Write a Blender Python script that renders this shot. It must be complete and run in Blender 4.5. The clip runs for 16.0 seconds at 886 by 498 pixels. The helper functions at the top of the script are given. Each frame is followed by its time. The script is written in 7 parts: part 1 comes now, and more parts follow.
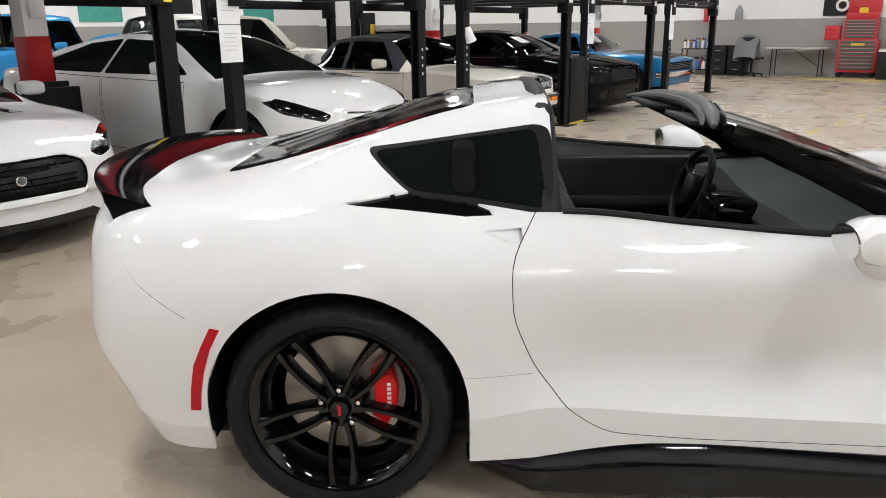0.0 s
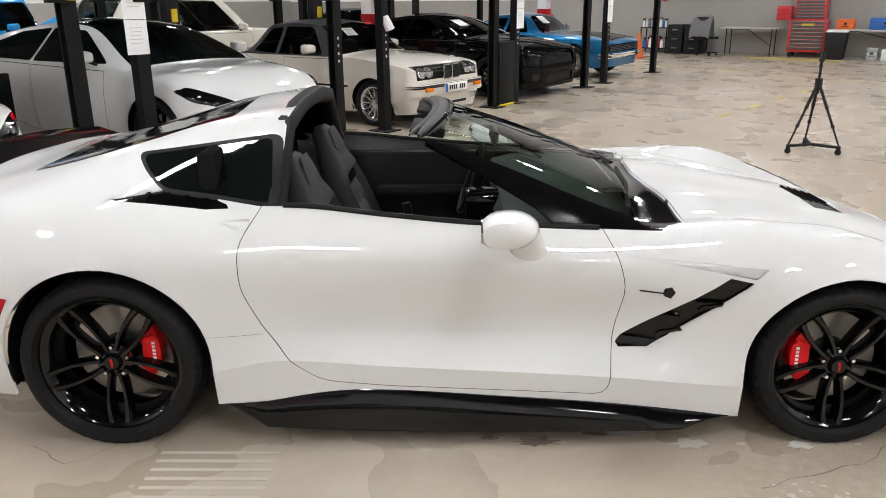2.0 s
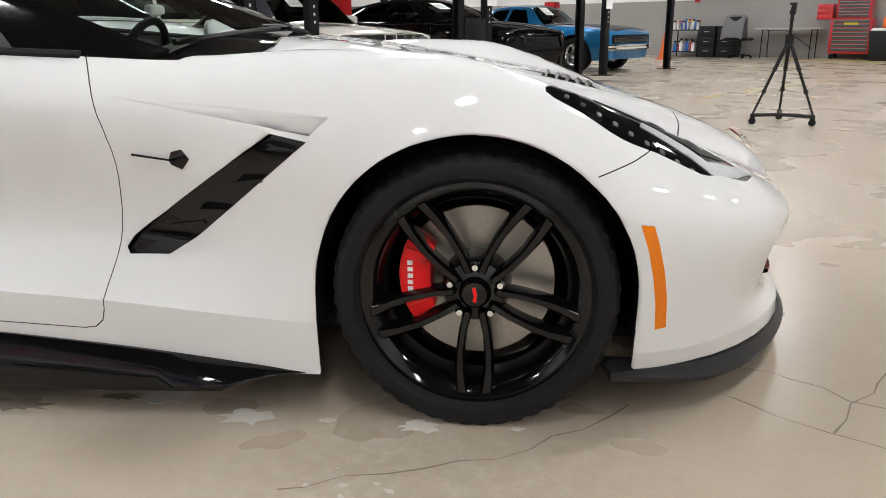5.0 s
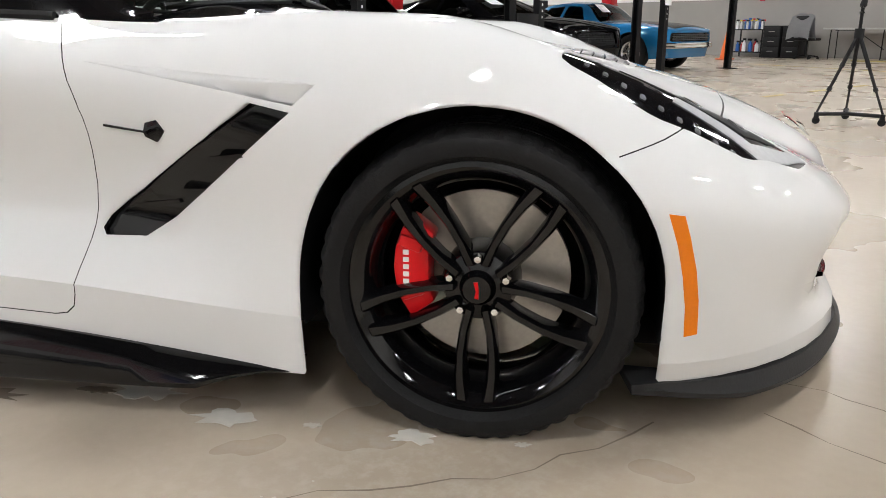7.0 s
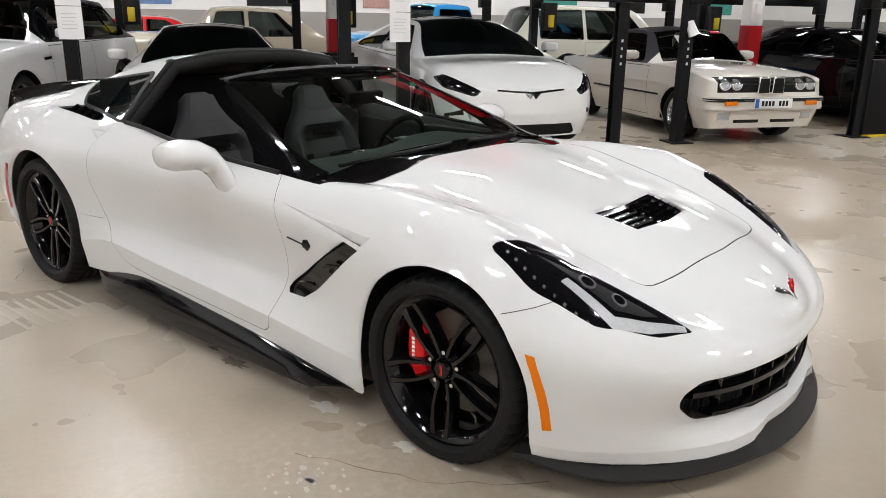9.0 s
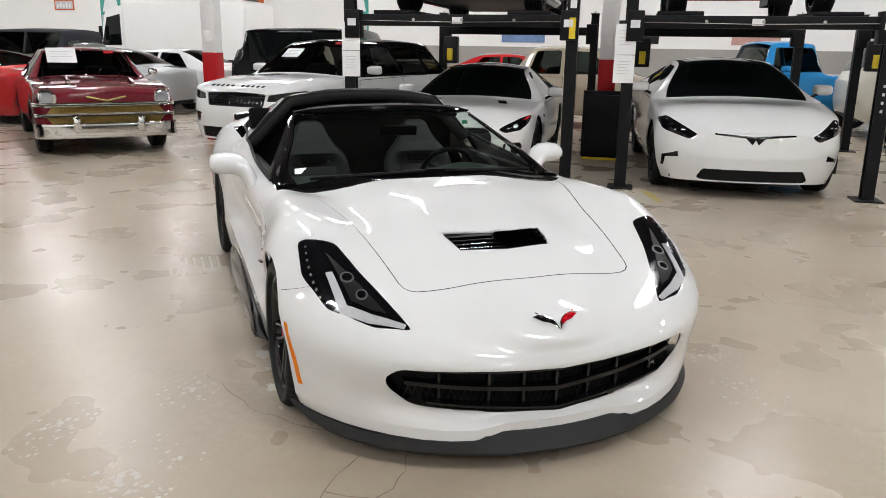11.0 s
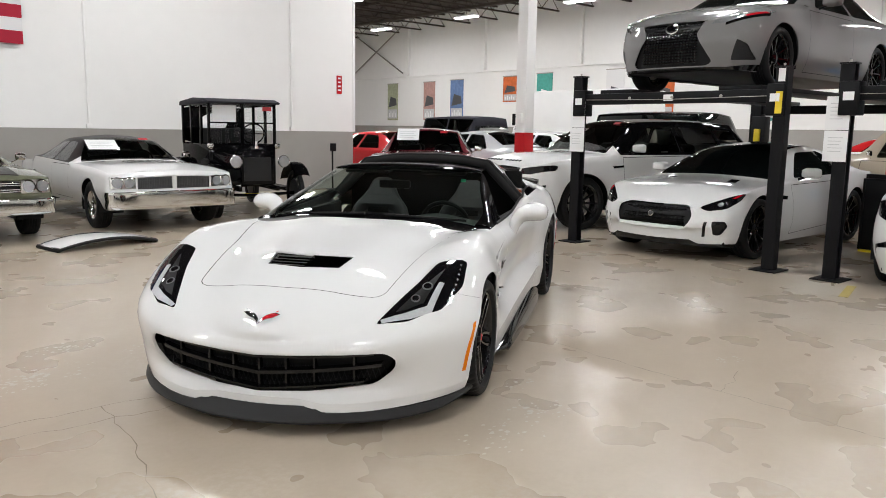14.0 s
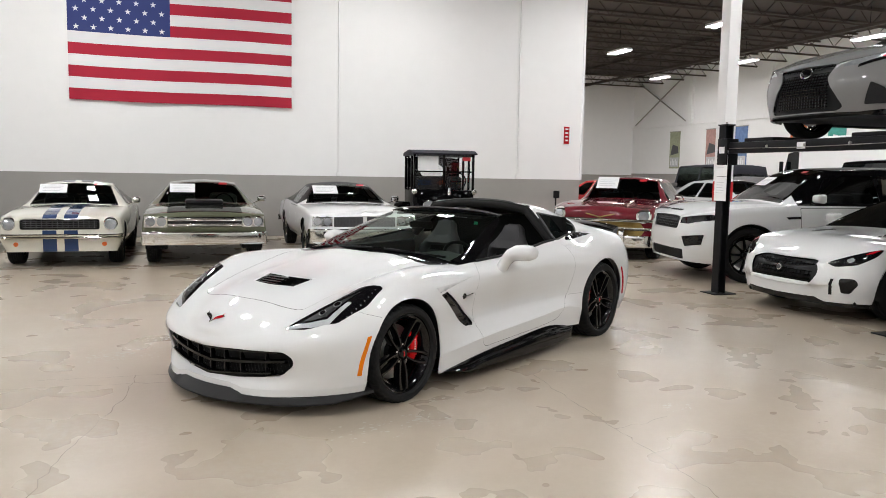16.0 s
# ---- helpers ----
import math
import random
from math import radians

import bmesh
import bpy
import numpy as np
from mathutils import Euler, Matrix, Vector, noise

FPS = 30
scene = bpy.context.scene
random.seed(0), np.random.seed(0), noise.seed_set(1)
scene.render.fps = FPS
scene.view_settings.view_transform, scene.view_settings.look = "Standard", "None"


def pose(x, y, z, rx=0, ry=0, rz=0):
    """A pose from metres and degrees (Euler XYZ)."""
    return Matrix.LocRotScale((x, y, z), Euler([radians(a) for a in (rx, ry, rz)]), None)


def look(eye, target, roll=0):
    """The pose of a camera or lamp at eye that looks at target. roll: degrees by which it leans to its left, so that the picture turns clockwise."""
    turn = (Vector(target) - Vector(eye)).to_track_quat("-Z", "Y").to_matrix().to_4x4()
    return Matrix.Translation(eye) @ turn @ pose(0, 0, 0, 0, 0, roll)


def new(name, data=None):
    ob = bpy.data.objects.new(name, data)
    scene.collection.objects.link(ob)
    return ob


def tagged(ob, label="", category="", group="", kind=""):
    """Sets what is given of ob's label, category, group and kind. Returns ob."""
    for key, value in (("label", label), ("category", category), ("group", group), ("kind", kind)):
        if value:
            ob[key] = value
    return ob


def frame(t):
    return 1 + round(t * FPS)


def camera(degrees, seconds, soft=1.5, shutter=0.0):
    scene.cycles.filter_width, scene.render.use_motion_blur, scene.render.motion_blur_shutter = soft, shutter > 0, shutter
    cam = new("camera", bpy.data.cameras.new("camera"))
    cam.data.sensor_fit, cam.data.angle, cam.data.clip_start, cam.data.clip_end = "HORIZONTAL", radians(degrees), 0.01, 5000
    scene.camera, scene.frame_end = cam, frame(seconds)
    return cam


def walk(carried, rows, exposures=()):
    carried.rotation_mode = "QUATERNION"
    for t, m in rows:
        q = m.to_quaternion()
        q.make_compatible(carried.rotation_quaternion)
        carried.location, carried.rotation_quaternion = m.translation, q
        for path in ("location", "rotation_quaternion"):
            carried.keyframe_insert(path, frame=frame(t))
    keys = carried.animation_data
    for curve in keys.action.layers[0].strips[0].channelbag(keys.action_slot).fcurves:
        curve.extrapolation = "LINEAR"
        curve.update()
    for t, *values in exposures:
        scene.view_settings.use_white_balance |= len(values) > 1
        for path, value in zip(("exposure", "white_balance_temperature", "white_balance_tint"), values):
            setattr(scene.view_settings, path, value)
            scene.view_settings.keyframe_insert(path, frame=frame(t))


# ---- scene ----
cam = camera(60.1, 16.0, soft=0.9)
PATH = [
    (0, (-0.962, -2.944, 1.406), (-1.019, -1.023, 0.853), -0.7),
    (0.5, (-0.776, -3.124, 1.554), (-0.828, -1.218, 0.95), -0.5),
    (1, (-0.541, -3.237, 1.591), (-0.589, -1.34, 0.961), -0.6),
    (1.5, (-0.285, -3.373, 1.598), (-0.327, -1.476, 0.966), -0.6),
    (2, (-0.052, -3.46, 1.599), (-0.089, -1.558, 0.98), -0.5),
    (2.5, (0.224, -3.511, 1.585), (0.186, -1.603, 0.987), -0.6),
    (3, (0.537, -3.459, 1.485), (0.489, -1.545, 0.906), -0.5),
    (3.5, (0.79, -3.307, 1.352), (0.715, -1.392, 0.781), -0.4),
    (4, (1.109, -3.084, 1.251), (0.988, -1.169, 0.685), -0.4),
    (4.5, (1.344, -2.774, 1.069), (1.18, -0.862, 0.505), -0.2),
    (4.7, (1.399, -2.638, 0.971), (1.219, -0.727, 0.41), -0.3),
    (6.8, (1.538, -2.175, 0.685), (1.211, -0.277, 0.147), -0.3),
    (7, (1.533, -2.275, 0.788), (1.193, -0.384, 0.234), -0.1),
    (7.5, (1.633, -2.564, 1.127), (1.128, -0.718, 0.549), 0.0),
    (8, (1.903, -2.755, 1.307), (1.172, -0.989, 0.718), 0.4),
    (8.5, (2.302, -2.779, 1.36), (1.317, -1.139, 0.776), 0.6),
    (9, (2.772, -2.626, 1.378), (1.556, -1.145, 0.807), 0.9),
    (9.2, (2.965, -2.551, 1.392), (1.663, -1.142, 0.827), 0.9),
    (11.3, (4.639, -1.069, 1.505), (2.78, -0.517, 1.015), 1.0),
    (11.5, (4.72, -0.884, 1.51), (2.836, -0.415, 1.032), 1.1),
    (12, (4.908, -0.406, 1.51), (2.979, -0.136, 1.055), 1.2),
    (12.5, (5.047, 0.037, 1.516), (3.095, 0.115, 1.089), 1.2),
    (13, (5.148, 0.547, 1.486), (3.19, 0.435, 1.094), 1.0),
    (13.5, (5.246, 1.093, 1.449), (3.299, 0.8, 1.096), 1.0),
    (14, (5.284, 1.684, 1.402), (3.369, 1.193, 1.095), 0.9),
    (14.5, (5.282, 2.29, 1.412), (3.425, 1.595, 1.148), 0.9),
    (15, (5.238, 2.901, 1.414), (3.463, 2.009, 1.184), 0.9),
    (15.5, (5.148, 3.488, 1.429), (3.473, 2.415, 1.221), 0.8),
    (16, (4.959, 3.996, 1.445), (3.387, 2.775, 1.247), 1.0),
]
walk(cam, [(t, look(eye, target, roll)) for t, eye, target, roll in PATH], exposures=[(0.0, 0.05), (4.5, 0.0), (7.0, 0.08), (8.0, -0.05), (9.0, -0.12), (11.5, -0.22), (16.0, -0.13)])

# ---- light ----
world = bpy.data.worlds.new("hall_air")
world.use_nodes = True
world.node_tree.nodes["Background"].inputs[0].default_value = (0.8, 0.88, 1.0, 1)
world.node_tree.nodes["Background"].inputs[1].default_value = 0.05
scene.world = world

LAMP = 128.0

HALL = pose(0, 0, 0, 0, 0, -34)   # the building stands turned to the show car


def at(x, y, z=0, rz=0):
    """A pose in the building's own axes."""
    return HALL @ pose(x, y, z, 0, 0, rz)


# ---- materials ----
def material(name, colour, rough=0.5, metal=0.0, coat=0.0, grain=0.0, scale=40.0, bump=0.0, stain=0.0, glass=0.0, glow=0.0, spec=0.5):
    m = bpy.data.materials.new(name)
    m.use_nodes = True
    nt = m.node_tree
    b = nt.nodes["Principled BSDF"]
    b.inputs["Base Color"].default_value = (*colour, 1)
    b.inputs["Roughness"].default_value = rough
    b.inputs["Metallic"].default_value = metal
    b.inputs["Coat Weight"].default_value = coat
    b.inputs["Coat Roughness"].default_value = 0.03
    b.inputs["Specular IOR Level"].default_value = spec
    b.inputs["Transmission Weight"].default_value = glass
    if glow:
        b.inputs["Emission Color"].default_value = (*colour, 1)
        b.inputs["Emission Strength"].default_value = glow
    if grain or bump or stain:
        tc = nt.nodes.new("ShaderNodeTexCoord")
        n1 = nt.nodes.new("ShaderNodeTexNoise")
        n1.inputs["Scale"].default_value = scale
        n1.inputs["Detail"].default_value = 6
        nt.links.new(tc.outputs["Object"], n1.inputs["Vector"])
        if grain or stain:
            n2 = nt.nodes.new("ShaderNodeTexNoise")
            n2.inputs["Scale"].default_value = scale / 14
            n2.inputs["Detail"].default_value = 5
            nt.links.new(tc.outputs["Object"], n2.inputs["Vector"])
            mix = nt.nodes.new("ShaderNodeMath")
            mix.operation = "MULTIPLY_ADD"
            nt.links.new(n1.outputs["Fac"], mix.inputs[0])
            mix.inputs[1].default_value = grain
            mul = nt.nodes.new("ShaderNodeMath")
            mul.operation = "MULTIPLY"
            nt.links.new(n2.outputs["Fac"], mul.inputs[0])
            mul.inputs[1].default_value = stain
            nt.links.new(mul.outputs[0], mix.inputs[2])
            hsv = nt.nodes.new("ShaderNodeHueSaturation")
            hsv.inputs["Color"].default_value = (*colour, 1)
            add = nt.nodes.new("ShaderNodeMath")
            add.operation = "ADD"
            nt.links.new(mix.outputs[0], add.inputs[0])
            add.inputs[1].default_value = 1.0 - 0.5 * (grain + stain)
            nt.links.new(add.outputs[0], hsv.inputs["Value"])
            nt.links.new(hsv.outputs[0], b.inputs["Base Color"])
        if bump:
            bp = nt.nodes.new("ShaderNodeBump")
            bp.inputs["Strength"].default_value = bump
            bp.inputs["Distance"].default_value = 0.01
            nt.links.new(n1.outputs["Fac"], bp.inputs["Height"])
            nt.links.new(bp.outputs[0], b.inputs["Normal"])
    return m


def paint(name, colour, flake=0.0):
    return material(name, colour, 0.55 if not flake else 0.42, 0.0 if not flake else 0.3, 1.0 if max(colour) > 0.02 else 0.35, 0.02, 300, spec=0.1 if max(colour) > 0.02 else 0.0)


M = {
    "white": paint("white_paint", (0.72, 0.72, 0.718)),
    "pearl": paint("pearl_white_paint", (0.70, 0.70, 0.695)),
    "ivory": paint("ivory_paint", (0.66, 0.62, 0.56)),
    "cream": paint("cream_paint", (0.60, 0.58, 0.50)),
    "beige": paint("beige_paint", (0.42, 0.36, 0.28)),
    "black_paint": paint("black_paint", (0.003, 0.003, 0.0035)),
    "blue": paint("blue_paint", (0.005, 0.14, 0.33), 1),
    "sky": paint("light_blue_paint", (0.02, 0.24, 0.55)),
    "maroon": paint("maroon_paint", (0.13, 0.004, 0.012)),
    "red_paint": paint("red_paint", (0.50, 0.010, 0.014)),
    "green": paint("sage_green_paint", (0.095, 0.10, 0.062)),
    "grey": paint("grey_paint", (0.17, 0.168, 0.165)),
    "silver": paint("silver_paint", (0.45, 0.46, 0.47), 1),
    "dark_stripe": paint("dark_stripe_paint", (0.02, 0.02, 0.018)),
    "navy": paint("navy_stripe_paint", (0.015, 0.04, 0.12)),
    "gloss_black": material("gloss_black_plastic", (0.003, 0.003, 0.0035), 0.07, spec=0.4),
    "satin_black": material("satin_black_plastic", (0.009, 0.009, 0.0095), 0.42, grain=0.2, scale=200, bump=0.05, spec=0.14),
    "seam": material("panel_gap_rubber", (0.035, 0.035, 0.035), 0.8, spec=0.1),
    "rubber": material("tyre_rubber", (0.011, 0.011, 0.0115), 0.55, grain=0.35, scale=160, bump=0.15, stain=0.3, spec=0.16),
    "rim_black": material("gloss_black_alloy", (0.003, 0.003, 0.0035), 0.09, spec=0.42),
    "alloy": material("silver_alloy", (0.55, 0.55, 0.56), 0.25, 1.0),
    "chrome": material("chrome", (0.78, 0.78, 0.77), 0.08, 1.0, grain=0.05, scale=30),
    "steel": material("brushed_steel", (0.42, 0.40, 0.37), 0.34, 1.0, grain=0.3, scale=90),
    "caliper": material("red_caliper_paint", (0.72, 0.006, 0.010), 0.3, spec=0.3),
    "fabric": material("dark_grey_upholstery", (0.062, 0.061, 0.063), 0.75, grain=0.4, scale=220, bump=0.12, spec=0.12),
    "seat_side": material("dark_seat_leather", (0.034, 0.0335, 0.035), 0.5, grain=0.3, scale=200, bump=0.1, spec=0.25),
    "trim": material("soft_black_trim", (0.021, 0.0205, 0.0205), 0.6, grain=0.3, scale=180, bump=0.1, spec=0.12),
    "dash": material("dark_grey_dash_skin", (0.10, 0.104, 0.10), 0.7, grain=0.3, scale=180, bump=0.1, spec=0.1),
    "splitter": material("satin_dark_grey_composite", (0.015, 0.015, 0.016), 0.5, grain=0.25, scale=150, bump=0.05, spec=0.3),
    "seal_grey": material("dark_grey_rubber_seal", (0.065, 0.064, 0.064), 0.5, grain=0.3, scale=120, bump=0.1, spec=0.2),
    "carpet": material("black_carpet", (0.012, 0.012, 0.012), 0.95, grain=0.4, scale=260, bump=0.3, spec=0.0),
    "glass_dark": material("privacy_glass", (0.004, 0.006, 0.006), 0.03, spec=0.6),
    "red_lens": material("red_lens", (0.45, 0.004, 0.012), 0.12, spec=0.4),
    "amber": material("amber_lens", (0.80, 0.20, 0.004), 0.15, spec=0.4, grain=0.15, scale=200),
    "lamp_black": material("dark_headlamp_inside", (0.004, 0.004, 0.005), 0.06, spec=0.45),
    "lamp_bar": material("frosted_light_bar", (0.40, 0.405, 0.42), 0.35, grain=0.4, scale=90),
    "lamp_clear": material("ribbed_headlamp_lens", (0.50, 0.52, 0.54), 0.14, 0.7, 0.6, 0.6, 60),
    "paper": material("white_paper", (0.82, 0.82, 0.82), 0.8),
    "ink": material("printed_grey", (0.55, 0.55, 0.56), 0.8),
    "yellow": material("yellow_plastic", (0.75, 0.55, 0.02), 0.5, grain=0.2, scale=60),
    "drawer": material("drawer_front_grey", (0.10, 0.10, 0.105), 0.35, 0.4),
    "green_sticker": material("green_sticker", (0.02, 0.35, 0.16), 0.5),
}


def clear_glass(name, tint, rough=0.0):
    """Thin tinted glass: lets light straight through and mirrors by Fresnel."""
    m = bpy.data.materials.new(name)
    m.use_nodes = True
    nt = m.node_tree
    nt.nodes.clear()
    out = nt.nodes.new("ShaderNodeOutputMaterial")
    mix = nt.nodes.new("ShaderNodeMixShader")
    tr = nt.nodes.new("ShaderNodeBsdfTransparent")
    gl = nt.nodes.new("ShaderNodeBsdfGlossy")
    fr = nt.nodes.new("ShaderNodeFresnel")
    fr.inputs["IOR"].default_value = 1.5
    tr.inputs["Color"].default_value = (*tint, 1)
    gl.inputs["Roughness"].default_value = rough
    nt.links.new(fr.outputs[0], mix.inputs[0])
    nt.links.new(tr.outputs[0], mix.inputs[1])
    nt.links.new(gl.outputs[0], mix.inputs[2])
    nt.links.new(mix.outputs[0], out.inputs["Surface"])
    return m


M["windshield"] = clear_glass("green_tinted_glass", (0.76, 0.89, 0.825))
M["lamp_cover"] = clear_glass("clear_lamp_cover", (0.92, 0.93, 0.94))
M["car_glass"] = clear_glass("car_window_glass", (0.30, 0.34, 0.33))


# ---- mesh tools ----
def part(name, bm, mat, parent=None, label="", m=None, smooth=True, normals=None):
    """Links a bmesh (or a finished mesh) as one object."""
    if isinstance(bm, bmesh.types.BMesh):
        me = bpy.data.meshes.new(name)
        bm.normal_update()
        bm.to_mesh(me)
        bm.free()
        me.materials.append(M[mat] if isinstance(mat, str) else mat)
        if smooth:
            me.shade_smooth()
            if normals is None:
                me.set_sharp_from_angle(angle=radians(38))
    else:
        me = bm
    ob = new(name, me)
    if parent is not None:
        ob.parent = parent
    if m is not None:
        ob.matrix_basis = m
    if label:
        ob["label"] = label
    return ob


def empty(name, m, label, category, group="", kind=""):
    ob = new(name)
    ob.empty_display_size = 0.2
    ob.matrix_basis = m
    return tagged(ob, label, category, group, kind)


def add_box(bm, x0, x1, y0, y1, z0, z1, bevel=0.0, m=None, segs=2):
    r = bmesh.ops.create_cube(bm, size=1)
    vs = r["verts"]
    bmesh.ops.scale(bm, vec=(x1 - x0, y1 - y0, z1 - z0), verts=vs)
    bmesh.ops.translate(bm, vec=((x0 + x1) / 2, (y0 + y1) / 2, (z0 + z1) / 2), verts=vs)
    if bevel:
        es = list({e for v in vs for e in v.link_edges})
        r2 = bmesh.ops.bevel(bm, geom=es, offset=bevel, segments=segs, affect="EDGES", profile=0.5)
        vs = list({v for f in r2["faces"] for v in f.verts} | {v for v in vs if v.is_valid})
    if m is not None:
        bmesh.ops.transform(bm, matrix=m, verts=vs)
    return vs


def box(x0, x1, y0, y1, z0, z1, bevel=0.0, segs=2):
    bm = bmesh.new()
    add_box(bm, x0, x1, y0, y1, z0, z1, bevel, None, segs)
    return bm


def add_tube(bm, path, radius, sides=8, closed=False, scale=None):
    """A round bar along a path of points."""
    rings = []
    pts = [Vector(p) for p in path]
    n = len(pts)
    for i, p in enumerate(pts):
        a = pts[(i - 1) % n] if (i or closed) else p
        b = pts[(i + 1) % n] if (i < n - 1 or closed) else p
        d = (b - a).normalized()
        u = d.cross(Vector((0, 0, 1)))
        if u.length < 1e-3:
            u = d.cross(Vector((1, 0, 0)))
        u.normalize()
        v = u.cross(d)
        r = radius if scale is None else radius * scale[i]
        rings.append([bm.verts.new(p + r * (math.cos(k * math.tau / sides) * u + math.sin(k * math.tau / sides) * v)) for k in range(sides)])
    for i in range(n if closed else n - 1):
        for k in range(sides):
            bm.faces.new((rings[i][k], rings[i][(k + 1) % sides], rings[(i + 1) % n][(k + 1) % sides], rings[(i + 1) % n][k]))
    if not closed:
        bm.faces.new(rings[0][::-1])
        bm.faces.new(rings[-1])


def tube(path, radius, sides=8, closed=False, scale=None):
    bm = bmesh.new()
    add_tube(bm, path, radius, sides, closed, scale)
    bmesh.ops.recalc_face_normals(bm, faces=bm.faces)
    return bm


def add_lathe(bm, profile, segs=48, axis="y", closed=False):
    """Turns (radius, height) pairs about an axis."""
    rings = []
    for r, h in profile:
        ring = []
        for k in range(segs):
            a = k * math.tau / segs
            c, s = r * math.cos(a), r * math.sin(a)
            ring.append(bm.verts.new({"y": (c, h, s), "z": (c, s, h), "x": (h, c, s)}[axis]))
        rings.append(ring)
    n = len(rings)
    for i in range(n if closed else n - 1):
        for k in range(segs):
            bm.faces.new((rings[i][k], rings[i][(k + 1) % segs], rings[(i + 1) % n][(k + 1) % segs], rings[(i + 1) % n][k]))


def lathe(profile, segs=48, axis="y", closed=False):
    bm = bmesh.new()
    add_lathe(bm, profile, segs, axis, closed)
    bmesh.ops.remove_doubles(bm, verts=bm.verts, dist=1e-6)
    bmesh.ops.recalc_face_normals(bm, faces=bm.faces)
    return bm


def add_prism(bm, pts, y0, y1, axis="y", bevel=0.0):
    """A flat outline given thickness along an axis."""
    def put(a, b, h):
        return {"y": (a, h, b), "x": (h, a, b), "z": (a, b, h)}[axis]
    lo = [bm.verts.new(put(a, b, y0)) for a, b in pts]
    hi = [bm.verts.new(put(a, b, y1)) for a, b in pts]
    fs = [bm.faces.new(lo), bm.faces.new(hi[::-1])]
    for i in range(len(pts)):
        j = (i + 1) % len(pts)
        fs.append(bm.faces.new((lo[j], lo[i], hi[i], hi[j])))
    bmesh.ops.recalc_face_normals(bm, faces=fs)
    if bevel:
        es = list({e for f in fs for e in f.edges})
        bmesh.ops.bevel(bm, geom=es, offset=bevel, segments=2, affect="EDGES", profile=0.5)


def prism(pts, y0, y1, axis="y", bevel=0.0):
    bm = bmesh.new()
    add_prism(bm, pts, y0, y1, axis, bevel)
    return bm


def curve(knots):
    """A smooth, never overshooting curve through (t, value) pairs."""
    ks = []
    for k in sorted(knots):
        if not ks or k[0] - ks[-1][0] > 0.004:
            ks.append(k)
    xs, ys = [k[0] for k in ks], [k[1] for k in ks]
    d = [(ys[i + 1] - ys[i]) / (xs[i + 1] - xs[i]) for i in range(len(xs) - 1)]
    ms = [d[0]] + [0 if d[i - 1] * d[i] <= 0 else 2 * d[i - 1] * d[i] / (d[i - 1] + d[i]) for i in range(1, len(d))] + [d[-1]]

    def f(t):
        if t <= xs[0]:
            return ys[0]
        if t >= xs[-1]:
            return ys[-1]
        i = max(k for k in range(len(xs) - 1) if xs[k] <= t)
        h = xs[i + 1] - xs[i]
        s = (t - xs[i]) / h
        return ((1 + 2 * s) * (1 - s) ** 2 * ys[i] + s * (1 - s) ** 2 * h * ms[i] + s * s * (3 - 2 * s) * ys[i + 1] + s * s * (s - 1) * h * ms[i + 1])
    return f


def inside(p, poly):
    x, y = p
    hit = False
    for i in range(len(poly)):
        (ax, ay), (bx, by) = poly[i - 1], poly[i]
        if (ay > y) != (by > y) and x < (bx - ax) * (y - ay) / (by - ay) + ax:
            hit = not hit
    return hit


def rounded(poly, r=0.03, n=4):
    """The outline with its corners rounded."""
    out = []
    k = len(poly)
    for i in range(k):
        p, a, b = Vector(poly[i]), Vector(poly[i - 1]), Vector(poly[(i + 1) % k])
        ra = min(r, 0.45 * (a - p).length)
        rb = min(r, 0.45 * (b - p).length)
        u, v = p + (a - p).normalized() * ra, p + (b - p).normalized() * rb
        for s in range(n + 1):
            t = s / n
            q = u * (1 - t) ** 2 + p * 2 * t * (1 - t) + v * t * t
            out.append((q.x, q.y))
    return out


def disc_poly(cx, cz, r, n=28, rz=None):
    return [(cx + r * math.cos(i * math.tau / n), cz + (rz or r) * math.sin(i * math.tau / n)) for i in range(n)]


VIEW = {"side": (0, 2), "front": (1, 2), "top": (0, 1)}


def imprint(bm, poly, view, keep):
    """Cuts an outline into the faces that keep() admits."""
    a, b = VIEW[view]
    lo = (min(p[0] for p in poly), min(p[1] for p in poly))
    hi = (max(p[0] for p in poly), max(p[1] for p in poly))

    def near(f, x0, x1, y0, y1):
        us = [v.co[a] for v in f.verts]
        ws = [v.co[b] for v in f.verts]
        return max(us) > x0 - 1e-4 and min(us) < x1 + 1e-4 and max(ws) > y0 - 1e-4 and min(ws) < y1 + 1e-4

    pool = [f for f in bm.faces if near(f, lo[0], hi[0], lo[1], hi[1]) and keep(f)]
    for i in range(len(poly)):
        (ax, ay), (bx, by) = poly[i - 1], poly[i]
        fs = [f for f in pool if f.is_valid and near(f, min(ax, bx), max(ax, bx), min(ay, by), max(ay, by))]
        if not fs:
            continue
        no = [0, 0, 0]
        no[a], no[b] = by - ay, ax - bx
        co = [0, 0, 0]
        co[a], co[b] = ax, ay
        if abs(no[a]) + abs(no[b]) < 1e-9:
            continue
        geom = list({v for f in fs for v in f.verts}) + list({e for f in fs for e in f.edges}) + fs
        r = bmesh.ops.bisect_plane(bm, geom=geom, dist=1e-5, plane_co=co, plane_no=no)
        new_faces = {f for f in r["geom"] if isinstance(f, bmesh.types.BMFace)}
        pool = list({f for f in pool if f.is_valid} | new_faces)
    return [f for f in pool if f.is_valid and inside((f.calc_center_median()[a], f.calc_center_median()[b]), poly)]


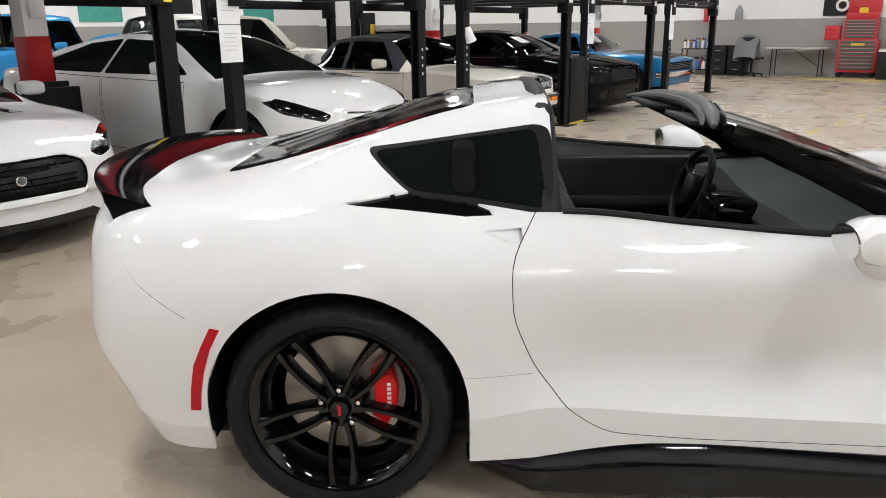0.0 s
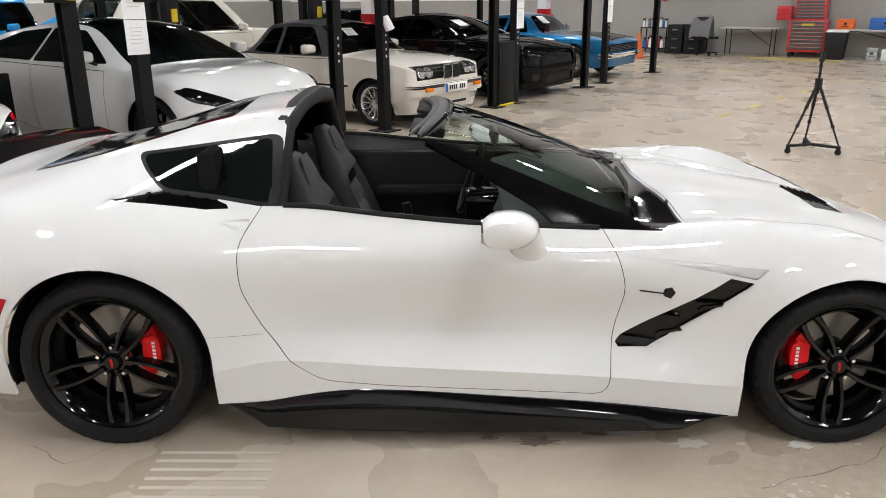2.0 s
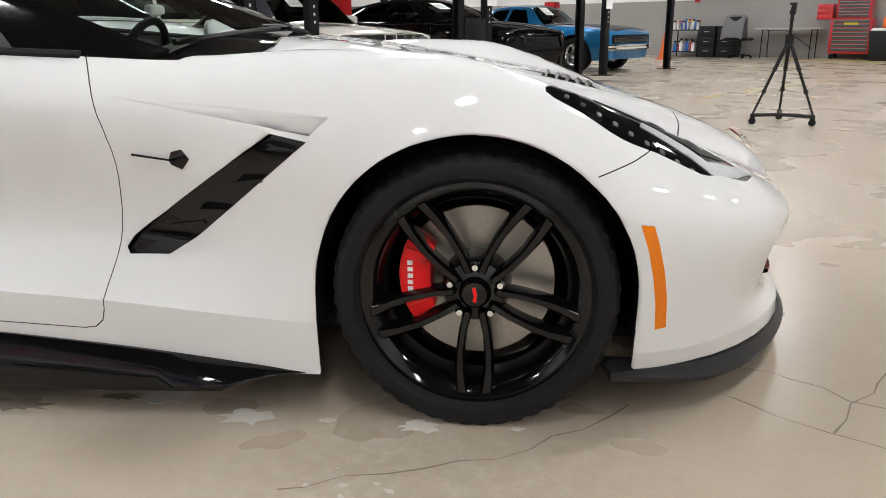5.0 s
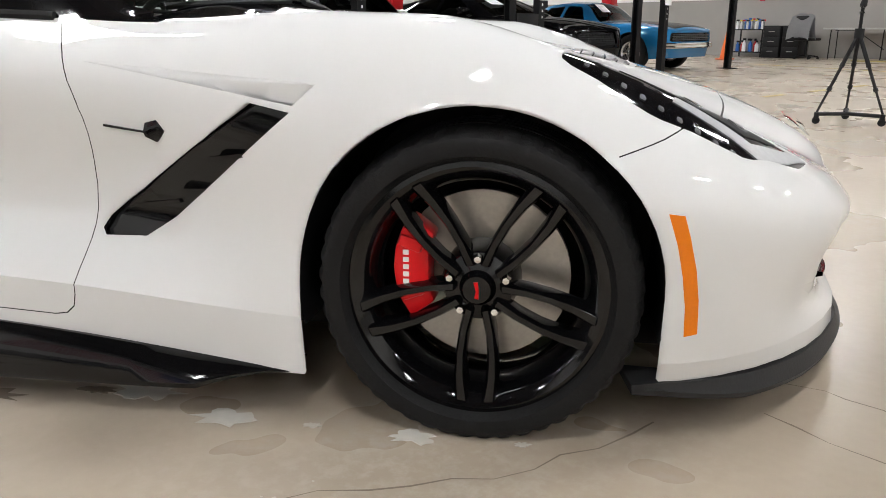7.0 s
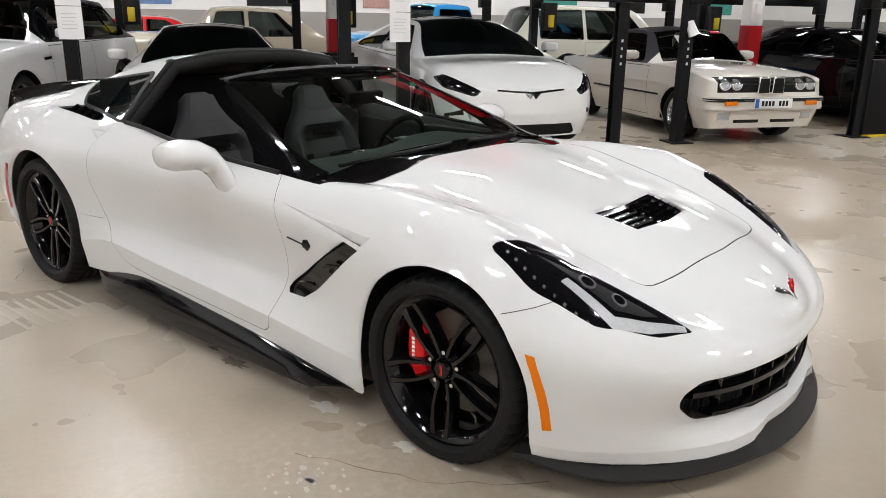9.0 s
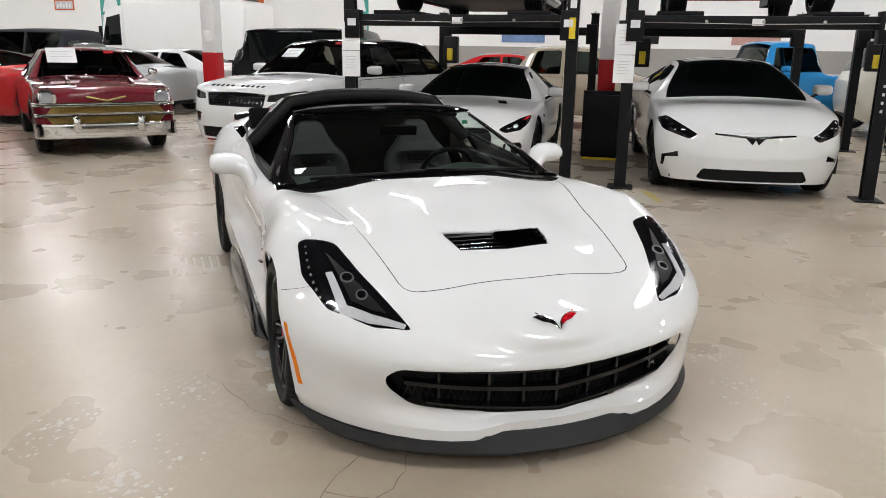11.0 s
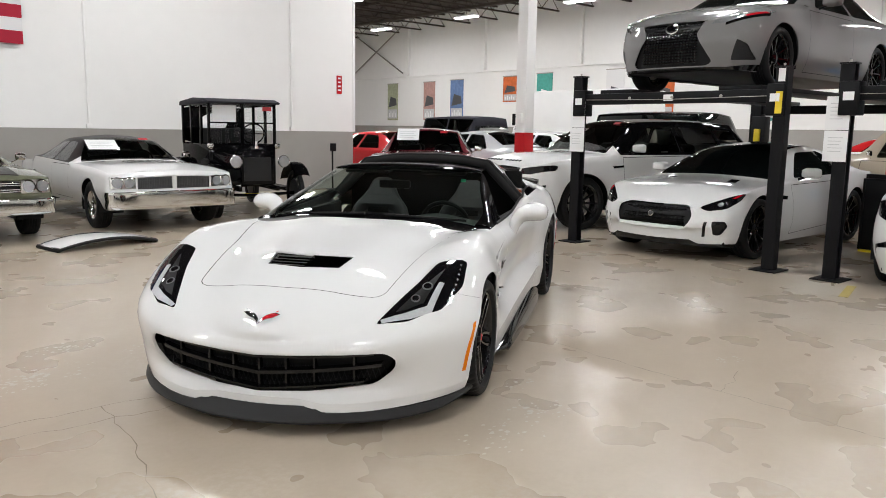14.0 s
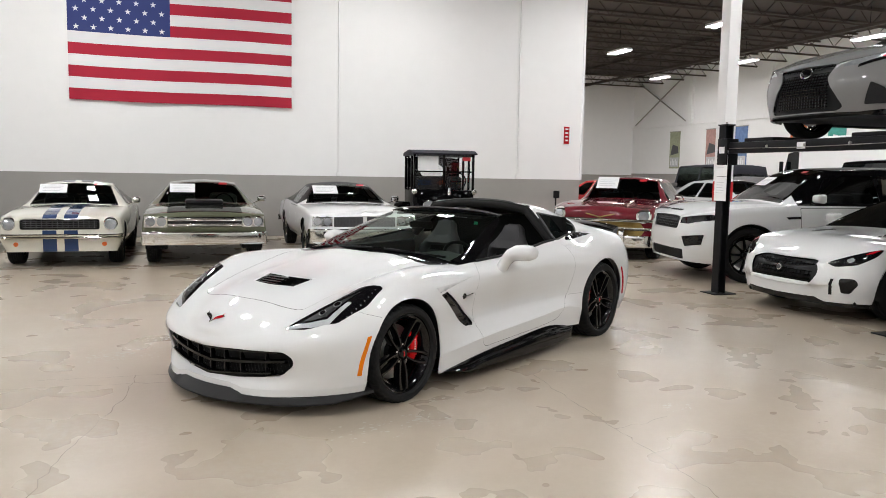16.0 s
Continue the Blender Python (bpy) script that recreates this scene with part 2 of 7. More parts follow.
class Shell:
    """A lofted bodyshell: lines run from tail to nose, each a function of t giving (x, y, z); faces are sorted into panels."""

    def __init__(self, lines, ts, steps, sharp=(), crisp=()):
        self.crisp = crisp
        self.bm = bm = bmesh.new()
        self.seg = bm.faces.layers.int.new("seg")
        self.tee = bm.faces.layers.float.new("tee")
        self.reg = bm.faces.layers.int.new("reg")
        self.row = bm.faces.layers.int.new("row")
        self.panels = {0: ("body", None, "", 0, 0)}
        cols = []
        for t in ts:
            ps = [Vector(line(t)) for line in lines]
            row = []
            for i in range(len(ps) - 1):
                p, q = ps[i], ps[i + 1]
                before = ps[i - 1] if i else Vector((q.x, -q.y, q.z))
                after = ps[i + 2] if i + 2 < len(ps) else q
                k0 = 0.0 if i in sharp else 1.0
                k1 = 0.0 if i + 1 in sharp else 1.0
                d = (q - p)
                m0 = d if not k0 else (q - before) * (d.length / max(1e-6, (q - p).length + (p - before).length))
                m1 = d if not k1 else (after - p) * (d.length / max(1e-6, (q - p).length + (after - q).length))
                for k in range(steps[i]):
                    s = k / steps[i]
                    row.append((p * (2 * s ** 3 - 3 * s ** 2 + 1) + m0 * (s ** 3 - 2 * s ** 2 + s) + q * (3 * s ** 2 - 2 * s ** 3) + m1 * (s ** 3 - s ** 2), i))
            row.append((ps[-1], len(ps) - 2))
            cols.append(row)
        left = [[bm.verts.new(p) for p, _ in row] for row in cols]
        right = [[lv if k == 0 else bm.verts.new((p.x, -p.y, p.z)) for k, ((p, _), lv) in enumerate(zip(row, lrow))] for row, lrow in zip(cols, left)]
        for side, flip in ((left, False), (right, True)):
            for i in range(len(ts) - 1):
                for k in range(len(cols[0]) - 1):
                    vs = [side[i][k], side[i + 1][k], side[i + 1][k + 1], side[i][k + 1]]
                    vs = [v for n, v in enumerate(vs) if all((v.co - w.co).length > 1e-6 for w in vs[:n])]
                    if len(vs) < 3:
                        continue
                    f = bm.faces.new(vs if not flip else vs[::-1])
                    f[self.seg], f[self.tee], f[self.row] = cols[0][k][1], (ts[i] + ts[i + 1]) / 2, k
        bmesh.ops.remove_doubles(bm, verts=bm.verts, dist=1e-5)
        bm.normal_update()
        if sum((f.calc_center_median() - Vector((0, 0, 0.4))).dot(f.normal) for f in bm.faces) < 0:
            bmesh.ops.reverse_faces(bm, faces=bm.faces)
        bm.normal_update()

    def panel(self, name, mat, faces=None, poly=None, view="side", keep=None, label="", push=0.0, rim=0.0, seam=0.0, over=(0,)):
        """Sorts faces into a panel of its own; push moves it along its normals, rim gives its edge depth, seam leaves a gap round it."""
        want = keep or (lambda f: True)
        ok = lambda f: f[self.reg] in over and want(f)
        n = len(self.panels)
        if poly is not None:
            ring = imprint(self.bm, offset_poly(poly, seam), view, ok) if seam else []
            faces = [f for f in imprint(self.bm, poly, view, ok) if f[self.reg] in over]
            if seam:
                a, b = VIEW[view]
                outer = offset_poly(poly, seam)
                chosen = set(faces)
                self.panels[n] = (name + "_gap", "seam", "", -0.001, 0)
                for f in self.bm.faces:
                    if f not in chosen and ok(f):
                        c = f.calc_center_median()
                        if inside((c[a], c[b]), outer):
                            f[self.reg] = n
                n += 1
        self.panels[n] = (name, mat, label, push, rim)
        for f in faces:
            if f.is_valid:
                f[self.reg] = n
        return n

    def line(self, name, pts, view, keep, width=0.004):
        """A joint between two panels along a line of points."""
        h = width / 2
        for (ax, ay), (bx, by) in zip(pts, pts[1:]):
            d = Vector((bx - ax, by - ay)).normalized() * h
            self.panel(name, "seam", poly=[(ax - d.y, ay + d.x), (bx - d.y, by + d.x), (bx + d.y, by - d.x), (ax + d.y, ay - d.x)], view=view, keep=keep, push=-0.003)

    def finish(self, root, mat, rim=0.012):
        bm = self.bm
        bm.normal_update()
        made = {}
        for n, (name, pm, label, push, prim) in self.panels.items():
            if name == "cut":
                continue
            fs = [f for f in bm.faces if f[self.reg] == n]
            sides = [fs]
            if n and len(fs) > 1:
                l = [f for f in fs if f.calc_center_median().y > 0]
                r = [f for f in fs if f.calc_center_median().y <= 0]
                touching = {v for f in l for v in f.verts} & {v for f in r for v in f.verts}
                sides = [fs] if touching else [l, r]
            for group in sides:
                if not group:
                    continue
                verts = list({v for f in group for v in f.verts})
                index = {v: i for i, v in enumerate(verts)}
                deep = push if callable(push) else (lambda p: push)
                co = [v.co + v.normal * deep(v.co) for v in verts]
                no = [v.normal.copy() for v in verts]
                polys = [[index[v] for v in f.verts] for f in group]
                corner = []
                for f in group:
                    for v in f.verts:
                        nv = v.normal
                        for s in self.crisp:
                            segs = [g[self.seg] for g in v.link_faces]
                            if min(segs) < s <= max(segs):
                                mine = [g for g in v.link_faces if (g[self.seg] < s) == (f[self.seg] < s)]
                                nv = sum((g.normal * g.calc_area() for g in mine), Vector()).normalized()
                        corner.append(tuple(nv))
                depth = prim or rim
                inner = {}
                gset = set(group)
                if depth:
                    for f in group:
                        for lp in f.loops:
                            if sum(1 for g in lp.edge.link_faces if g in gset) == 1:
                                a, b = lp.vert, lp.link_loop_next.vert
                                for v in (a, b):
                                    if v not in inner:
                                        inner[v] = len(co)
                                        co.append(v.co + v.normal * (deep(v.co) - depth))
                                        no.append(v.normal.copy())
                                polys.append([index[b], index[a], inner[a], inner[b]])
                                corner += [tuple(v.normal) for v in (b, a, a, b)]
                me = bpy.data.meshes.new(name)
                me.from_pydata([tuple(c) for c in co], [], polys)
                me.materials.append(M[pm] if isinstance(pm, str) else (pm or (M[mat] if isinstance(mat, str) else mat)))
                me.shade_smooth()
                if not callable(push):
                    me.normals_split_custom_set(corner)
                made.setdefault(name, []).append(part(name, me, None, root, label))
        bm.free()
        return made


def offset_poly(poly, d):
    """The outline moved outwards by d."""
    n = len(poly)
    area = sum(poly[i - 1][0] * poly[i][1] - poly[i][0] * poly[i - 1][1] for i in range(n))
    sgn = 1 if area > 0 else -1
    out = []
    for i in range(n):
        a, p, b = Vector(poly[i - 1]), Vector(poly[i]), Vector(poly[(i + 1) % n])
        e, f = (p - a).normalized(), (b - p).normalized()
        na, nb = Vector((e.y, -e.x)) * sgn, Vector((f.y, -f.x)) * sgn
        m = (na + nb)
        m = m / max(0.5, m.length_squared / 2)
        out.append((p.x + m.x * d, p.y + m.y * d))
    return out


def stations(x0, x1, step, nose=0.5, tail=0.45, extra=()):
    """Lengthwise stations, close together towards both ends."""
    n = int((x1 - x0) / step)
    ts = [x0 + (x1 - x0) * i / n for i in range(n + 1)]
    ts = [t for t in ts if x0 + tail < t < x1 - nose]
    k = 14
    ts += [x1 - nose + nose * math.sin(i / k * math.pi / 2) for i in range(k + 1)]
    ts += [x0 + tail - tail * math.sin(i / k * math.pi / 2) for i in range(k + 1)]
    ts += list(extra)
    ts.sort()
    out = [ts[0]]
    for t in ts[1:]:
        if t - out[-1] > 0.004 or t == ts[-1]:
            out.append(t)
    return out


# ---- cars ----
def nose_factor(t, xa, xe, n):
    s = (t - xa) / (xe - xa)
    return 1.0 if s <= 0 else max(0.0, 1 - min(1.0, s) ** n) ** (1 / n)


def wheel_well(shell, cx, cz, r, side_min=0.3):
    def keep(f):
        c = f.calc_center_median()
        return abs(c.y) > side_min and c.z < cz + r + 0.1
    arch = [(cx + r * math.cos(i * math.pi / 32), cz + r * math.sin(i * math.pi / 32)) for i in range(33)] + [(cx - r, cz - r), (cx + r, cz - r)]
    faces = imprint(shell.bm, arch, "side", keep)
    low = [f for f in shell.bm.faces if f.calc_center_median().z < cz and abs(f.calc_center_median().x - cx) < r * 0.98 and abs(f.calc_center_median().y) > side_min]
    shell.panel("cut", None, set(faces) | set(low))


def well_liner(root, cx, cz, r, y0, y1):
    n = 20
    for s in (-1, 1):
        bm = bmesh.new()
        a = [bm.verts.new((cx + r * math.cos(math.pi * (i / n * 1.16 - 0.08)), s * y0, cz + r * math.sin(math.pi * (i / n * 1.16 - 0.08)))) for i in range(n + 1)]
        b = [bm.verts.new((v.co.x, s * y1, v.co.z)) for v in a]
        for i in range(n):
            bm.faces.new((a[i], a[i + 1], b[i + 1], b[i]))
        bm.faces.new(b)
        part("wheel_well", bm, "satin_black", root)


def wheel(root, x, y, z, r, width, rim_r, style, rim_mat, m_tyre="rubber", whitewall=False):
    """One wheel with its outer face towards +y or -y; the rim carries the tyre."""
    key = (r, width, rim_r, style, rim_mat, whitewall)
    turn = pose(x, y, z, 0, 0, 0 if y > 0 else 180)
    if key in WHEELS:
        rim_me, tyre_me, extra = WHEELS[key]
        rim = part("wheel", rim_me, None, root, "", turn)
        part("tyre", tyre_me, None, rim)
        for nm, me, mm in extra:
            part(nm, me, None, rim, "", mm)
        return rim
    h = width / 2
    bm = bmesh.new()
    segs = 56
    lip = h * 0.86
    add_lathe(bm, [(rim_r - 0.012, -h * .9), (rim_r - 0.035, -h * .5), (rim_r - 0.045, 0.2 * h), (rim_r - 0.028, lip - 0.02), (rim_r - 0.012, lip - 0.006), (rim_r - 0.004, lip), (rim_r + 0.006, lip - 0.002), (rim_r + 0.008, lip - 0.014), (rim_r, -h * .9)], segs, closed=True)
    rs = rim_r - 0.02
    extra = []
    arms = []                 # angle at the hub, angle at the rim, hub and rim radius, widths, heights, depth
    if style == "twin5":
        for k in range(5):
            for s in (-1, 1):
                arms.append((k * math.tau / 5 - math.pi / 2, (s * .34, s * .118, 0.048, rs + .006, 0.021, 0.031, lip - 0.022, lip - 0.004, 0.050)))
        cap = [(0.0, lip - 0.012), (0.027, lip - 0.013), (0.031, lip - 0.019), (0.036, lip - 0.030), (0.068, lip - 0.040), (0.076, lip - 0.060), (0.080, lip - 0.12), (0.0, lip - 0.13)]
    elif style == "wood":
        arms = [(k * math.tau / 12, (0, 0, 0.06, rs, 0.03, 0.026, 0.02, 0.02, 0.03)) for k in range(12)]
        cap = [(0.0, 0.07), (0.04, 0.065), (0.085, 0.03), (0.085, -0.02), (0.0, -0.03)]
    elif style == "cap":
        cap = [(0.0, lip + 0.015), (0.05, lip + 0.01), (0.10, lip - 0.012), (rs - 0.045, lip - 0.02), (rs - 0.03, lip - 0.035), (rs - 0.02, lip - 0.02), (rs + 0.006, lip - 0.03), (rs + 0.006, lip - 0.08)]
    elif style == "steel5":
        arms = [(k * math.tau / 5, (0, 0, 0.04, rs, 0.085, 0.07, lip - 0.06, lip - 0.03, 0.04)) for k in range(5)]
        cap = [(0.0, lip - 0.03), (0.05, lip - 0.03), (0.09, lip - 0.05), (0.09, lip - 0.1), (0.0, lip - 0.1)]
    else:
        n = style
        arms = [(k * math.tau / n, (0, .05, 0.05, rs, 0.04, 0.03, lip - 0.05, lip - 0.015, 0.04)) for k in range(n)]
        cap = [(0.0, lip - 0.035), (0.05, lip - 0.035), (0.075, lip - 0.05), (0.08, lip - 0.1), (0.0, lip - 0.1)]
    bmesh.ops.recalc_face_normals(bm, faces=bm.faces)
    rim = part("wheel", bm, rim_mat, root, "", turn)
    hub = part("hub", lathe(cap, 36), rim_mat, rim)
    extra.append(("hub", hub.data, None))
    arm_mesh = {}
    for a, shape in arms:
        if shape not in arm_mesh:
            ab = bmesh.new()
            spoke(ab, *shape)
            bmesh.ops.recalc_face_normals(ab, faces=ab.faces)
            arm_mesh[shape] = part("spoke", ab, rim_mat, rim, "", Matrix.Rotation(-a, 4, "Y")).data
        else:
            part("spoke", arm_mesh[shape], None, rim, "", Matrix.Rotation(-a, 4, "Y"))
        extra.append(("spoke", arm_mesh[shape], Matrix.Rotation(-a, 4, "Y")))
    back = part("brake_disc", lathe([(0.03, -.01), (rim_r * .72, -.01), (rim_r * .72, -.03), (0.03, -.03)], 40), "steel" if style != "wood" else "post", rim)
    extra.append(("brake_disc", back.data, None))
    if style == "twin5":
        mark = part("hub_badge", prism([(-.004, -.018), (.004, -.016), (.001, -.002), (.006, .016), (-.002, .017), (-.005, .002)], lip - .013, lip - .0105, "y"), "caliper", rim, "small red hub badge", smooth=False)
        extra.append(("hub_badge", mark.data, None))
        nut = lathe([(0, lip - .022), (.007, lip - .023), (.0095, lip - .029), (.0095, lip - .06)], 6)
        nut_me = None
        for k in range(5):
            mm = Matrix.Rotation(-(k * math.tau / 5 + math.pi / 2), 4, "Y") @ Matrix.Translation((.058, 0, 0))
            if nut_me is None:
                nut_me = part("lug_nut", nut, "chrome", rim, "chrome lug nut", mm).data
            else:
                part("lug_nut", nut_me, None, rim, "chrome lug nut", mm)
            extra.append(("lug_nut", nut_me, mm))
    tb = bmesh.new()
    d = r - rim_r
    prof = [(rim_r + 0.004, h * .80), (rim_r + 0.012, h * .93), (rim_r + 0.25 * d, h * 1.0), (rim_r + 0.5 * d, h * 1.03), (rim_r + 0.72 * d, h * 1.0), (r - 0.16 * d, h * .93), (r - 0.05 * d, h * .82), (r, h * .66)]
    groove = []
    for g in (0.45, 0.15, -0.15, -0.45):
        groove += [(r, h * (g + .05)), (r - 0.008, h * (g + .04)), (r - 0.008, h * (g - .04)), (r, h * (g - .05))]
    back = [(p, -q) for p, q in prof[::-1]]
    count = 144 if style == "twin5" else 64
    full = prof + groove + back
    add_lathe(tb, full, count)
    if style == "twin5":      # shoulder sipes, every third slice sunk
        tb.verts.ensure_lookup_table()
        for i, (pr, ph) in enumerate(full):
            if pr > r - 0.20 * d and abs(ph) > 0.52 * h:
                for k in range(0, count, 3):
                    v = tb.verts[i * count + k]
                    v.co.x *= 1 - 0.006 / r
                    v.co.z *= 1 - 0.006 / r
    bmesh.ops.recalc_face_normals(tb, faces=tb.faces)
    tyre = part("tyre", tb, m_tyre, rim)
    if whitewall:
        wb = lathe([(rim_r + 0.012, h * .95), (rim_r + 0.25 * d, h * 1.02), (rim_r + 0.55 * d, h * 1.05), (rim_r + 0.56 * d, h * 1.0)], 48)
        ob = part("whitewall", wb, "paper", rim)
        extra.append(("whitewall", ob.data, None))
    WHEELS[key] = (rim.data, tyre.data, extra)
    return rim


WHEELS = {}


def spoke(bm, a0, a1, r0, r1, w0, w1, y0, y1, depth):
    """A tapered, crowned spoke from angle a0 at the hub to a1 at the rim."""
    rows = []
    n = 4
    for i in range(n + 1):
        s = i / n
        r = r0 + (r1 - r0) * s
        a = a0 + (a1 - a0) * s
        w = (w0 + (w1 - w0) * s) / 2 * (1 - 0.25 * math.sin(math.pi * s))
        y = y0 + (y1 - y0) * s
        c = Vector((r * math.cos(a), 0, r * math.sin(a)))
        t = Vector((-math.sin(a), 0, math.cos(a)))
        rows.append([bm.verts.new(c + t * u + Vector((0, v, 0))) for u, v in ((-w, y - depth), (-w, y - 0.008), (-w * .55, y), (w * .55, y), (w, y - 0.008), (w, y - depth))])
    for i in range(n):
        for k in range(6):
            bm.faces.new((rows[i][k], rows[i][(k + 1) % 6], rows[i + 1][(k + 1) % 6], rows[i + 1][k]))
    bm.faces.new(rows[0])
    bm.faces.new(rows[-1][::-1])


def simple_interior(root, c):
    """Seats, dash and floor seen through the glass of a parked car."""
    xc, xh, xb = c["xc"], c["xh"], c["xb"]
    W, belt = c["W"], c["belt"]
    part("interior_floor", box(xb + 0.1, xc, -W * .8, W * .8, c["z0"] + 0.12, c["z0"] + 0.16), "carpet", root)
    part("dashboard", box(xc - 0.42, xc - 0.08, -W * .78, W * .78, belt - 0.28, belt - 0.03, 0.06), "trim", root)
    for x in (xh - 0.35, xh - 1.15):
        if x < xb + 0.25:
            continue
        for s in (-1, 1):
            bm = box(x - 0.1, x + 0.1, s * .36 * W / .9 - 0.24, s * .36 * W / .9 + 0.24, c["z0"] + 0.2, belt + 0.16, 0.07)
            part("seat_back", bm, c.get("seat", "trim"), root)
    wh = tube([(xc - 0.5 - 0.05 * math.cos(a), 0.36 + 0.17 * math.sin(a), belt + 0.0 + 0.17 * math.cos(a)) for a in [i * math.tau / 24 for i in range(24)]], 0.012, 6, True)
    part("steering_wheel", wh, "gloss_black", root)


def car_shell(c):
    """The lines of a parked car from its main dimensions."""
    xf, xr, W = c["xf"], c["xr"], c["W"]
    nf, nr = c.get("nf", 3.0), c.get("nr", 3.0)
    nl, tl = c.get("nl", 0.7), c.get("tl", 0.5)
    z0, belt, zr = c["z0"], c["belt"], c["zr"]
    xc, xh, xt, xb = c["xc"], c["xh"], c["xt"], c["xb"]
    hc, hf, deck, tail = c["hood_c"], c["hood_f"], c["deck"], c["tail"]
    wr = c["wr"]
    top = curve([(xr, tail - 0.05), (xr + 0.08, tail), (xb - .02, deck), (xb + 0.12, deck + (zr - deck) * .2), (xt, zr - 0.015), ((xt + xh) / 2, zr + 0.012), (xh, zr - 0.02), (xc - 0.1, hc + (zr - hc) * .14), (xc, hc), ((xc + xf) / 2, (hc + hf) / 2 + c.get("crown", 0.03)), (xf - 0.12, hf), (xf, hf - 0.06)])
    ye = curve([(xr, .6 * W), (xb - 0.1, .70 * W), (xb, .72 * W), (xt, wr), (xh, wr), (xc, .80 * W), (xc + 0.1, .76 * W), (xf, .66 * W)])
    drop = curve([(xr, .02), (xb - .1, .02), (xt, .05), (xh, .045), (xc, .03), (xc + .2, c.get("hood_drop", .02)), (xf, .03)])
    bl = curve([(xr, tail - .09), (xr + .2, tail - .04), (xb, min(belt, deck - .03) + c.get("hip", 0.0)), (xc - 0.2, belt), (xc + 0.1, hc - .05), ((xc + xf) / 2, (hc + hf) / 2 - .03 + c.get("fender", 0.0)), (xf - .12, hf - .05), (xf, hf - .1)])
    zs = curve([(xr, z0 + .14), (xr + .4, z0), (xf - .5, z0), (xf, z0 + c.get("chin", 0.03))])
    lean_t, lean_b = c.get("lean_t", 0.0), c.get("lean_b", 0.03)
    xa, xb2 = xf - nl, xr + tl

    def plan(t):
        return nose_factor(t, xa, xf, nf) * nose_factor(-t, -xb2, -xr, nr)

    def g(t):
        return max(0.0, (t - xa) / (xf - xa)) ** 2

    def q(t):
        return max(0.0, (xb2 - t) / (xb2 - xr)) ** 2

    side = c.get("side", 0.02)
    return [
        lambda t: (t - lean_t * g(t) + lean_t * q(t), 0, top(t)),
        lambda t: (t - lean_t * g(t) + lean_t * q(t), .5 * ye(t) * plan(t), top(t) - .3 * drop(t)),
        lambda t: (t - lean_t * g(t) + lean_t * q(t), ye(t) * plan(t), top(t) - drop(t)),
        lambda t: (t - .5 * lean_t * g(t), (W - 2 * side) * plan(t), min(bl(t), top(t) - drop(t) - .012)),
        lambda t: (t, W * plan(t), min(bl(t), top(t)) - c.get("shoulder", .22)),
        lambda t: (t - .4 * lean_b * g(t), (W - side * .5) * plan(t), zs(t) + .2),
        lambda t: (t - lean_b * g(t) + .05 * q(t), (W - .09) * plan(t), zs(t)),
    ]


